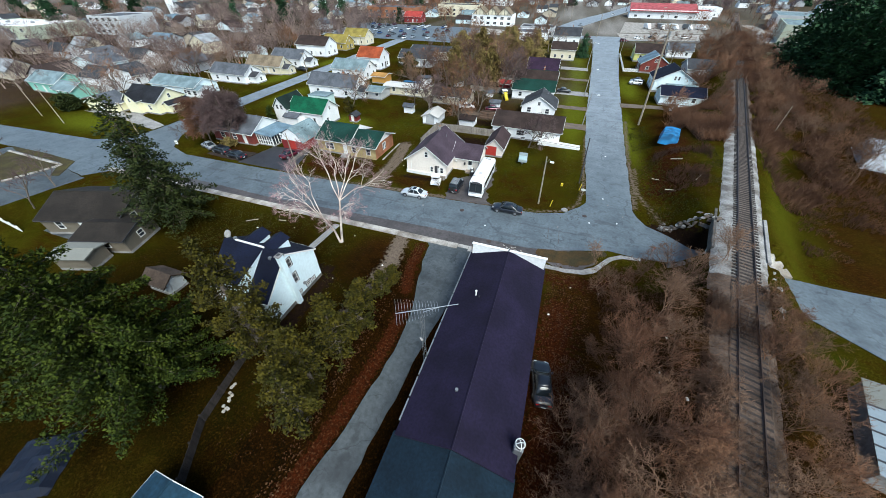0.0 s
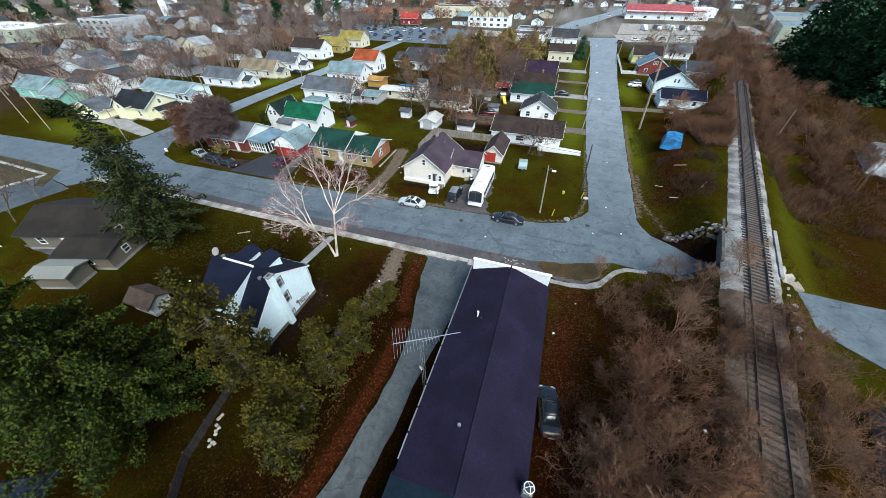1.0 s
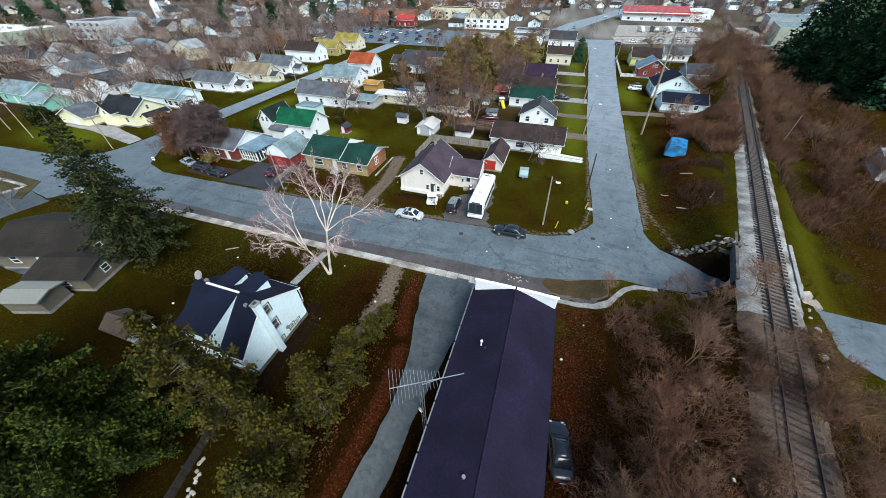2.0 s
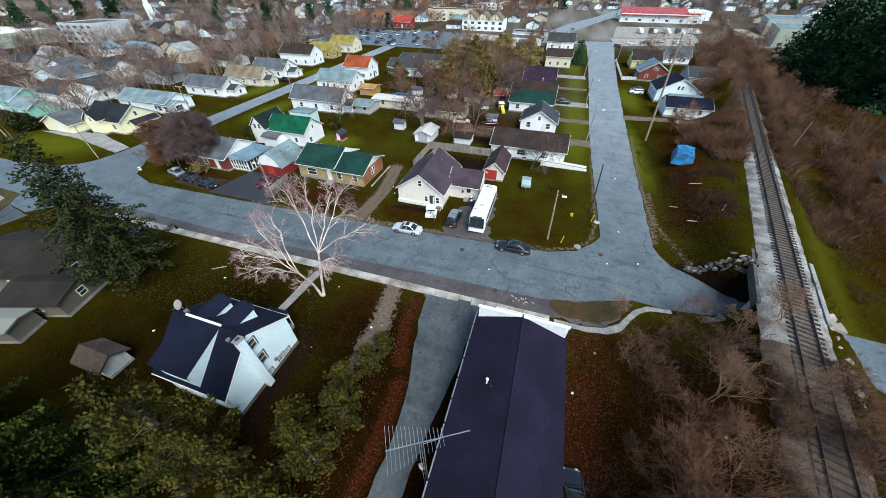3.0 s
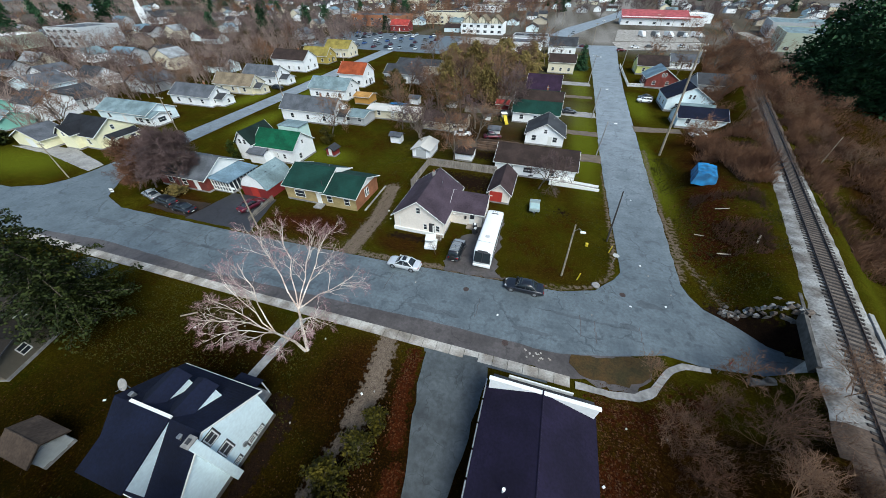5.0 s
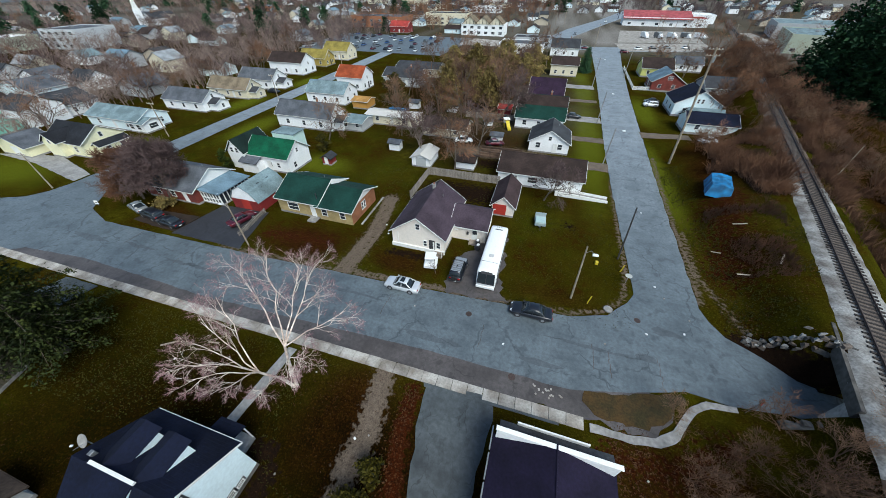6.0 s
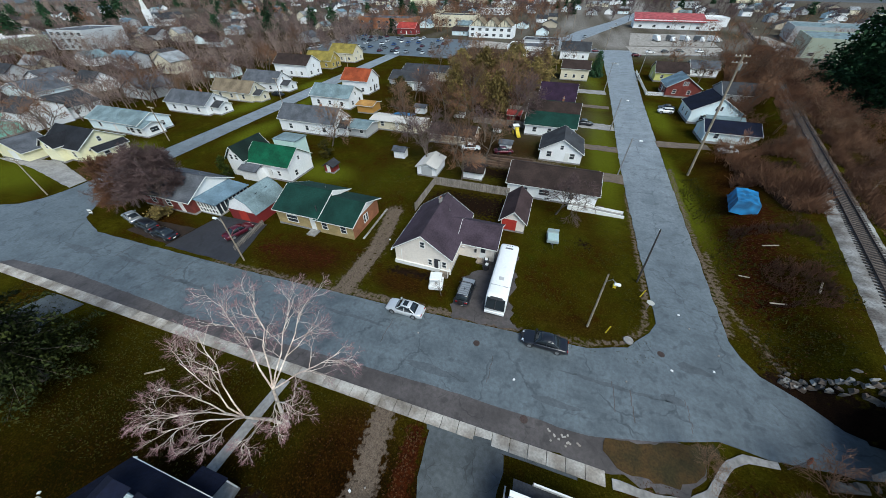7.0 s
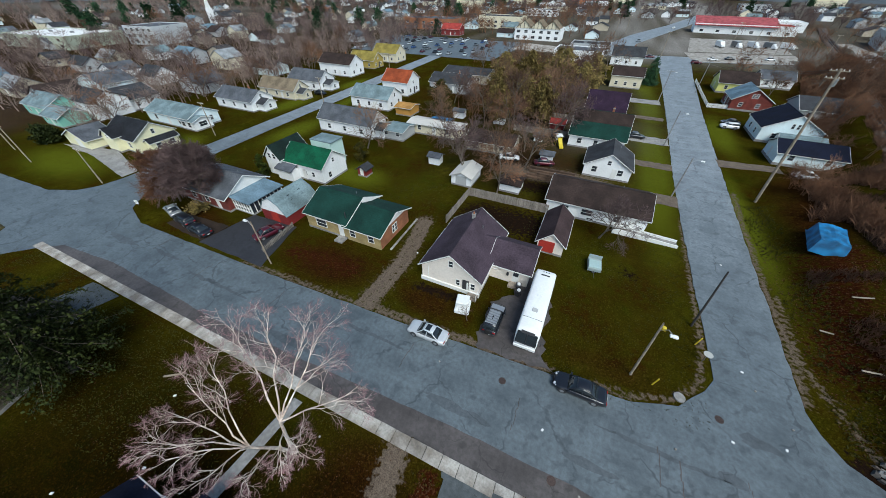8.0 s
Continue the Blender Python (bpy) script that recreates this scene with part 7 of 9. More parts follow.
def conifer(label, x, y, h, rad, seed, leaf, z=0.0, name="spruce_tree", whorls=26, droop=0.35, tuft=0.4, dens=5, group="", bare=0.06, step=0.45):
    """Whorls of drooping boughs hung with needle tufts."""
    rnd = random.Random(seed)
    tr, lf = Geo(), Geo()
    tr.tube([(0, 0, -0.2), (0.05, 0, h * 0.5), (0, 0.05, h)], [h * 0.02, h * 0.012, 0.02], 7)
    for i in range(whorls):
        f = bare + (0.985 - bare) * i / whorls
        zz = h * f
        R = rad * (1 - f) ** 0.75 * rnd.uniform(0.8, 1.15) + 0.15
        nb = max(4, int(9 * (1 - f) + 3))
        a0 = rnd.uniform(0, 6.28)
        for k in range(nb):
            a = a0 + 6.283 * k / nb + rnd.uniform(-0.25, 0.25)
            L = R * rnd.uniform(0.65, 1.15)
            e = Vector((math.cos(a), math.sin(a), 0))
            pts = [Vector((0, 0, zz)), Vector((0, 0, zz)) + e * L * 0.5 + Vector((0, 0, -droop * L * 0.25)), Vector((0, 0, zz)) + e * L + Vector((0, 0, -droop * L * 0.45))]
            tr.tube(pts, [0.03 + 0.008 * L, 0.02, 0.008], 3)
            m = max(2, int(L / step))
            side = Vector((-e.y, e.x, 0))
            for j in range(1, m + 1):
                u = j / m
                p = pts[0].lerp(pts[1], u * 2) if u < 0.5 else pts[1].lerp(pts[2], u * 2 - 1)
                wdt = (1 - u) * L * 0.32 + 0.12
                for sg in (-1, 0, 1):
                    clump(lf, rnd, p + side * sg * wdt * rnd.uniform(0.5, 1.1) - Vector((0, 0, abs(sg) * 0.12)), tuft, dens if sg else max(2, dens - 2), 0.5)
    t = thing(name, label, "tree", pose(x, y, z), group)
    part("trunk", tr, M["bark"], t)
    tagged(part("crown", lf, leaf, t), kind="stuff")
    return t


def leafy(label, x, y, h, rad, seed, leaf, z=0.0, name="cedar_tree", limbs=60, tuft=0.32, dens=26, top=0.3, base=0.06, group="", lobes=5):
    """An upright evergreen: limbs all round a stem, each with sprays; the outline is lobed and has gaps."""
    rnd = random.Random(seed)
    tr, lf = Geo(), Geo()
    tr.tube([(0, 0, -0.2), (rnd.uniform(-0.2, 0.2), rnd.uniform(-0.2, 0.2), h * 0.5), (0, 0, h * 0.95)], [h * 0.02, h * 0.013, 0.02], 6)
    ph = rnd.uniform(0, 6)
    for i in range(limbs):
        f = base + (1 - base) * (i + rnd.random()) / limbs
        a = rnd.uniform(0, 6.283)
        prof = math.sin(math.pi * min(1, (f * (1 - top) + top))) ** 0.7 if f > 0.25 else 0.75 + f
        L = rad * prof * (0.75 + 0.3 * math.sin(a * lobes + ph + f * 7)) * rnd.uniform(0.7, 1.1)
        e = Vector((math.cos(a), math.sin(a), rnd.uniform(-0.15, 0.35)))
        p0 = Vector((0, 0, h * f * 0.93))
        p1 = p0 + e * max(0.2, L)
        tr.tube([p0, p0.lerp(p1, 0.5) + Vector((0, 0, -0.1)), p1], [0.035, 0.02, 0.008], 3)
        m = max(2, int(L / 0.5))
        for j in range(m):
            u = 0.35 + 0.65 * (j + rnd.random()) / m
            clump(lf, rnd, p0.lerp(p1, u), tuft * (0.8 + 0.5 * u), int(dens * (0.5 + 0.6 * u)))
    t = thing(name, label, "tree", pose(x, y, z), group)
    part("trunk", tr, M["bark"], t)
    tagged(part("crown", lf, leaf, t), kind="stuff")
    return t


# birch before the white house: a short trunk that parts into spreading pale limbs
def birch(x, y, seed):
    """Two leaning stems that part into long pale limbs with forked, twiggy ends."""
    r_ = random.Random(seed)
    wood, fine = Geo(), Geo()

    def limb(p, q, r0, kids, sag=0.0):
        p, q = Vector(p), Vector(q)
        L = (q - p).length
        pts = [p]
        for k in range(1, 6):
            f = k / 5
            pts.append(p.lerp(q, f) + Vector((r_.gauss(0, 0.05 * L * 0.35), r_.gauss(0, 0.05 * L * 0.35), sag * 4 * f * (1 - f) + r_.gauss(0, 0.02 * L))) * (1 if k < 5 else 0))
        wood.tube(pts, [r0 * (1 - 0.8 * k / 5) + 0.008 for k in range(6)], 5)
        for k in range(kids):
            f = 0.32 + 0.66 * (k + r_.random() * 0.8) / kids
            i = min(4, int(f * 5))
            b = pts[i].lerp(pts[i + 1], f * 5 - i)
            d = (pts[i + 1] - pts[i]).normalized()
            ax = rot_about(d.orthogonal().normalized(), d, r_.uniform(0, 6.283))
            nd = rot_about(d, ax, r_.uniform(0.35, 0.8))
            grow(r_, wood, fine, b, nd, L * r_.uniform(0.24, 0.42) * (1.25 - 0.5 * f), 0.022 + 0.018 * (1 - f), 1, 4, 0.75, 0.03, (0, 4, 5, 9), 1, 0.2, 0.0075)

    a1, b1 = (-0.35, -1.5, 5.2), (1.35, 0.4, 7.0)
    wood.tube([(0, 0, -0.2), (-0.05, -0.5, 2.4), a1], [0.17, 0.13, 0.09], 7)
    wood.tube([(0.15, 0.1, -0.2), (0.75, 0.1, 3.0), b1], [0.19, 0.14, 0.1], 7)
    for q in ((2.6, 5.3, 12.3), (-1.2, 4.4, 13.0), (-2.6, 2.6, 13.0), (5.9, 3.4, 9.8), (1.4, 5.0, 12.0)):
        limb(b1, q, 0.062, 6, 0.2)
    for q in ((4.4, -0.6, 7.6), (3.4, -1.6, 6.6)):
        limb((0.95, 0.2, 5.0), q, 0.05, 6, 0.7)
    for q in ((-2.4, -4.1, 9.9), (-3.9, -2.5, 9.7), (-4.3, -0.9, 9.8), (-3.9, 0.8, 10.9), (0.4, -4.5, 8.4), (-3.0, -4.4, 7.8)):
        limb(a1, q, 0.055, 4, 0.35)
    limb((-0.1, -0.8, 3.2), (1.9, -3.6, 6.2), 0.05, 5, 0.4)
    bt = thing("birch_tree", "leafless pale birch with spreading limbs and pinkish twig tips", "tree", pose(x, y, 0))
    part("trunk", wood, M["birch"], bt)
    tagged(part("branchwork", fine, M["twig_pink"], bt), kind="stuff")


birch(-24.6, 27.6, 8)
# spruce and pines
conifer("tall dark spruce beside the brown house", -50.2, 23.5, 19.0, 6.4, 3, M["spruce"], whorls=21, droop=0.5, tuft=0.4, dens=7, bare=0.14)
conifer("large green pine in the back yard", -28.5, 4.0, 18.0, 7.6, 5, M["pine"], name="pine_tree", whorls=20, droop=0.0, tuft=0.3, dens=20, bare=0.16)
conifer("green pine in the back yard", -41.0, 2.5, 15.0, 7.0, 6, M["pine"], name="pine_tree", whorls=15, droop=0.0, tuft=0.32, dens=14, bare=0.2)
leafy("tall yellow-green cedar beside the white house", -20.8, 9.8, 16.5, 2.9, 21, M["cedar"], limbs=190, dens=27, tuft=0.26, top=0.22)
for k, (x, y, h, r) in enumerate(((-14.1, 23.4, 2.6, 1.2), (-14.4, 21.0, 3.8, 1.5), (-15.4, 18.4, 5.0, 1.7), (-14.2, 16.0, 6.0, 1.9), (-16.0, 13.6, 7.6, 2.2), (-14.4, 12.4, 8.6, 2.3), (-15.2, 9.0, 9.6, 2.4), (-14.0, 6.2, 10.0, 2.3))):
    leafy("dark yellow-green cedar in the hedge row beside the drive", x, y, h, r, 40 + k, M["cedar"], limbs=int(12 * h), tuft=0.27, dens=24, group="cedar hedge row")
# trees in the block
bare_tree("leafless purple-brown maple before the red house", -67.6, 49.6, 11.0, 31, M["bark"], M["twig_purple"], 4, (18, 11, 10, 8), 0.9, 0.10, 0.2, rmin=0.028)
bare_tree("rusty-brown maple with curled old leaves before the red house", -72.6, 48.4, 8.2, 36, M["bark"], M["twig_rust"], 4, (18, 11, 10, 8), 0.9, 0.10, 0.18, rmin=0.034)
leafy("rusty brown shrub before the red house", -66.0, 47.6, 2.0, 1.8, 35, M["olive"], limbs=30)
bare_tree("leafless shrub tree at the street corner", -79, 47.6, 4.0, 32, M["bark"], M["twig_purple"], 4, (6, 5, 4, 3), 0.9, 0.04, 0.08)
bare_tree("small leafless tree on the lawn by the bungalow", -3.7, 69.3, 8.0, 33, M["bark"], M["twig_purple"], 4, (9, 6, 6, 5), 0.85, 0.1, 0.16, rmin=0.022)
bare_tree("leafless shrub beside the golf cart", -16.3, 46.2, 2.2, 34, M["bark"], M["twig_grey"], 3, (6, 4, 3), 0.9, 0.05, 0.05)
leafy("olive conifer between the houses", -53.2, 76.0, 4.2, 2.0, 60, M["cedar"], limbs=40)
leafy("dark cypress beside the green-roofed house", -66.5, 62, 4.6, 1.4, 61, M["pine"], limbs=35)
leafy("round olive conifer beside the orange-roofed house", -53, 116, 8.5, 4.2, 62, M["cedar"], limbs=80, tuft=0.5)
conifer("dark spruce at the side street", 5.6, 178, 9.5, 3.2, 63, M["darkfir"], whorls=18, tuft=0.5, dens=4)
protos = []
for k in range(5):
    mat_ = ("twig_grey", "twig_brown", "twig_grey", "twig_purple", "twig_brown")[k]
    t = bare_tree("leafless brown tree among the houses", -30 + k * 3, 120 + k * 14, 11, 100 + k, M["bark"], M[mat_], 4, (8, 6, 5, 4), 0.85, 0.08, 0.2, group="bare trees of the block", rmin=0.034)
    protos.append(t)
olives = []
for k in range(2):
    olives.append(leafy("tall olive-brown evergreen among the houses", -26 + k * 12, 150 + 12 * k, 12, 5, 120 + k, M["olive"], limbs=90, tuft=0.65, dens=14, group="evergreens of the block"))
rnd = random.Random(9)


def sprinkle(proto_list, places, lo, hi):
    for x, y in places:
        p = rnd.choice(proto_list)
        s = rnd.uniform(lo, hi)
        c = copy_thing(p, pose(x, y, max(0.0, height(x, y)) - 0.05, 0, 0, rnd.uniform(0, 360)))
        c.scale = (s, s, s * rnd.uniform(0.9, 1.15))


sprinkle(protos, [(-30, 78), (-26, 83), (-20, 88), (-34, 86), (-22, 96), (-28, 104), (-18, 108), (-36, 108), (-30, 116), (-20, 122), (-42, 120), (-26, 130), (-34, 140), (-22, 146), (-44, 140), (-30, 158), (-40, 168), (-20, 170), (-48, 176), (-28, 184), (-22, 75), (-126, 66), (-122, 98), (-124, 112), (-56, 82), (-40, 90), (-46, 104), (-16, 126), (-20, 136), (-14, 160), (-52, 124), (-58, 168), (-38, 176), (-10, 186), (-30, 198), (-16, 204), (40, 170), (46, 142), (54, 176), (36, 196)], 0.75, 1.25)
leafy("dark green hedge bush beside the western street", -128, 52, 4.0, 4.0, 65, M["spruce"], limbs=60, tuft=0.5)
sprinkle(olives, [(-30, 126), (-36, 150), (-24, 160), (-40, 132), (-16, 150), (-24, 118), (-32, 138), (-22, 140), (-28, 168), (-44, 152), (-34, 112)], 0.8, 1.1)

# brush along the railway and beside the long building
bushes = []
for k in range(5):
    h = (3.0, 3.6, 4.2, 2.6, 3.4)[k]
    bushes.append(bare_tree("leafless brown bush in the thicket beside the railway", 9 + k * 2.6, 12 + k * 4, h, 200 + k, M[("twig_grey", "twig_brown")[k % 2]], M[("twig_grey", "twig_brown", "twig_grey", "twig_grey", "twig_brown")[k]], 4, (6, 5, 4, 3), 0.7, 0.09, 0.032, stems=3, name="bare_bush", group="railway thicket", gnarl=0.26, rmin=0.0095))
places = []
for _ in range(4000):
    x, y = rnd.uniform(4.5, 27), rnd.uniform(-6, 38)
    d = rail_side(x, y)
    if d > -1.4 or y > 36.0 or (x < 9.5 and 24 < y) or (x < 7.0 and y > 4):
        continue
    if any((x - a) ** 2 + (y - b) ** 2 < (1.9 if y < 13 else 5.0 if y < 18 else 17.0) for a, b in places):
        continue
    places.append((x, y))
    if len(places) >= 96:
        break
sprinkle(bushes, places, 0.7, 1.35)
places = []
for _ in range(5000):
    s, d = rnd.uniform(-48, -5), rnd.uniform(1.3, 8)
    p = rail_point(s, d)
    if any((p.x - a) ** 2 + (p.y - b) ** 2 < 2.6 for a, b in places) or (p.x > 27 and p.y > 17):
        continue
    places.append((p.x, p.y))
    if len(places) >= 48:
        break
sprinkle(bushes, places, 0.6, 1.1)
places = []
for _ in range(9000):
    s, d = rnd.uniform(16, 190), rnd.choice((-1, 1)) * rnd.uniform(4.5, 22)
    p = rail_point(s, d)
    if d < 0 and (p.x < 20 + max(0, (p.y - 95)) * 0.35 or d < -15):
        continue
    if 19 < p.x < 30 and 70 < p.y < 84 or p.y < 92 and d < 0 or d > 0 and (d < 8 and s < 60 or s < 34):
        continue
    if any((p.x - a) ** 2 + (p.y - b) ** 2 < 14 for a, b in places):
        continue
    places.append((p.x, p.y))
    if len(places) >= 56:
        break
sprinkle(bushes, places, 1.2, 2.1)
places = []
for _ in range(3000):
    s, d = rnd.uniform(48, 210), rnd.choice((-1, 1)) * rnd.uniform(3.4, 6.5)
    p = rail_point(s, d)
    if any((p.x - a) ** 2 + (p.y - b) ** 2 < 16 for a, b in places):
        continue
    places.append((p.x, p.y))
    if len(places) >= 34:
        break
sprinkle(bushes, places, 1.1, 1.8)
# saplings with pale crowns at the street end of the thicket
for k, (x, y, h) in enumerate(((14.5, 33.2, 3.6), (17.5, 31, 5.0), (11.5, 29, 3.6), (20, 34.5, 4.0), (15, 26, 6), (9.0, 13.5, 5.5), (12, 8, 6.0), (7.5, 8.0, 5.0), (18.5, 37, 4.2))):
    bare_tree("leafless grey sapling in the thicket", x, y, h, 300 + k, M["twig_grey"], M["twig_grey"], 4, (7, 5, 4, 3), 0.8, 0.08, 0.055, stems=2, z=height(x, y), group="railway saplings")
for k, (x, y, h) in enumerate(((10.5, 16.5, 6.5), (12.6, 18.5, 6.5), (11.0, 12.0, 6.5), (9.5, 5.0, 6.5), (8.0, 11.0, 6.0), (12.5, 23.0, 5.6))):
    bare_tree("tall leafless brown sapling in the thicket", x, y, h, 330 + k, M["twig_grey"], M["twig_rust"], 4, (8, 6, 5, 4), 0.6, 0.14, 0.05, stems=3, z=height(x, y), group="railway saplings")
# dark firs beyond the railway
firs = [conifer("tall dark fir beyond the railway", 92, 160, 22, 9, 70 + k, M["darkfir"], whorls=15, droop=0.3, tuft=1.2, dens=3, step=0.7, name="fir_tree", group="dark firs") for k in range(1)]
sprinkle(firs, [(86, 152), (98, 148), (106, 162), (85, 166), (112, 150), (98, 178), (118, 172), (96, 138), (110, 134), (124, 140), (130, 160), (90, 186), (104, 196)], 1.05, 1.4)


def brush(label, spots, n, lo, hi, material, seed, r=0.02):
    """Low leafless scrub, too fine to count: forked thin stems over a stretch of ground."""
    r_ = random.Random(seed)
    g = Geo()
    k = 0
    while k < n:
        x, y = spots(r_)
        dens = noise.noise((x * 0.16, y * 0.16, seed * 1.7))
        if dens < -0.12 * r_.random() - 0.02:
            k += 0.25
            continue
        k += 1
        h = r_.uniform(lo, hi) * (0.7 + 0.8 * max(0, dens))
        p = Vector((x, y, height(x, y) - 0.05))
        for _ in range(r_.choice((2, 3))):
            d = Vector((r_.gauss(0, 0.42), r_.gauss(0, 0.42), 1)).normalized()
            q = p + d * h * 0.55
            g.spike(p, q + d * h * 0.25, r * 1.3)
            for _ in range(2):
                e = (d + Vector((r_.gauss(0, 0.5), r_.gauss(0, 0.5), r_.gauss(0, 0.3)))).normalized()
                g.spike(p.lerp(q, r_.uniform(0.4, 1)), q + e * h * r_.uniform(0.3, 0.6), r)
    return single("brush_thicket", g, material, label, "brush", kind="stuff")


def strip(s0, s1, d0, d1, keep=None):
    def spot(r_):
        while True:
            p = rail_point(r_.uniform(s0, s1), r_.uniform(d0, d1))
            if keep is None or keep(p.x, p.y):
                return p.x, p.y
    return spot


def bank(x, y):
    """West bank clear of the yards, the covered trailer and the side street."""
    return x > 20.5 + max(0, y - 95) * 0.3 and not (20 < x < 28.5 and 71 < y < 84) and not (26 < x < 44 and 104 < y < 140)


brush("brown leafless scrub east of the railway", strip(24, 215, 2.9, 17), 7200, 1.0, 3.2, M["twig_brown"], 1, 0.034)
brush("thin brown scrub in the field east of the railway", strip(24, 160, 15, 30), 2200, 0.6, 1.8, M["twig_brown"], 8, 0.026)
brush("brown leafless scrub on the bank west of the railway", strip(38, 215, -13, -2.7, bank), 7200, 1.2, 3.8, M["twig_brown"], 2, 0.034)
brush("low rusty scrub on the bank beside the side street", strip(17, 60, -13, -4.5, bank), 2600, 0.4, 1.3, M["twig_rust"], 3, 0.022)
brush("tangled brown undergrowth between the long building and the railway", strip(-42, -3, -15, -1.9, lambda x, y: x > 5.5 and y < 35 and not (x < 10 and y > 23)), 3000, 0.3, 1.2, M["twig_rust"], 4, 0.010)
brush("low rusty scrub in the field east of the bridge", strip(5, 42, 9, 24, lambda x, y: y > 46), 1500, 0.3, 1.1, M["twig_rust"], 11, 0.018)
brush("brown weeds grown over the old track", strip(-50, -5, -3.2, 2.6), 6500, 0.4, 1.6, M["twig_grey"], 6, 0.011)
brush("tangled brown undergrowth east of the railway", strip(-45, -5, 1.6, 9, lambda x, y: x < 30), 1500, 0.5, 1.6, M["twig_grey"], 5, 0.012)
brush("brown scrub crowding the shoulders of the railway", strip(48, 215, -3.6, -1.9), 1500, 0.5, 2.2, M["twig_brown"], 7, 0.03)
brush("brown scrub crowding the shoulders of the railway", strip(34, 215, 1.7, 3.4), 1500, 0.5, 2.2, M["twig_brown"], 9, 0.03)
brush("tall brown scrub closing over the far track", strip(92, 230, -3.0, 3.0), 1700, 1.4, 3.4, M["twig_brown"], 10, 0.036)
for k, (x, y, h) in enumerate(((-81.8, 23.8, 6.5), (-108, 28.2, 5.5), (-101.5, 23, 6.0), (-76.5, 18.2, 7.5))):
    bare_tree("leafless dark tree beside the forecourt", x, y, h, 500 + k, M["bark"], M["twig_purple"], 3, (7, 5, 4), 0.85, 0.08, 0.13, group="forecourt trees", rmin=0.03)


def scatter(name, label, category, area, n, lo, hi, material, seed, leaf):
    """Grass tufts or fallen leaves, too many to count, over a stretch of ground."""
    r_ = random.Random(seed)
    g = Geo()
    for _ in range(n):
        x, y = r_.uniform(area[0], area[1]), r_.uniform(area[2], area[3])
        if noise.noise((x * 0.22, y * 0.22, seed * 3.1)) < r_.uniform(-0.35, 0.25) or any(a < x < b and c < y < d for a, b, c, d in KEEP_CLEAR):
            continue
        if not leaf and zones(x, y)[0] > r_.uniform(0.25, 0.6):
            continue
        p = Vector((x, y, height(x, y) - 0.02))
        s = r_.uniform(lo, hi)
        if leaf:
            a = r_.uniform(0, 6.28)
            e, f = Vector((math.cos(a), math.sin(a), r_.uniform(-0.2, 0.3))) * s, Vector((-math.sin(a), math.cos(a), r_.uniform(-0.2, 0.3))) * s * 0.6
            p.z += 0.04
            g.add([p - e, p - f, p + e, p + f], [(0, 1, 2, 3)])
        else:
            for _ in range(2):
                g.spike(p, p + Vector((r_.gauss(0, 0.6), r_.gauss(0, 0.6), 1)) * s, s * 0.32)
    return single(name, g, material, label, category, kind="stuff")


KEEP_CLEAR = ((-31, -22.5, 12.5, 21), (-12.8, 4, -9, 32), (-28.7, -26.8, 21, 31.5), (-25, -6.5, 42.5, 61), (-47, -27, 44, 62), (-58.5, -44.5, 42, 62), (-70, -58, 42, 58), (-68, -50, 11, 27), (-31, -27.3, 42, 62), (7.6, 17.8, 44, 110))
grassy = leaf_mat("grass_blades", (0.036, 0.034, 0.003), (0.022, 0.023, 0.002), (0.046, 0.039, 0.006))
leaves = leaf_mat("fallen_leaves", (0.050, 0.020, 0.007), (0.030, 0.011, 0.004), (0.075, 0.038, 0.017))
scatter("grass_tufts", "olive grass tufts on the lawn before the street", "grass", (-78, -13, 20, 31), 14000, 0.06, 0.16, grassy, 1, False)
scatter("grass_tufts", "olive grass tufts on the corner lawn", "grass", (-45, 8, 43.6, 74), 14000, 0.06, 0.16, grassy, 2, False)
scatter("grass_tufts", "olive grass tufts on the bank beside the side street", "grass", (17, 30, 47, 90), 9000, 0.08, 0.22, grassy, 3, False)
scatter("fallen_leaves", "fallen brown leaves on the lawn before the street", "leaves", (-60, -13, 2, 31), 4500, 0.035, 0.075, leaves, 4, True)
scatter("fallen_leaves", "fallen brown leaves between the drive and the cedars", "leaves", (-14.2, -10.8, -2, 30.6), 2000, 0.05, 0.12, leaves, 5, True)
scatter("fallen_leaves", "fallen brown leaves on the bank", "leaves", (17, 30, 46, 80), 2200, 0.05, 0.12, leaves, 6, True)
scatter("fallen_leaves", "fallen brown leaves beside the long building", "leaves", (4, 9, 0, 34), 2600, 0.05, 0.12, leaves, 7, True)


# ---- the town beyond ----
rnd = random.Random(21)
FARW = [("white", WHITE), ("grey", GREYS), ("tan", TAN), ("pale blue", BLUEW), ("cream", CREAM), ("grey", GREYS), ("white", WHITE)]
FARR = [("charcoal", R_DARK), ("grey", R_GREY), ("blue-grey", R_STEEL), ("brown", R_BROWN), ("charcoal", R_DARK), ("pale teal", R_TEAL), ("silver grey", shingles("silver_roof", (0.33, 0.35, 0.37)))]
taken = []


def free(x, y, r):
    return all((x - a) ** 2 + (y - b) ** 2 > (r + c) ** 2 for a, b, c in taken)


fp = []
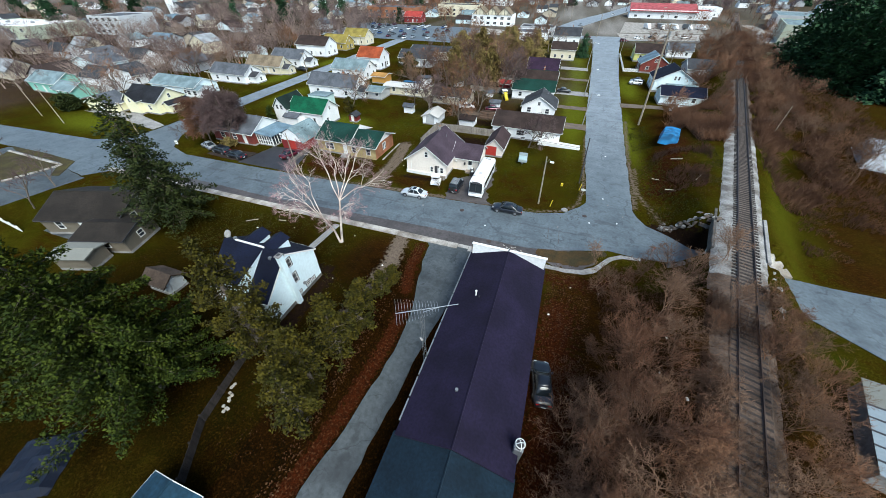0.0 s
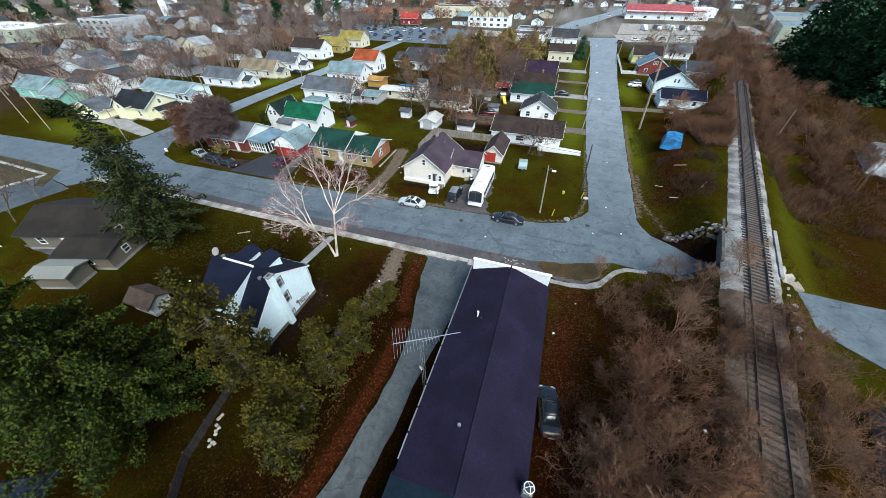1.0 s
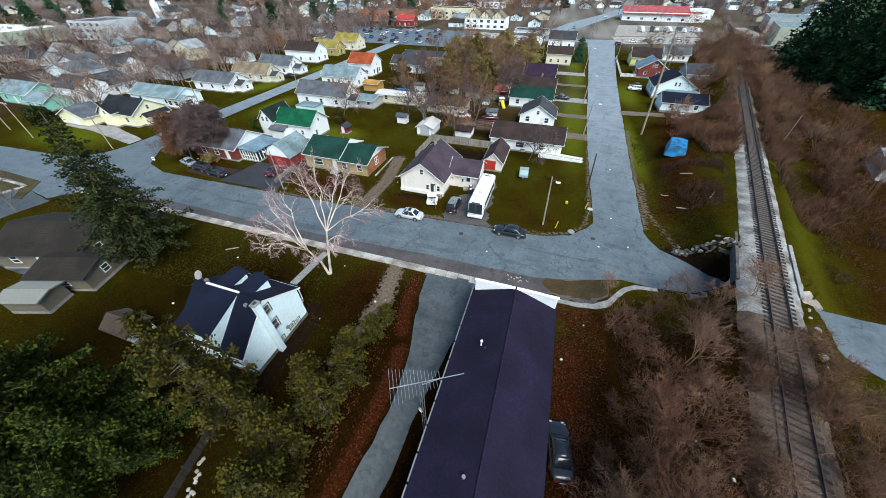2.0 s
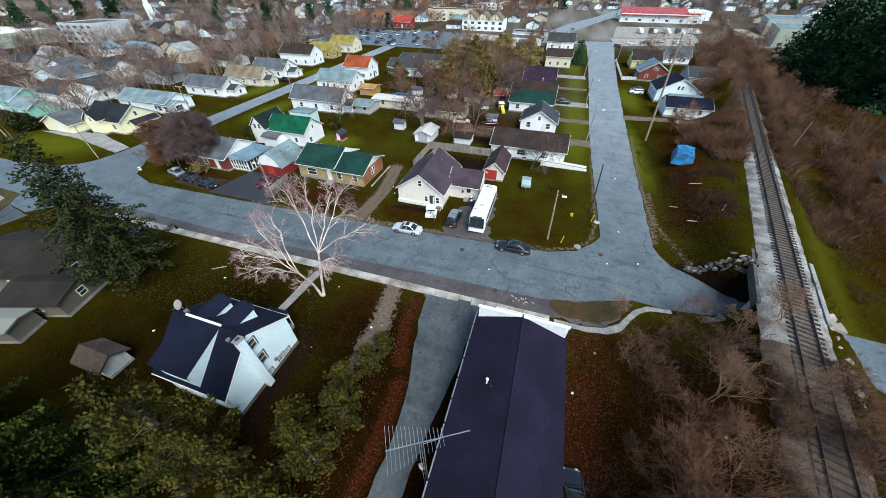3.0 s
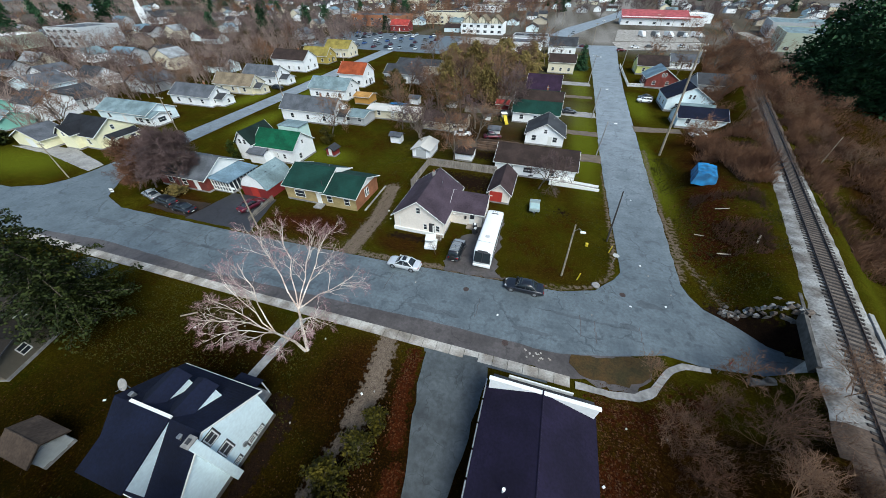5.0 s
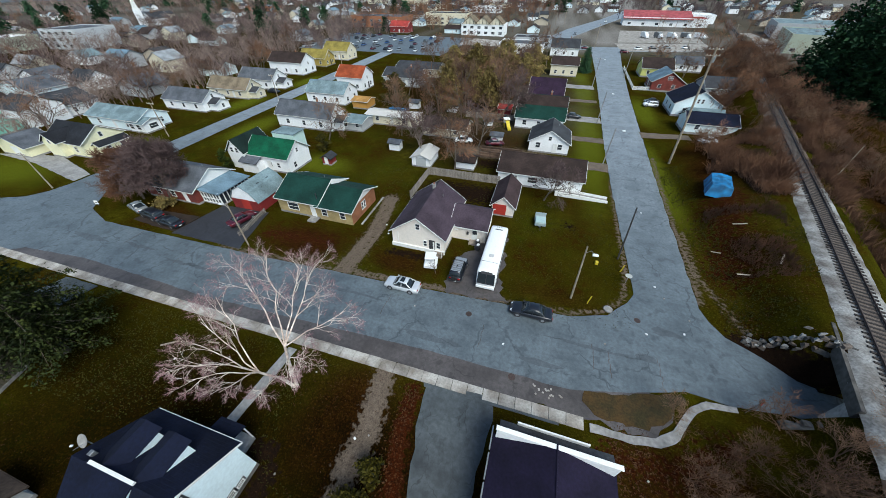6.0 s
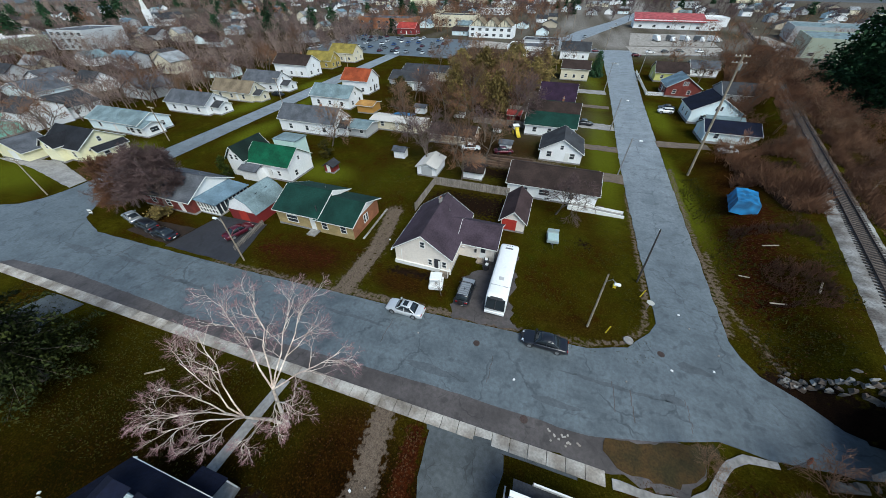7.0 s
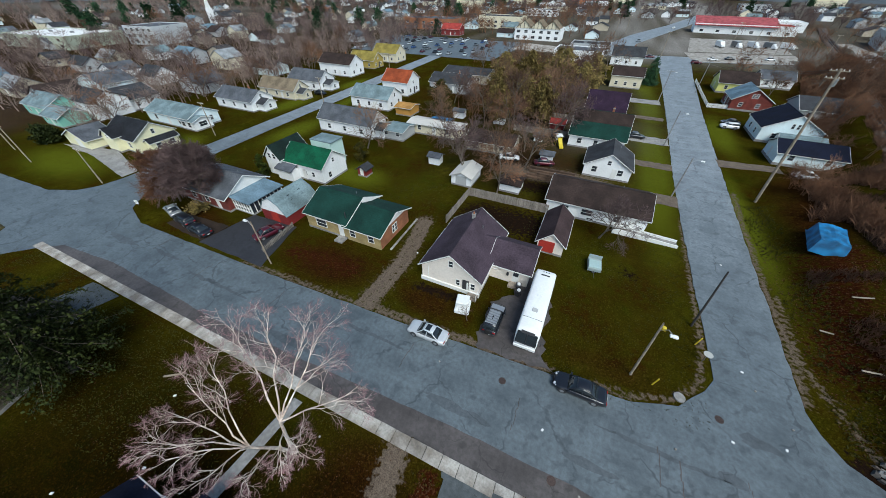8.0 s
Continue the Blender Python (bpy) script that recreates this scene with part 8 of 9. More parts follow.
for k in range(14):
    wn_, wm = FARW[k % 7]
    rn_, rm_ = FARR[(k * 3 + k // 7) % 7]
    w, l, he = rnd.uniform(9, 13), rnd.uniform(7.5, 9.5), rnd.choice((2.9, 3.2, 4.6))
    x, y = -140 - (k % 5) * 26, 70 + (k // 5) * 30
    fp.append(house(f"{wn_} house with a {rn_} roof in the town", x - w / 2, x + w / 2, y - l / 2, y + l / 2, he, he + rnd.uniform(2.0, 3.0), "xy"[k % 2], wm, rm_, STDW[1:3], SD, group="houses of the far town", foundation=False, vents=0, boards=False, far=True))
    taken.append((x, y, 8))
for _ in range(2600):
    x, y = rnd.uniform(-560, 330), rnd.uniform(60, 760)
    if x > -128 and y < 262 or x > -165 and 190 < y < 268 or -24 < x < 130 and y < 440 or x > 60 and y < 240:
        continue
    if -20 < (x - 14) - (y - 330) * 0.30 < 14 and y > 240:
        continue
    if not free(x, y, 7):
        continue
    taken.append((x, y, 9))
    copy_thing(rnd.choice(fp), pose(x, y, 0, 0, 0, rnd.choice((0, 0, 90, 180)) + rnd.uniform(-4, 4)))
    if len(taken) > 215:
        break


def block(label, x0, x1, y0, y1, h, wall, roof, rows=1, category="shop building", yaw=0, band=None):
    """A flat-roofed town building with a parapet and window rows."""
    cx, cy = (x0 + x1) / 2, (y0 + y1) / 2
    b = thing("commercial_building", label, category, pose(cx, cy, 0, 0, 0, yaw))
    X, Y = (x1 - x0) / 2, (y1 - y0) / 2
    part("wall", Geo().box(-X, X, -Y, Y, 0, h), wall, b)
    part("roof", Geo().box(-X + 0.3, X - 0.3, -Y + 0.3, Y - 0.3, h, h + 0.12), roof, b)
    for q in ((-X, X, -Y, -Y + 0.3), (-X, X, Y - 0.3, Y), (-X, -X + 0.3, -Y + 0.3, Y - 0.3), (X - 0.3, X, -Y + 0.3, Y - 0.3)):
        part("parapet", Geo().box(*q, h, h + 0.5), wall, b)
    n = min(6, max(2, int(2 * X / 4)))
    for r in range(rows):
        for k in range(n):
            u = -X + (k + 0.5) * 2 * X / n
            window(b, "S", u, 1.0 + 3 * r, min(2.2, 1.2 * X / n), 1.4, -X, X, -Y, Y)
    if band:
        part("awning", Geo().slab([(-X - 0.2, -Y - 2.0, h * 0.55), (X + 0.2, -Y - 2.0, h * 0.55), (X + 0.2, -Y - 0.02, h * 0.95), (-X - 0.2, -Y - 0.02, h * 0.95)], 0.15), band, b)
    for k in range(2):
        part("roof_unit", Geo().bevbox(-X * 0.4 + k * X * 0.7, -X * 0.4 + k * X * 0.7 + 1.6, -0.6, 0.8, h + 0.1, h + 1.0, 0.05), M["steel"], b)
    return b


PALE = siding("pale_sheet", (0.5, 0.48, 0.45))
shop = block("long low shop with a red metal roof", 42, 104, 372, 396, 5.5, WHITE, R_RED, 1, yaw=-3)
part("sloped_roof", Geo().slab([(-31.5, -13.5, 5.2), (20, -13.5, 5.2), (20, 8, 9.6), (-31.5, 8, 9.6)], 0.3), shingles("faded_red_roof", (0.42, 0.10, 0.11)), shop, "faded red metal roof")
block("white storage building behind the yard", 60, 118, 405, 430, 6, WHITE, siding("white_roof", (0.75, 0.75, 0.75)), 1, yaw=-3)
block("long white flat-roofed building", -37, -14, 214, 230, 4.0, WHITE, R_GREY, 1)
block("grey flat-roofed corner shop", -32, -12, 235, 248, 4.5, GREYS, R_DARK, 1)
block("white half-timbered hotel with timbered gables", -74, -44, 276, 290, 6.5, WHITE, R_BROWN, 2, "hotel")
block("pale metal warehouse beyond the railway", 112, 150, 250, 290, 8, siding("warehouse_green", (0.42, 0.46, 0.36)), R_TEAL, 1, "warehouse", -16)
block("teal-roofed warehouse beyond the railway", 130, 180, 310, 350, 8, GREYS, R_TEAL, 1, "warehouse", -16)
block("white low school building", -345, -290, 118, 150, 6, siding("warehouse_green", (0.42, 0.46, 0.36)), siding("white_roof", (0.75, 0.75, 0.75)), 2, yaw=8)
block("pale grey three-storey town block", -285, -262, 152, 176, 9, siding("town_grey", (0.5, 0.52, 0.54)), R_GREY, 3, yaw=8)
block("long brown brick school building", -175, -130, 300, 325, 7, M["brick_orange"], R_GREY, 2)
block("cream two-storey town hall", -120, -84, 330, 350, 8, CREAM, R_DARK, 2)
for k in range(15):
    x, y = rnd.uniform(-420, 280), rnd.uniform(430, 900)
    if -25 < (x - 14) - (y - 330) * 0.30 < 20:
        continue
    block("flat-roofed building in the far town", x - rnd.uniform(12, 25), x + rnd.uniform(12, 25), y - 10, y + 10, rnd.uniform(4, 9), rnd.choice((WHITE, CREAM, GREYS, M["brick_orange"], WHITE)), rnd.choice((R_GREY, siding("white_roof", (0.75, 0.75, 0.75)), R_DARK)), rnd.choice((1, 2)))
# half timbers and gables of the hotel
ht = thing("hotel_gables", "steep white gables with dark timbers on the hotel", "gables")
for k, x in enumerate((-68, -59, -50)):
    part("gable", Geo().add([(x - 5, 275.7, 6.5), (x + 5, 275.7, 6.5), (x, 275.7, 10.5), (x - 5, 288, 6.5), (x + 5, 288, 6.5), (x, 288, 10.5)], [(0, 1, 2), (5, 4, 3), (0, 2, 5, 3), (1, 4, 5, 2), (0, 3, 4, 1)]), CREAM, ht)
    for dx in (-2.5, 0, 2.5):
        part("timber", Geo().box(x + dx - 0.15, x + dx + 0.15, 275.5, 275.68, 6.5, 10.2 - abs(dx) * 0.8), M["darktrim"], ht)
    part("gable_roof", Geo().slab([(x - 5.4, 275.2, 6.4), (x, 275.2, 10.8), (x, 288.4, 10.8), (x - 5.4, 288.4, 6.4)][::-1], 0.2).slab([(x, 275.2, 10.8), (x + 5.4, 275.2, 6.4), (x + 5.4, 288.4, 6.4), (x, 288.4, 10.8)][::-1], 0.2), R_TAN, ht)
house("bright red roofed building beside the lot", -128, -114, 274, 284, 4, 7, "x", REDS, R_RED, STDW, SD)
# church
cu = house("white church with a tall steeple", -350, -340, 256, 272, 5, 9, "y", WHITE, R_DARK, [("S", -0.5, 2, 1.2, 3), ("S", 0.5, 2, 1.2, 3)], SD, category="church", name="church")
part("tower", Geo().box(-1.9, 1.9, -15.4, -11.6, 0, 12), WHITE, cu)
part("steeple", Geo().add([(-1.4, -14.9, 12), (1.4, -14.9, 12), (1.4, -12.1, 12), (-1.4, -12.1, 12), (0, -13.5, 26)], [(0, 1, 4), (1, 2, 4), (2, 3, 4), (3, 0, 4), (3, 2, 1, 0)]), M["trim"], cu, "white pointed steeple")

# bare trees through the town
tp = []
for _ in range(6000):
    x, y = -125 - 330 * rnd.random() ** 1.3 if rnd.random() < 0.6 else rnd.uniform(-125, 250), 55 + 520 * rnd.random() ** 1.2
    if x > -125 and y < 195 or -165 < x < -58 and 194 < y < 268 or -24 < x < 128 and y < 400 or x > 55 and y < 240:
        continue
    if -22 < (x - 14) - (y - 330) * 0.30 < 16 and y > 240:
        continue
    if all((x - a) ** 2 + (y - b) ** 2 > (c + 1) ** 2 for a, b, c in taken):
        tp.append((x, y))
        if len(tp) >= 130:
            break
cheap = [bare_tree("leafless tree in the far town", -135 - 13 * k, 95 + 8 * k, 10, 400 + k, M["bark"], M[("twig_brown", "twig_purple", "twig_brown")[k]], 3, (9, 6, 6), 0.85, 0.08, 0.2, group="bare trees of the far town", thick=1.1, rmin=0.04) for k in range(3)]
sprinkle(cheap, tp, 0.8, 1.5)
fe = [conifer("dark conifer in the far town", -200 - 20 * k, 300, 14, 4.5, 420 + k, M["darkfir"], whorls=7, tuft=2.1, dens=2, step=0.9, group="conifers of the far town") for k in range(2)]
sprinkle(fe, [(rnd.uniform(-600, -130), rnd.uniform(120, 760)) for _ in range(45)] + [(rnd.uniform(-130, 300), rnd.uniform(430, 900)) for _ in range(18)], 0.6, 1.3)
def woodland(label, spots, n, lo, hi, material, seed, r):
    """Far leafless trees, too many to count: a stem and a spray of branches each."""
    q = random.Random(seed)
    g = Geo()
    for _ in range(n):
        x, y = spots(q)
        if any((x - a) ** 2 + (y - b) ** 2 < (c - 2.5) ** 2 for a, b, c in taken):
            continue
        h = q.uniform(lo, hi)
        w = q.uniform(0.28, 0.42)
        p = Vector((x, y, 0))
        g.spike(p, p + Vector((0, 0, h * 0.8)), r * 2.6)
        for _ in range(46):
            f = q.uniform(0.2, 0.75)
            a = q.uniform(0, 6.283)
            e = Vector((math.cos(a) * w, math.sin(a) * w, q.uniform(0.15, 0.9) * (1.1 - f)))
            b = p + Vector((math.cos(a), math.sin(a), 0)) * h * w * q.uniform(0, 0.6) + Vector((0, 0, h * f))
            g.spike(b, b + e * h * q.uniform(0.3, 0.75), r)
    return single("far_woodland", g, material, label, "trees", kind="stuff")


def patch(x0, x1, y0, y1):
    return lambda q: (q.uniform(x0, x1), q.uniform(y0, y1))


woodland("leafless brown trees through the western town", patch(-340, -126, 58, 330), 720, 6, 12, M["twig_taupe"], 1, 0.085)
woodland("leafless purple trees through the western town", patch(-340, -126, 60, 330), 260, 7, 12, M["twig_purple"], 2, 0.085)
woodland("leafless trees between the houses of the western street", patch(-175, -122, 60, 195), 190, 5, 10, M["twig_taupe"], 7, 0.055)
woodland("leafless woods beyond the western town", patch(-900, -330, 150, 800), 420, 9, 16, M["twig_taupe"], 8, 0.2)
woodland("leafless brown trees through the northern town", patch(-200, -30, 292, 620), 330, 8, 14, M["twig_brown"], 3, 0.1)
woodland("leafless purple trees north of the town", patch(-420, 280, 430, 760), 420, 9, 15, M["twig_purple"], 4, 0.13)
woodland("leafless brown trees beyond the railway", patch(70, 240, 200, 420), 200, 8, 14, M["twig_brown"], 5, 0.06)
woodland("leafless brown trees among the houses of the block", patch(-50, -14, 106, 205), 70, 7, 12, M["twig_brown"], 6, 0.04)

# wooded hills behind the town, distance haze put into their blue-grey colour
hill = Geo()
n = 90
vs = []
for j in range(7):
    for i in range(n + 1):
        a = radians(-55 + 170 * i / n)
        R = 1050 + j * 130
        zz = (0, 10, 24, 38, 50, 58, 40)[j] * (0.8 + 0.5 * noise.noise((i * 0.18, 0, 2))) + 5 * noise.noise((i * 1.3, j * 1.7, 0))
        vs.append((-math.sin(a) * R, math.cos(a) * R, zz))
hill.add(vs, [(j * (n + 1) + i, j * (n + 1) + i + 1, (j + 1) * (n + 1) + i + 1, (j + 1) * (n + 1) + i) for j in range(6) for i in range(n)])
single("backdrop", hill, mat("hazy_wooded_hill", (0.07, 0.085, 0.10), 0.95, grain=0.08, amount=0.4, big=0.01), "low wooded hills behind the town", "hills", kind="structure")


# ---- poles, wires, fences and small things ----
def utility_pole(label, x, y, h, material, arms=1, lean=(0, 0), lamp=None, r=0.14, z=0.0, trans=False):
    p = thing("utility_pole", label, "utility pole", pose(x, y, z))
    top = Vector((lean[0], lean[1], h))
    part("pole", Geo().tube([(0, 0, -0.3), top * 0.5, top], [r, r * 0.85, r * 0.65], 8), material, p)
    for k in range(arms):
        zz = h - 0.35 - 0.9 * k
        part("crossarm", Geo().bevbox(top.x - 1.1, top.x + 1.1, top.y - 0.06, top.y + 0.06, zz, zz + 0.12, 0.01), material, p)
        for dx in (-0.95, -0.4, 0.4, 0.95):
            part("insulator", Geo().cyl((top.x + dx, top.y, zz + 0.12), (top.x + dx, top.y, zz + 0.28), 0.045, n=8), M["trim"], p)
    if trans:
        part("transformer", Geo().cyl((top.x + 0.35, top.y, h - 2.2), (top.x + 0.35, top.y, h - 1.3), 0.24, n=12), M["steel"], p)
    if lamp:
        dx, dy = lamp
        part("lamp_arm", Geo().tube([(top.x * 0.9, top.y * 0.9, h * 0.88), (top.x + dx * 0.5, top.y + dy * 0.5, h * 0.97), (top.x + dx, top.y + dy, h * 0.95)], [0.035] * 3), M["steel"], p)
        part("lamp_head", Geo().bevbox(top.x + dx - 0.3, top.x + dx + 0.3, top.y + dy - 0.16, top.y + dy + 0.16, h * 0.95 - 0.1, h * 0.95 + 0.06, 0.04), M["whiteplastic"], p, "pale lamp head")
    return p


utility_pole("pale wooden utility pole with a lamp on the corner lawn", 1.0, 47.2, 8.2, M["polewood"], 0, (-0.4, 0.1), (0.9, -0.7), 0.13)
utility_pole("dark tarred utility pole beside the side street", 7.3, 56.6, 8.3, M["darkpole"], 0, (-0.6, 0.2), None, 0.13)
utility_pole("tall grey wooden utility pole on the bank", 20.7, 91.8, 21.0 - height(20.7, 91.8), M["polewood"], 2, (-1.5, 0.2), None, 0.24, z=height(20.7, 91.8), trans=True)
utility_pole("grey street lamp pole beside the driveway", -44.8, 43.5, 7.2, M["polewood"], 0, (0, 0), (-1.4, 0.2), 0.11)
for x, y, h in ((7.5, 113.6, 8), (8.2, 155, 9), (20.6, 172, 10), (7.4, 88, 7.5)):
    utility_pole("grey utility pole along the side street", x, y, h, M["oldconc"], 1 if h > 8 else 0, (0.1, 0), (1.6, 0.2) if h < 9.5 else None, 0.13)
for x, y, h in ((-88.5, 104, 8), (-96, 72, 8), (-118, 44.5, 8), (-93, 46.0, 7), (-86.5, 140, 9), (-130, 46, 9)):
    utility_pole("wooden utility pole along the western street", x, y, h, M["polewood"], 1, (0.1, 0), None, 0.13)
for k in range(9):
    utility_pole("far wooden utility pole", rnd.uniform(-160, 90), rnd.uniform(240, 380), 11, M["polewood"], 1, (0, 0), None, 0.16)


def wire(a, b, sag, r=0.018):
    a, b = Vector(a), Vector(b)
    pts = [a.lerp(b, k / 10) - Vector((0, 0, sag * 4 * (k / 10) * (1 - k / 10))) for k in range(11)]
    single("overhead_wire", Geo().tube(pts, [r] * 11, 4), M["darktrim"], "thin dark overhead wire", "wire", "overhead wires")


zt = 20.75
for dx in (-0.95, 0.95):
    wire((19.2 + dx, 92.0, zt), (19.7 + dx, 172, 9.7), 1.5)


# big roof aerial on a lattice mast
am = thing("aerial_mast", "tall lattice mast with a broad television aerial beside the long building", "aerial", pose(-5.95, 13.8, 0))
for k in range(3):
    a = 2.09 * k
    part("mast_leg", Geo().tube([(0.16 * math.cos(a), 0.16 * math.sin(a), 0), (0.16 * math.cos(a), 0.16 * math.sin(a), 8.8)], [0.022, 0.022]), M["steel"], am)
for k in range(22):
    a, b = 2.09 * (k % 3), 2.09 * ((k + 1) % 3)
    part("mast_brace", Geo().tube([(0.16 * math.cos(a), 0.16 * math.sin(a), 0.4 * k), (0.16 * math.cos(b), 0.16 * math.sin(b), 0.4 * k + 0.4)], [0.012, 0.012], 4), M["steel"], am)
part("mast_top", Geo().tube([(0, 0, 8.6), (0, 0, 9.6)], [0.03, 0.03]), M["steel"], am)
bu = Vector((0.865, 0.5, 0)).normalized()
bn = Vector((-bu.y, bu.x, 0))
part("boom", Geo().tube([bu * -2.0 + Vector((0, 0, 9.5)), bu * 2.9 + Vector((0, 0, 9.5))], [0.035, 0.03]), M["rim"], am, "pale aerial boom")
part("boom", Geo().tube([bu * 0.1 + Vector((0, 0, 9.15)), bu * 1.4 + Vector((0, 0, 9.48))], [0.025, 0.025]), M["rim"], am)
for k in range(15):
    s = -1.95 + k * 0.23
    L = 1.25 - 0.055 * k
    part("element", Geo().tube([bu * s + bn * -L + Vector((0, 0, 9.52 + 0.1 * L)), bu * s + Vector((0, 0, 9.5)), bu * s + bn * L + Vector((0, 0, 9.52 + 0.1 * L))], [0.014] * 3, 4), M["rim"], am)
mdish = part("mast_dish", Geo().cyl((-0.1, -0.35, 5.85), (-0.02, -0.25, 5.9), 0.2, n=14), M["oldconc"], am, "small pale dish")
part("dish_arm", Geo().tube([(0, -0.05, 5.7), (-0.05, -0.3, 5.85)], [0.02, 0.02]), M["steel"], am)


def post_sign(label, x, y, h, shape, material, yaw, text=None):
    s = thing("street_sign", label, "street sign", pose(x, y, 0, 0, 0, yaw))
    part("post", Geo().tube([(0, 0, -0.2), (0, 0, h)], [0.03, 0.03], 6), M["steel"], s)
    if shape == "oct":
        part("plate", Geo().cyl((0, -0.05, h - 0.3), (0, -0.03, h - 0.3), 0.36, n=8), material, s)
    elif shape == "round":
        part("plate", Geo().cyl((0, 0, h), (0, 0, h + 0.02), 0.42, n=16), material, s)
    else:
        part("plate", Geo().box(-0.3, 0.3, -0.05, -0.03, h - 0.75, h), material, s)
        part("lettering_bar", Geo().box(-0.22, 0.22, -0.056, -0.05, h - 0.45, h - 0.32), M["darktrim"], s)
    return s


post_sign("stop sign at the bend by the underpass", 16.2, 37.8, 2.5, "oct", M["red_paint"], 60)
post_sign("round pale sign plate on a post at the street corner", 7.7, 51.9, 1.3, "round", siding("sign_grey", (0.4, 0.4, 0.38)), 0)
post_sign("white sign board at the western corner", -78.0, 44.4, 1.0, "board", M["trim"], 20)
for x, y, dx in ((7.3, 53.9, 0.1), (2.9, 46.9, 0.0)):
    single("marker_post", Geo().bevbox(-0.06, 0.06, -0.04, 0.04, 0, 1.3, 0.01), M["yellow"], "yellow plastic marker post in the lawn", "marker post", m=pose(x, y, 0, 0, 6, 0))
single("yellow_box", Geo().bevbox(-0.2, 0.2, -0.2, 0.2, 0, 0.45, 0.04), M["yellow"], "small yellow service box in the lawn", "service box", m=pose(4.3, 54.6, 0))
single("manhole_ring", Geo().cyl((0, 0, 0), (0, 0, 0.15), 0.5, n=14), M["oldconc"], "concrete ring at the street corner", "drain", m=pose(5.2, 46.6, 0))
# small trailer-like feeder on the lawn
ft = thing("utility_trailer", "small open trailer with a pale green cover on the lawn", "trailer", pose(-3.9, 61.8, 0, 0, 0, 4))
part("bed", Geo().bevbox(-0.85, 0.85, -1.2, 1.0, 0.45, 0.95, 0.05), siding("trailer_grey", (0.3, 0.36, 0.36)), ft)
part("cover", Geo().bevbox(-0.8, 0.8, -1.1, 0.5, 0.96, 1.1, 0.05), siding("trailer_cover", (0.34, 0.46, 0.46)), ft, "pale green cover")
part("tailboard", Geo().bevbox(-0.85, 0.85, 1.0, 1.1, 0.5, 1.5, 0.02), siding("trailer_grey", (0.3, 0.36, 0.36)), ft)
part("drawbar", Geo().tube([(0, -1.2, 0.5), (0, -2.4, 0.4)], [0.05, 0.04]), M["darktrim"], ft)
for s in (-1, 1):
    wheel(ft, 0, s * 0.0 + s * 0.95, 0.3, 0.18)
# bins, play slide and tractor in the yards
for x, y, h, yaw in ((-12.25, 53.4, 1.0, 10), (-12.0, 52.5, 0.9, -15)):
    b_ = thing("waste_bin", "black plastic wheeled bin beside the porch", "bin", pose(x, y, 0, 0, 0, yaw), "bins beside the porch")
    part("body", Geo().hexa([(-0.24, -0.27, 0.06), (0.24, -0.27, 0.06), (0.24, 0.27, 0.06), (-0.24, 0.27, 0.06)], [(-0.3, -0.34, h), (0.3, -0.34, h), (0.3, 0.34, h), (-0.3, 0.34, h)]), M["darktrim"], b_)
    part("lid", Geo().bevbox(-0.33, 0.33, -0.38, 0.38, h, h + 0.07, 0.02), M["darktrim"], b_)
    part("bag", Geo().bevbox(-0.2, 0.2, -0.2, 0.25, h + 0.07, h + 0.25, 0.07), M["whiteplastic"], b_, "white bag on the lid")
    for sx in (-0.26, 0.26):
        part("wheel", Geo().cyl((sx - 0.04, 0.3, 0.1), (sx + 0.04, 0.3, 0.1), 0.1, n=10), M["tyre"], b_)
ps = thing("play_slide", "yellow and white plastic play slide beside the green-roofed house", "play slide", pose(-15.4, 103.0, 0, 0, 0, 25))
part("chute", Geo().loft([[(a, y_, z_), (a + 0.001, y_, z_ + 0.3), (-a, y_, z_ + 0.3), (-a - 0.001, y_, z_)] for a, y_, z_ in ((0.45, -2.2, 0.15), (0.45, -1.2, 0.5), (0.45, 0.0, 1.4), (0.45, 0.4, 1.5))]), M["yellow"], ps, "yellow chute")
part("deck", Geo().bevbox(-0.7, 0.7, 0.35, 1.6, 1.3, 1.45, 0.03), M["whiteplastic"], ps, "white deck")
for sx in (-0.62, 0.62):
    for sy in (0.45, 1.5):
        part("post", Geo().tube([(sx, sy, 0), (sx, sy, 2.1)], [0.07, 0.06], 6), M["yellow"], ps)
part("canopy", Geo().slab([(-0.8, 0.3, 2.1), (0.8, 0.3, 2.1), (0.8, 1.7, 2.3), (-0.8, 1.7, 2.3)], 0.06), M["whiteplastic"], ps, "white canopy")
# garden litter: pale scraps, boards, sticks
rnd = random.Random(31)
scrap = [Geo().bevbox(-0.12, 0.12, -0.09, 0.09, 0, 0.08, 0.02).mesh("scrap", M["whiteplastic"]), Geo().bevbox(-0.07, 0.07, -0.07, 0.07, 0, 0.12, 0.02).mesh("scrap", M["concrete"])]
for k in range(46):
    x, y = rnd.uniform(-40, 16), rnd.choice((rnd.uniform(16, 30), rnd.uniform(45, 60)))
    if -34 < x < -23 and 12 < y < 23 or -25 < x < -7 and y > 40 or -6 < x < 4 and y < 29 or -13 < x < -5 and y < 32 or x > 5 and 40 < y:
        continue
    ob = new("litter_scrap", scrap[k % 2])
    ob.matrix_world = pose(x, y, height(x, y) + 0.02, 0, 0, rnd.uniform(0, 180))
    tagged(ob, "small pale scrap lying in the grass", "litter", "scraps in the grass")
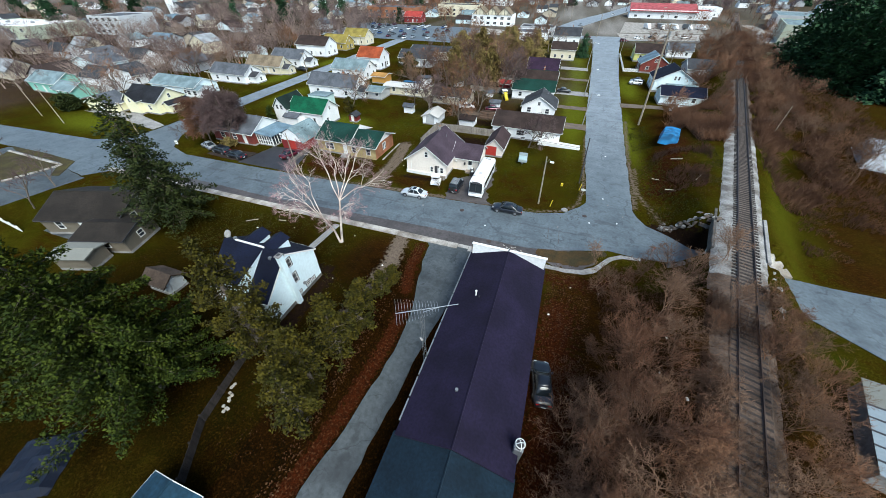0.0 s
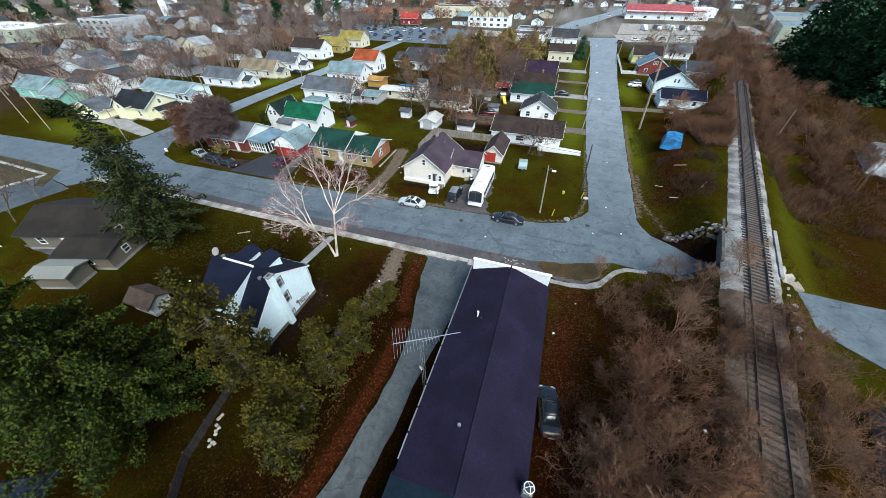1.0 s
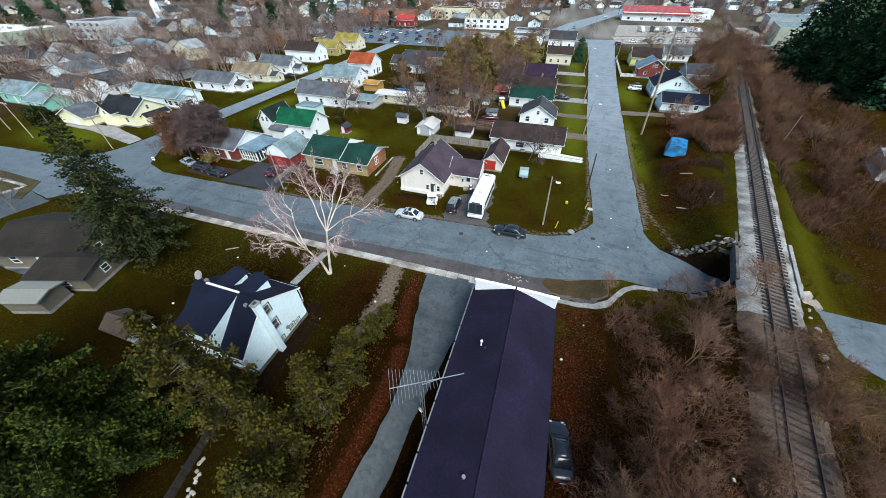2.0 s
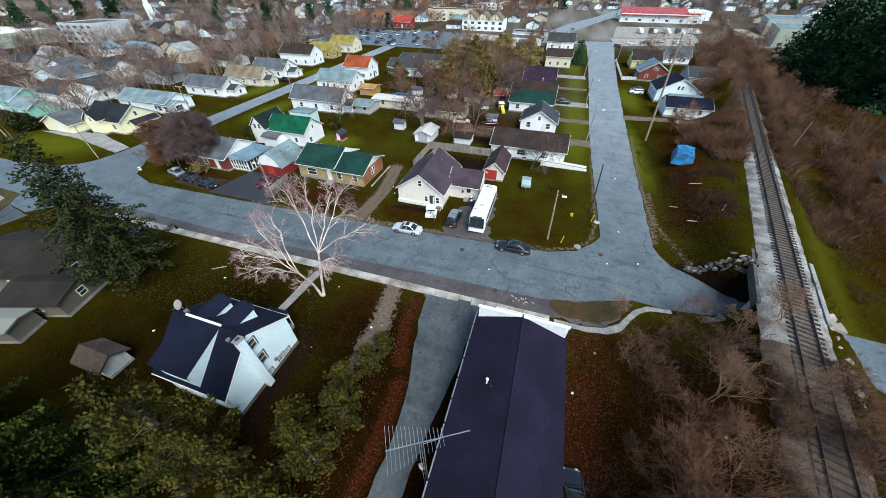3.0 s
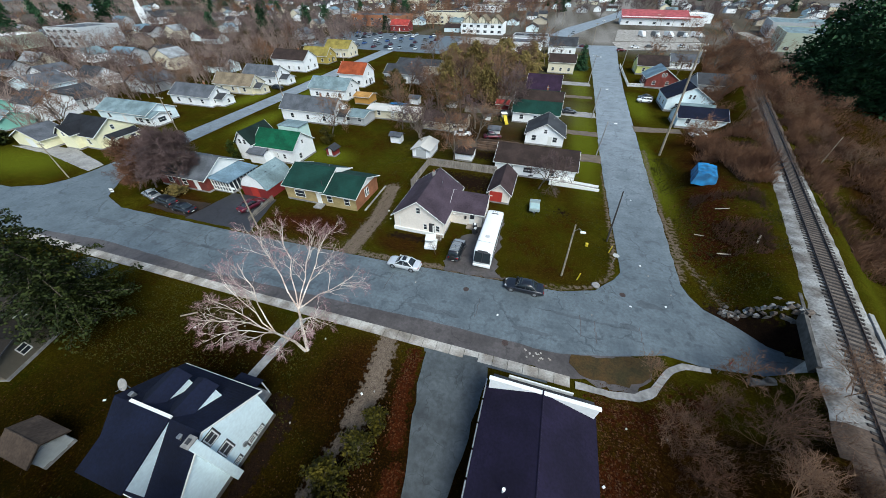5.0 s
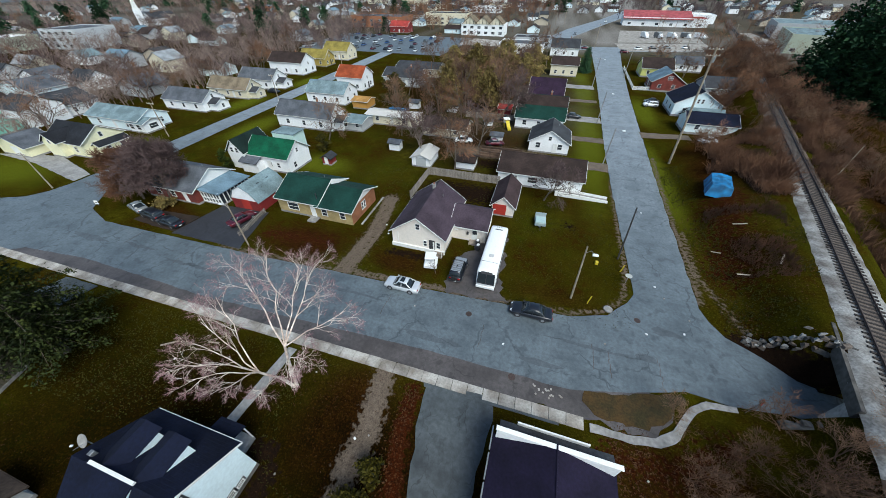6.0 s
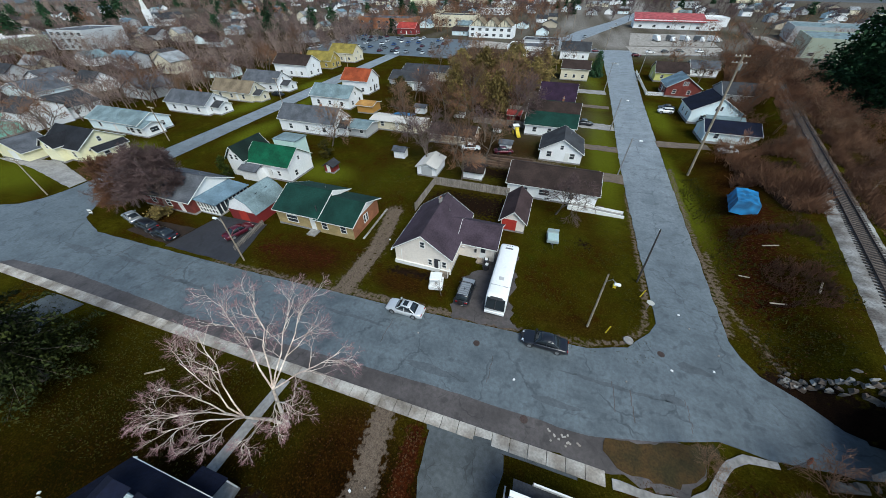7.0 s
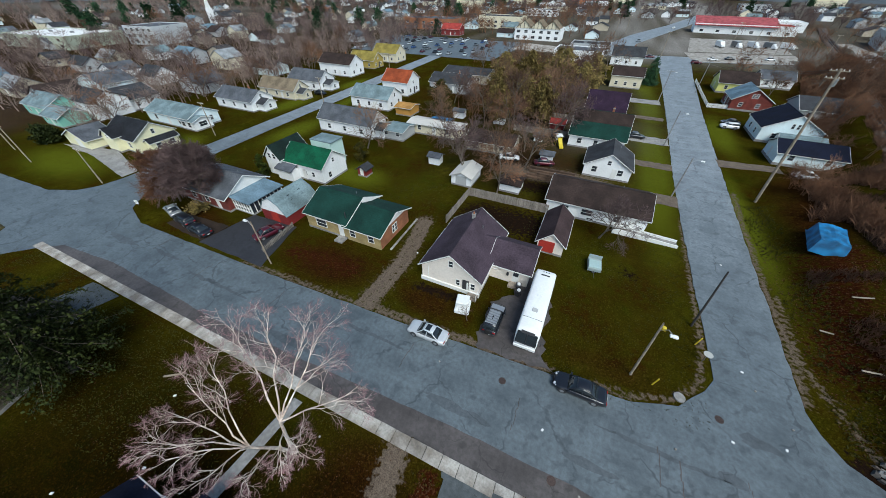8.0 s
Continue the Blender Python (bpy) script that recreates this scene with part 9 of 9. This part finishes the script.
for x, y, yaw, l in ((-40.5, 27.5, 35, 0.9), (-36, 29, 10, 0.6), (22, 56, 10, 1.6), (25, 58, 60, 1.4), (24, 66, 20, 1.8), (20.5, 61, 0, 1.0)):
    single("loose_board", Geo().bevbox(-l, l, -0.09, 0.09, 0, 0.06, 0.01), M["polewood"], "loose pale board lying in the grass", "board", "loose boards", m=pose(x, y, height(x, y) + 0.04, 0, 0, yaw))
for k in range(7):
    single("stone_block", Geo().bevbox(-0.5, 0.5, -0.35, 0.35, 0, 0.5, 0.09), M["oldconc"], "rough concrete block tumbled beside the bridge", "block", "tumbled blocks", m=Matrix.Translation(rail_point(-8.2 + k * 1.15, 2.7 + 0.25 * math.sin(k * 2.1), 3.55)) @ pose(0, 0, 0, 5 * k, 8, 40 * k))


def fence(label, x0, y0, x1, y1, h, material, name="fence", gap=0.0, w=0.16):
    f = thing(name, label, "fence")
    d = Vector((x1 - x0, y1 - y0, 0))
    L = d.length
    ang = math.degrees(math.atan2(d.y, d.x))
    n = int(L / (w + 0.012 + gap))
    me = Geo().bevbox(0, w, -0.012, 0.012, 0.03, h, 0.004).mesh("slat", material)
    for k in range(min(n, 300)):
        p = Vector((x0, y0, 0)) + d * (k / n)
        share("slat", me, f, pose(p.x, p.y, 0.04 * noise.noise((k * 0.7, x0, 0)), 0, 0, ang))
    pm = Geo().bevbox(-0.06, 0.06, 0.015, 0.13, -0.2, h + 0.05, 0.01).mesh("post", material)
    for k in range(int(L / 2.4) + 1):
        p = Vector((x0, y0, 0)) + d * min(1, k * 2.4 / L)
        share("post", pm, f, pose(p.x, p.y, 0, 0, 0, ang))
    for z in (0.35, h - 0.3):
        q = part("fence_rail", Geo().box(0, L, 0.014, 0.06, z, z + 0.09), material, f)
        q.matrix_local = pose(x0, y0, 0, 0, 0, ang)
    return f


fence("grey board fence behind the corner house", -26.5, 72.4, -12.2, 72.6, 1.7, M["fencewood"])
fence("grey board fence along the corner house yard", -26.6, 62.8, -26.5, 72.3, 1.6, M["fencewood"])
fence("weathered board fence across the block", -28, 108.4, -14, 108.8, 1.6, M["fencewood"])
fence("weathered board fence across the block", -24, 122, -13, 122.6, 1.6, M["fencewood"])
fence("dark old fence in the back yard", -22.1, 3.3, -23.6, 10.5, 1.1, M["tie"])
fence("dark old fence in the back yard", -19.8, -0.5, -22.1, 3.2, 1.1, M["tie"])
fence("white picket fence at a corner lot", 21.6, 154, 22.6, 190, 1.2, M["trim"], gap=0.2)
fence("white picket fence at a corner lot", 21.6, 154, 27, 154.5, 1.2, M["trim"], gap=0.06)
fence("dark garden fence beside the brick house", -48.4, 51.2, -47.6, 44.6, 0.9, M["fencewood"], gap=0.1)
for k in range(9):
    single("long_timber", Geo().bevbox(-4.5, 4.5, -0.15, 0.15, 0, 0.4, 0.03), M["brownwood"], "long weathered brown timbers stacked in the yard", "timber", "stacked timbers", m=pose(-13.5 + rnd.uniform(-1.5, 1.5), 84.2 + (k // 3) * 1.3 + rnd.uniform(-0.1, 0.1), 0.03 + (k % 3) * 0.42, 0, 0, rnd.uniform(-4, 4)))
# greenhouse-like shed roofs at the right edge of the thicket
rg = thing("greenhouse", "small lean-to greenhouse with pale panels and dark ribs", "greenhouse", pose(31.0, 20.6, 0, 0, 0, -20))
part("body", Geo().box(-1.0, 1.0, -4.6, 4.4, 0, 1.75), M["oldconc"], rg, "grey low walls")
for k in range(5):
    part("panel", Geo().slab([(-1.15, -4.8 + k * 1.3, 1.8), (1.15, -4.8 + k * 1.3, 2.25), (1.15, -3.58 + k * 1.3, 2.25), (-1.15, -3.58 + k * 1.3, 1.8)], 0.06), siding("panel_blue_grey", (0.24, 0.29, 0.32)), rg, "pale plastic panel")
    part("rib", Geo().slab([(-1.18, -3.62 + k * 1.3, 1.83), (1.18, -3.62 + k * 1.3, 2.28), (1.18, -3.46 + k * 1.3, 2.28), (-1.18, -3.46 + k * 1.3, 1.83)], 0.1), M["darktrim"], rg)
part("solid_roof", Geo().slab([(-1.15, 1.75, 1.8), (1.15, 1.75, 2.25), (1.15, 4.6, 2.25), (-1.15, 4.6, 1.8)], 0.08), siding("grey_sheet", (0.19, 0.19, 0.165)), rg, "grey sheet roof")
draped("tarpaulin_mound", "low heap under a dark blue tarpaulin in the back yard", -31.5, -3.5, 4, 4.5, 0.7, mat("navy_tarp", (0.002, 0.005, 0.016), 0.6, grain=3, amount=0.3, bump=0.4), 30, 0, 5)
house("small outbuilding with a blue-grey roof in the back yard", -20.6, -16.8, -4.5, -1.0, 2.3, 3.0, "y", GREYS, shingles("deep_blue_roof", (0.02, 0.06, 0.10)), (), (), category="outbuilding", vents=0)
utility_pole("short grey pole in the field beyond the railway", 47.3, 90.2, 8.0 - height(47.3, 90.2), M["polewood"], 0, (0, 0), None, 0.1, z=height(47.3, 90.2))

for k in range(16):
    ob = new("litter_scrap", scrap[1])
    ob.matrix_world = pose(-1.2 + rnd.gauss(0, 0.8), 34.3 + rnd.gauss(0, 0.28), 0.03, 0, 0, rnd.uniform(0, 180)) @ Matrix.Diagonal((1.3, 1.1, 0.5, 1))
    tagged(ob, "pale crumbled concrete scrap on the shoulder", "rubble", "scraps on the shoulder")
fence("low white picket fence beside the forecourt", -85, 15, -70.5, 13.8, 1.0, M["trim"], gap=0.12)
for k in range(12):
    ob = new("litter_scrap", scrap[1])
    ob.matrix_world = pose(-22.4 + 0.12 * k + rnd.gauss(0, 0.25), 6.6 - 0.42 * k * 0.5 + rnd.gauss(0, 0.2), 0.0, 0, 0, rnd.uniform(0, 180)) @ Matrix.Diagonal((1.8, 1.8, 1.0, 1))
    tagged(ob, "pale scrap heaped beside the old fence", "rubble", "scraps by the fence")
for k, (x, y) in enumerate(((11.2, 52.2), (11.9, 50.4), (13.0, 45.4), (14.0, 47.6), (9.0, 44.2), (4.5, 41.5), (-6, 38.2), (-17, 40.2), (12.2, 70), (10.4, 92))):
    ob = new("litter_scrap", scrap[k % 2])
    ob.matrix_world = pose(x, y, 0.03, 0, 0, 40 * k)
    tagged(ob, "small pale scrap lying on the street", "litter", "scraps on the street")
for x, y, yaw, p_ in ((1.2, 116.4, 5, P_BLACK), (-16.5, 91.0, 20, P_RED), (-17, 109, 80, P_BLACK), (-24, 90.5, 15, P_PUREW), (-72, 100, 8, P_SILVER), (-98, 113, 5, P_BLACK)):
    plain_car("parked car beside a house of the block", x, y, yaw, p_, "parked cars of the block")
for x, y, w_, l_, h_ in ((-20.5, 104, 2.0, 1.4, 1.5), (-16.5, 93.5, 2.6, 2.0, 1.8), (-33, 112, 3, 2, 2.0), (-38, 82, 2.5, 2, 1.9), (-45, 112, 3, 2.4, 2.0)):
    house("small pale garden shed in a back yard", x - w_ / 2, x + w_ / 2, y - l_ / 2, y + l_ / 2, h_, h_ + 0.5, "x", WHITE, R_GREY, (), (), category="shed", name="shed", vents=0, boards=False, foundation=False, far=True)
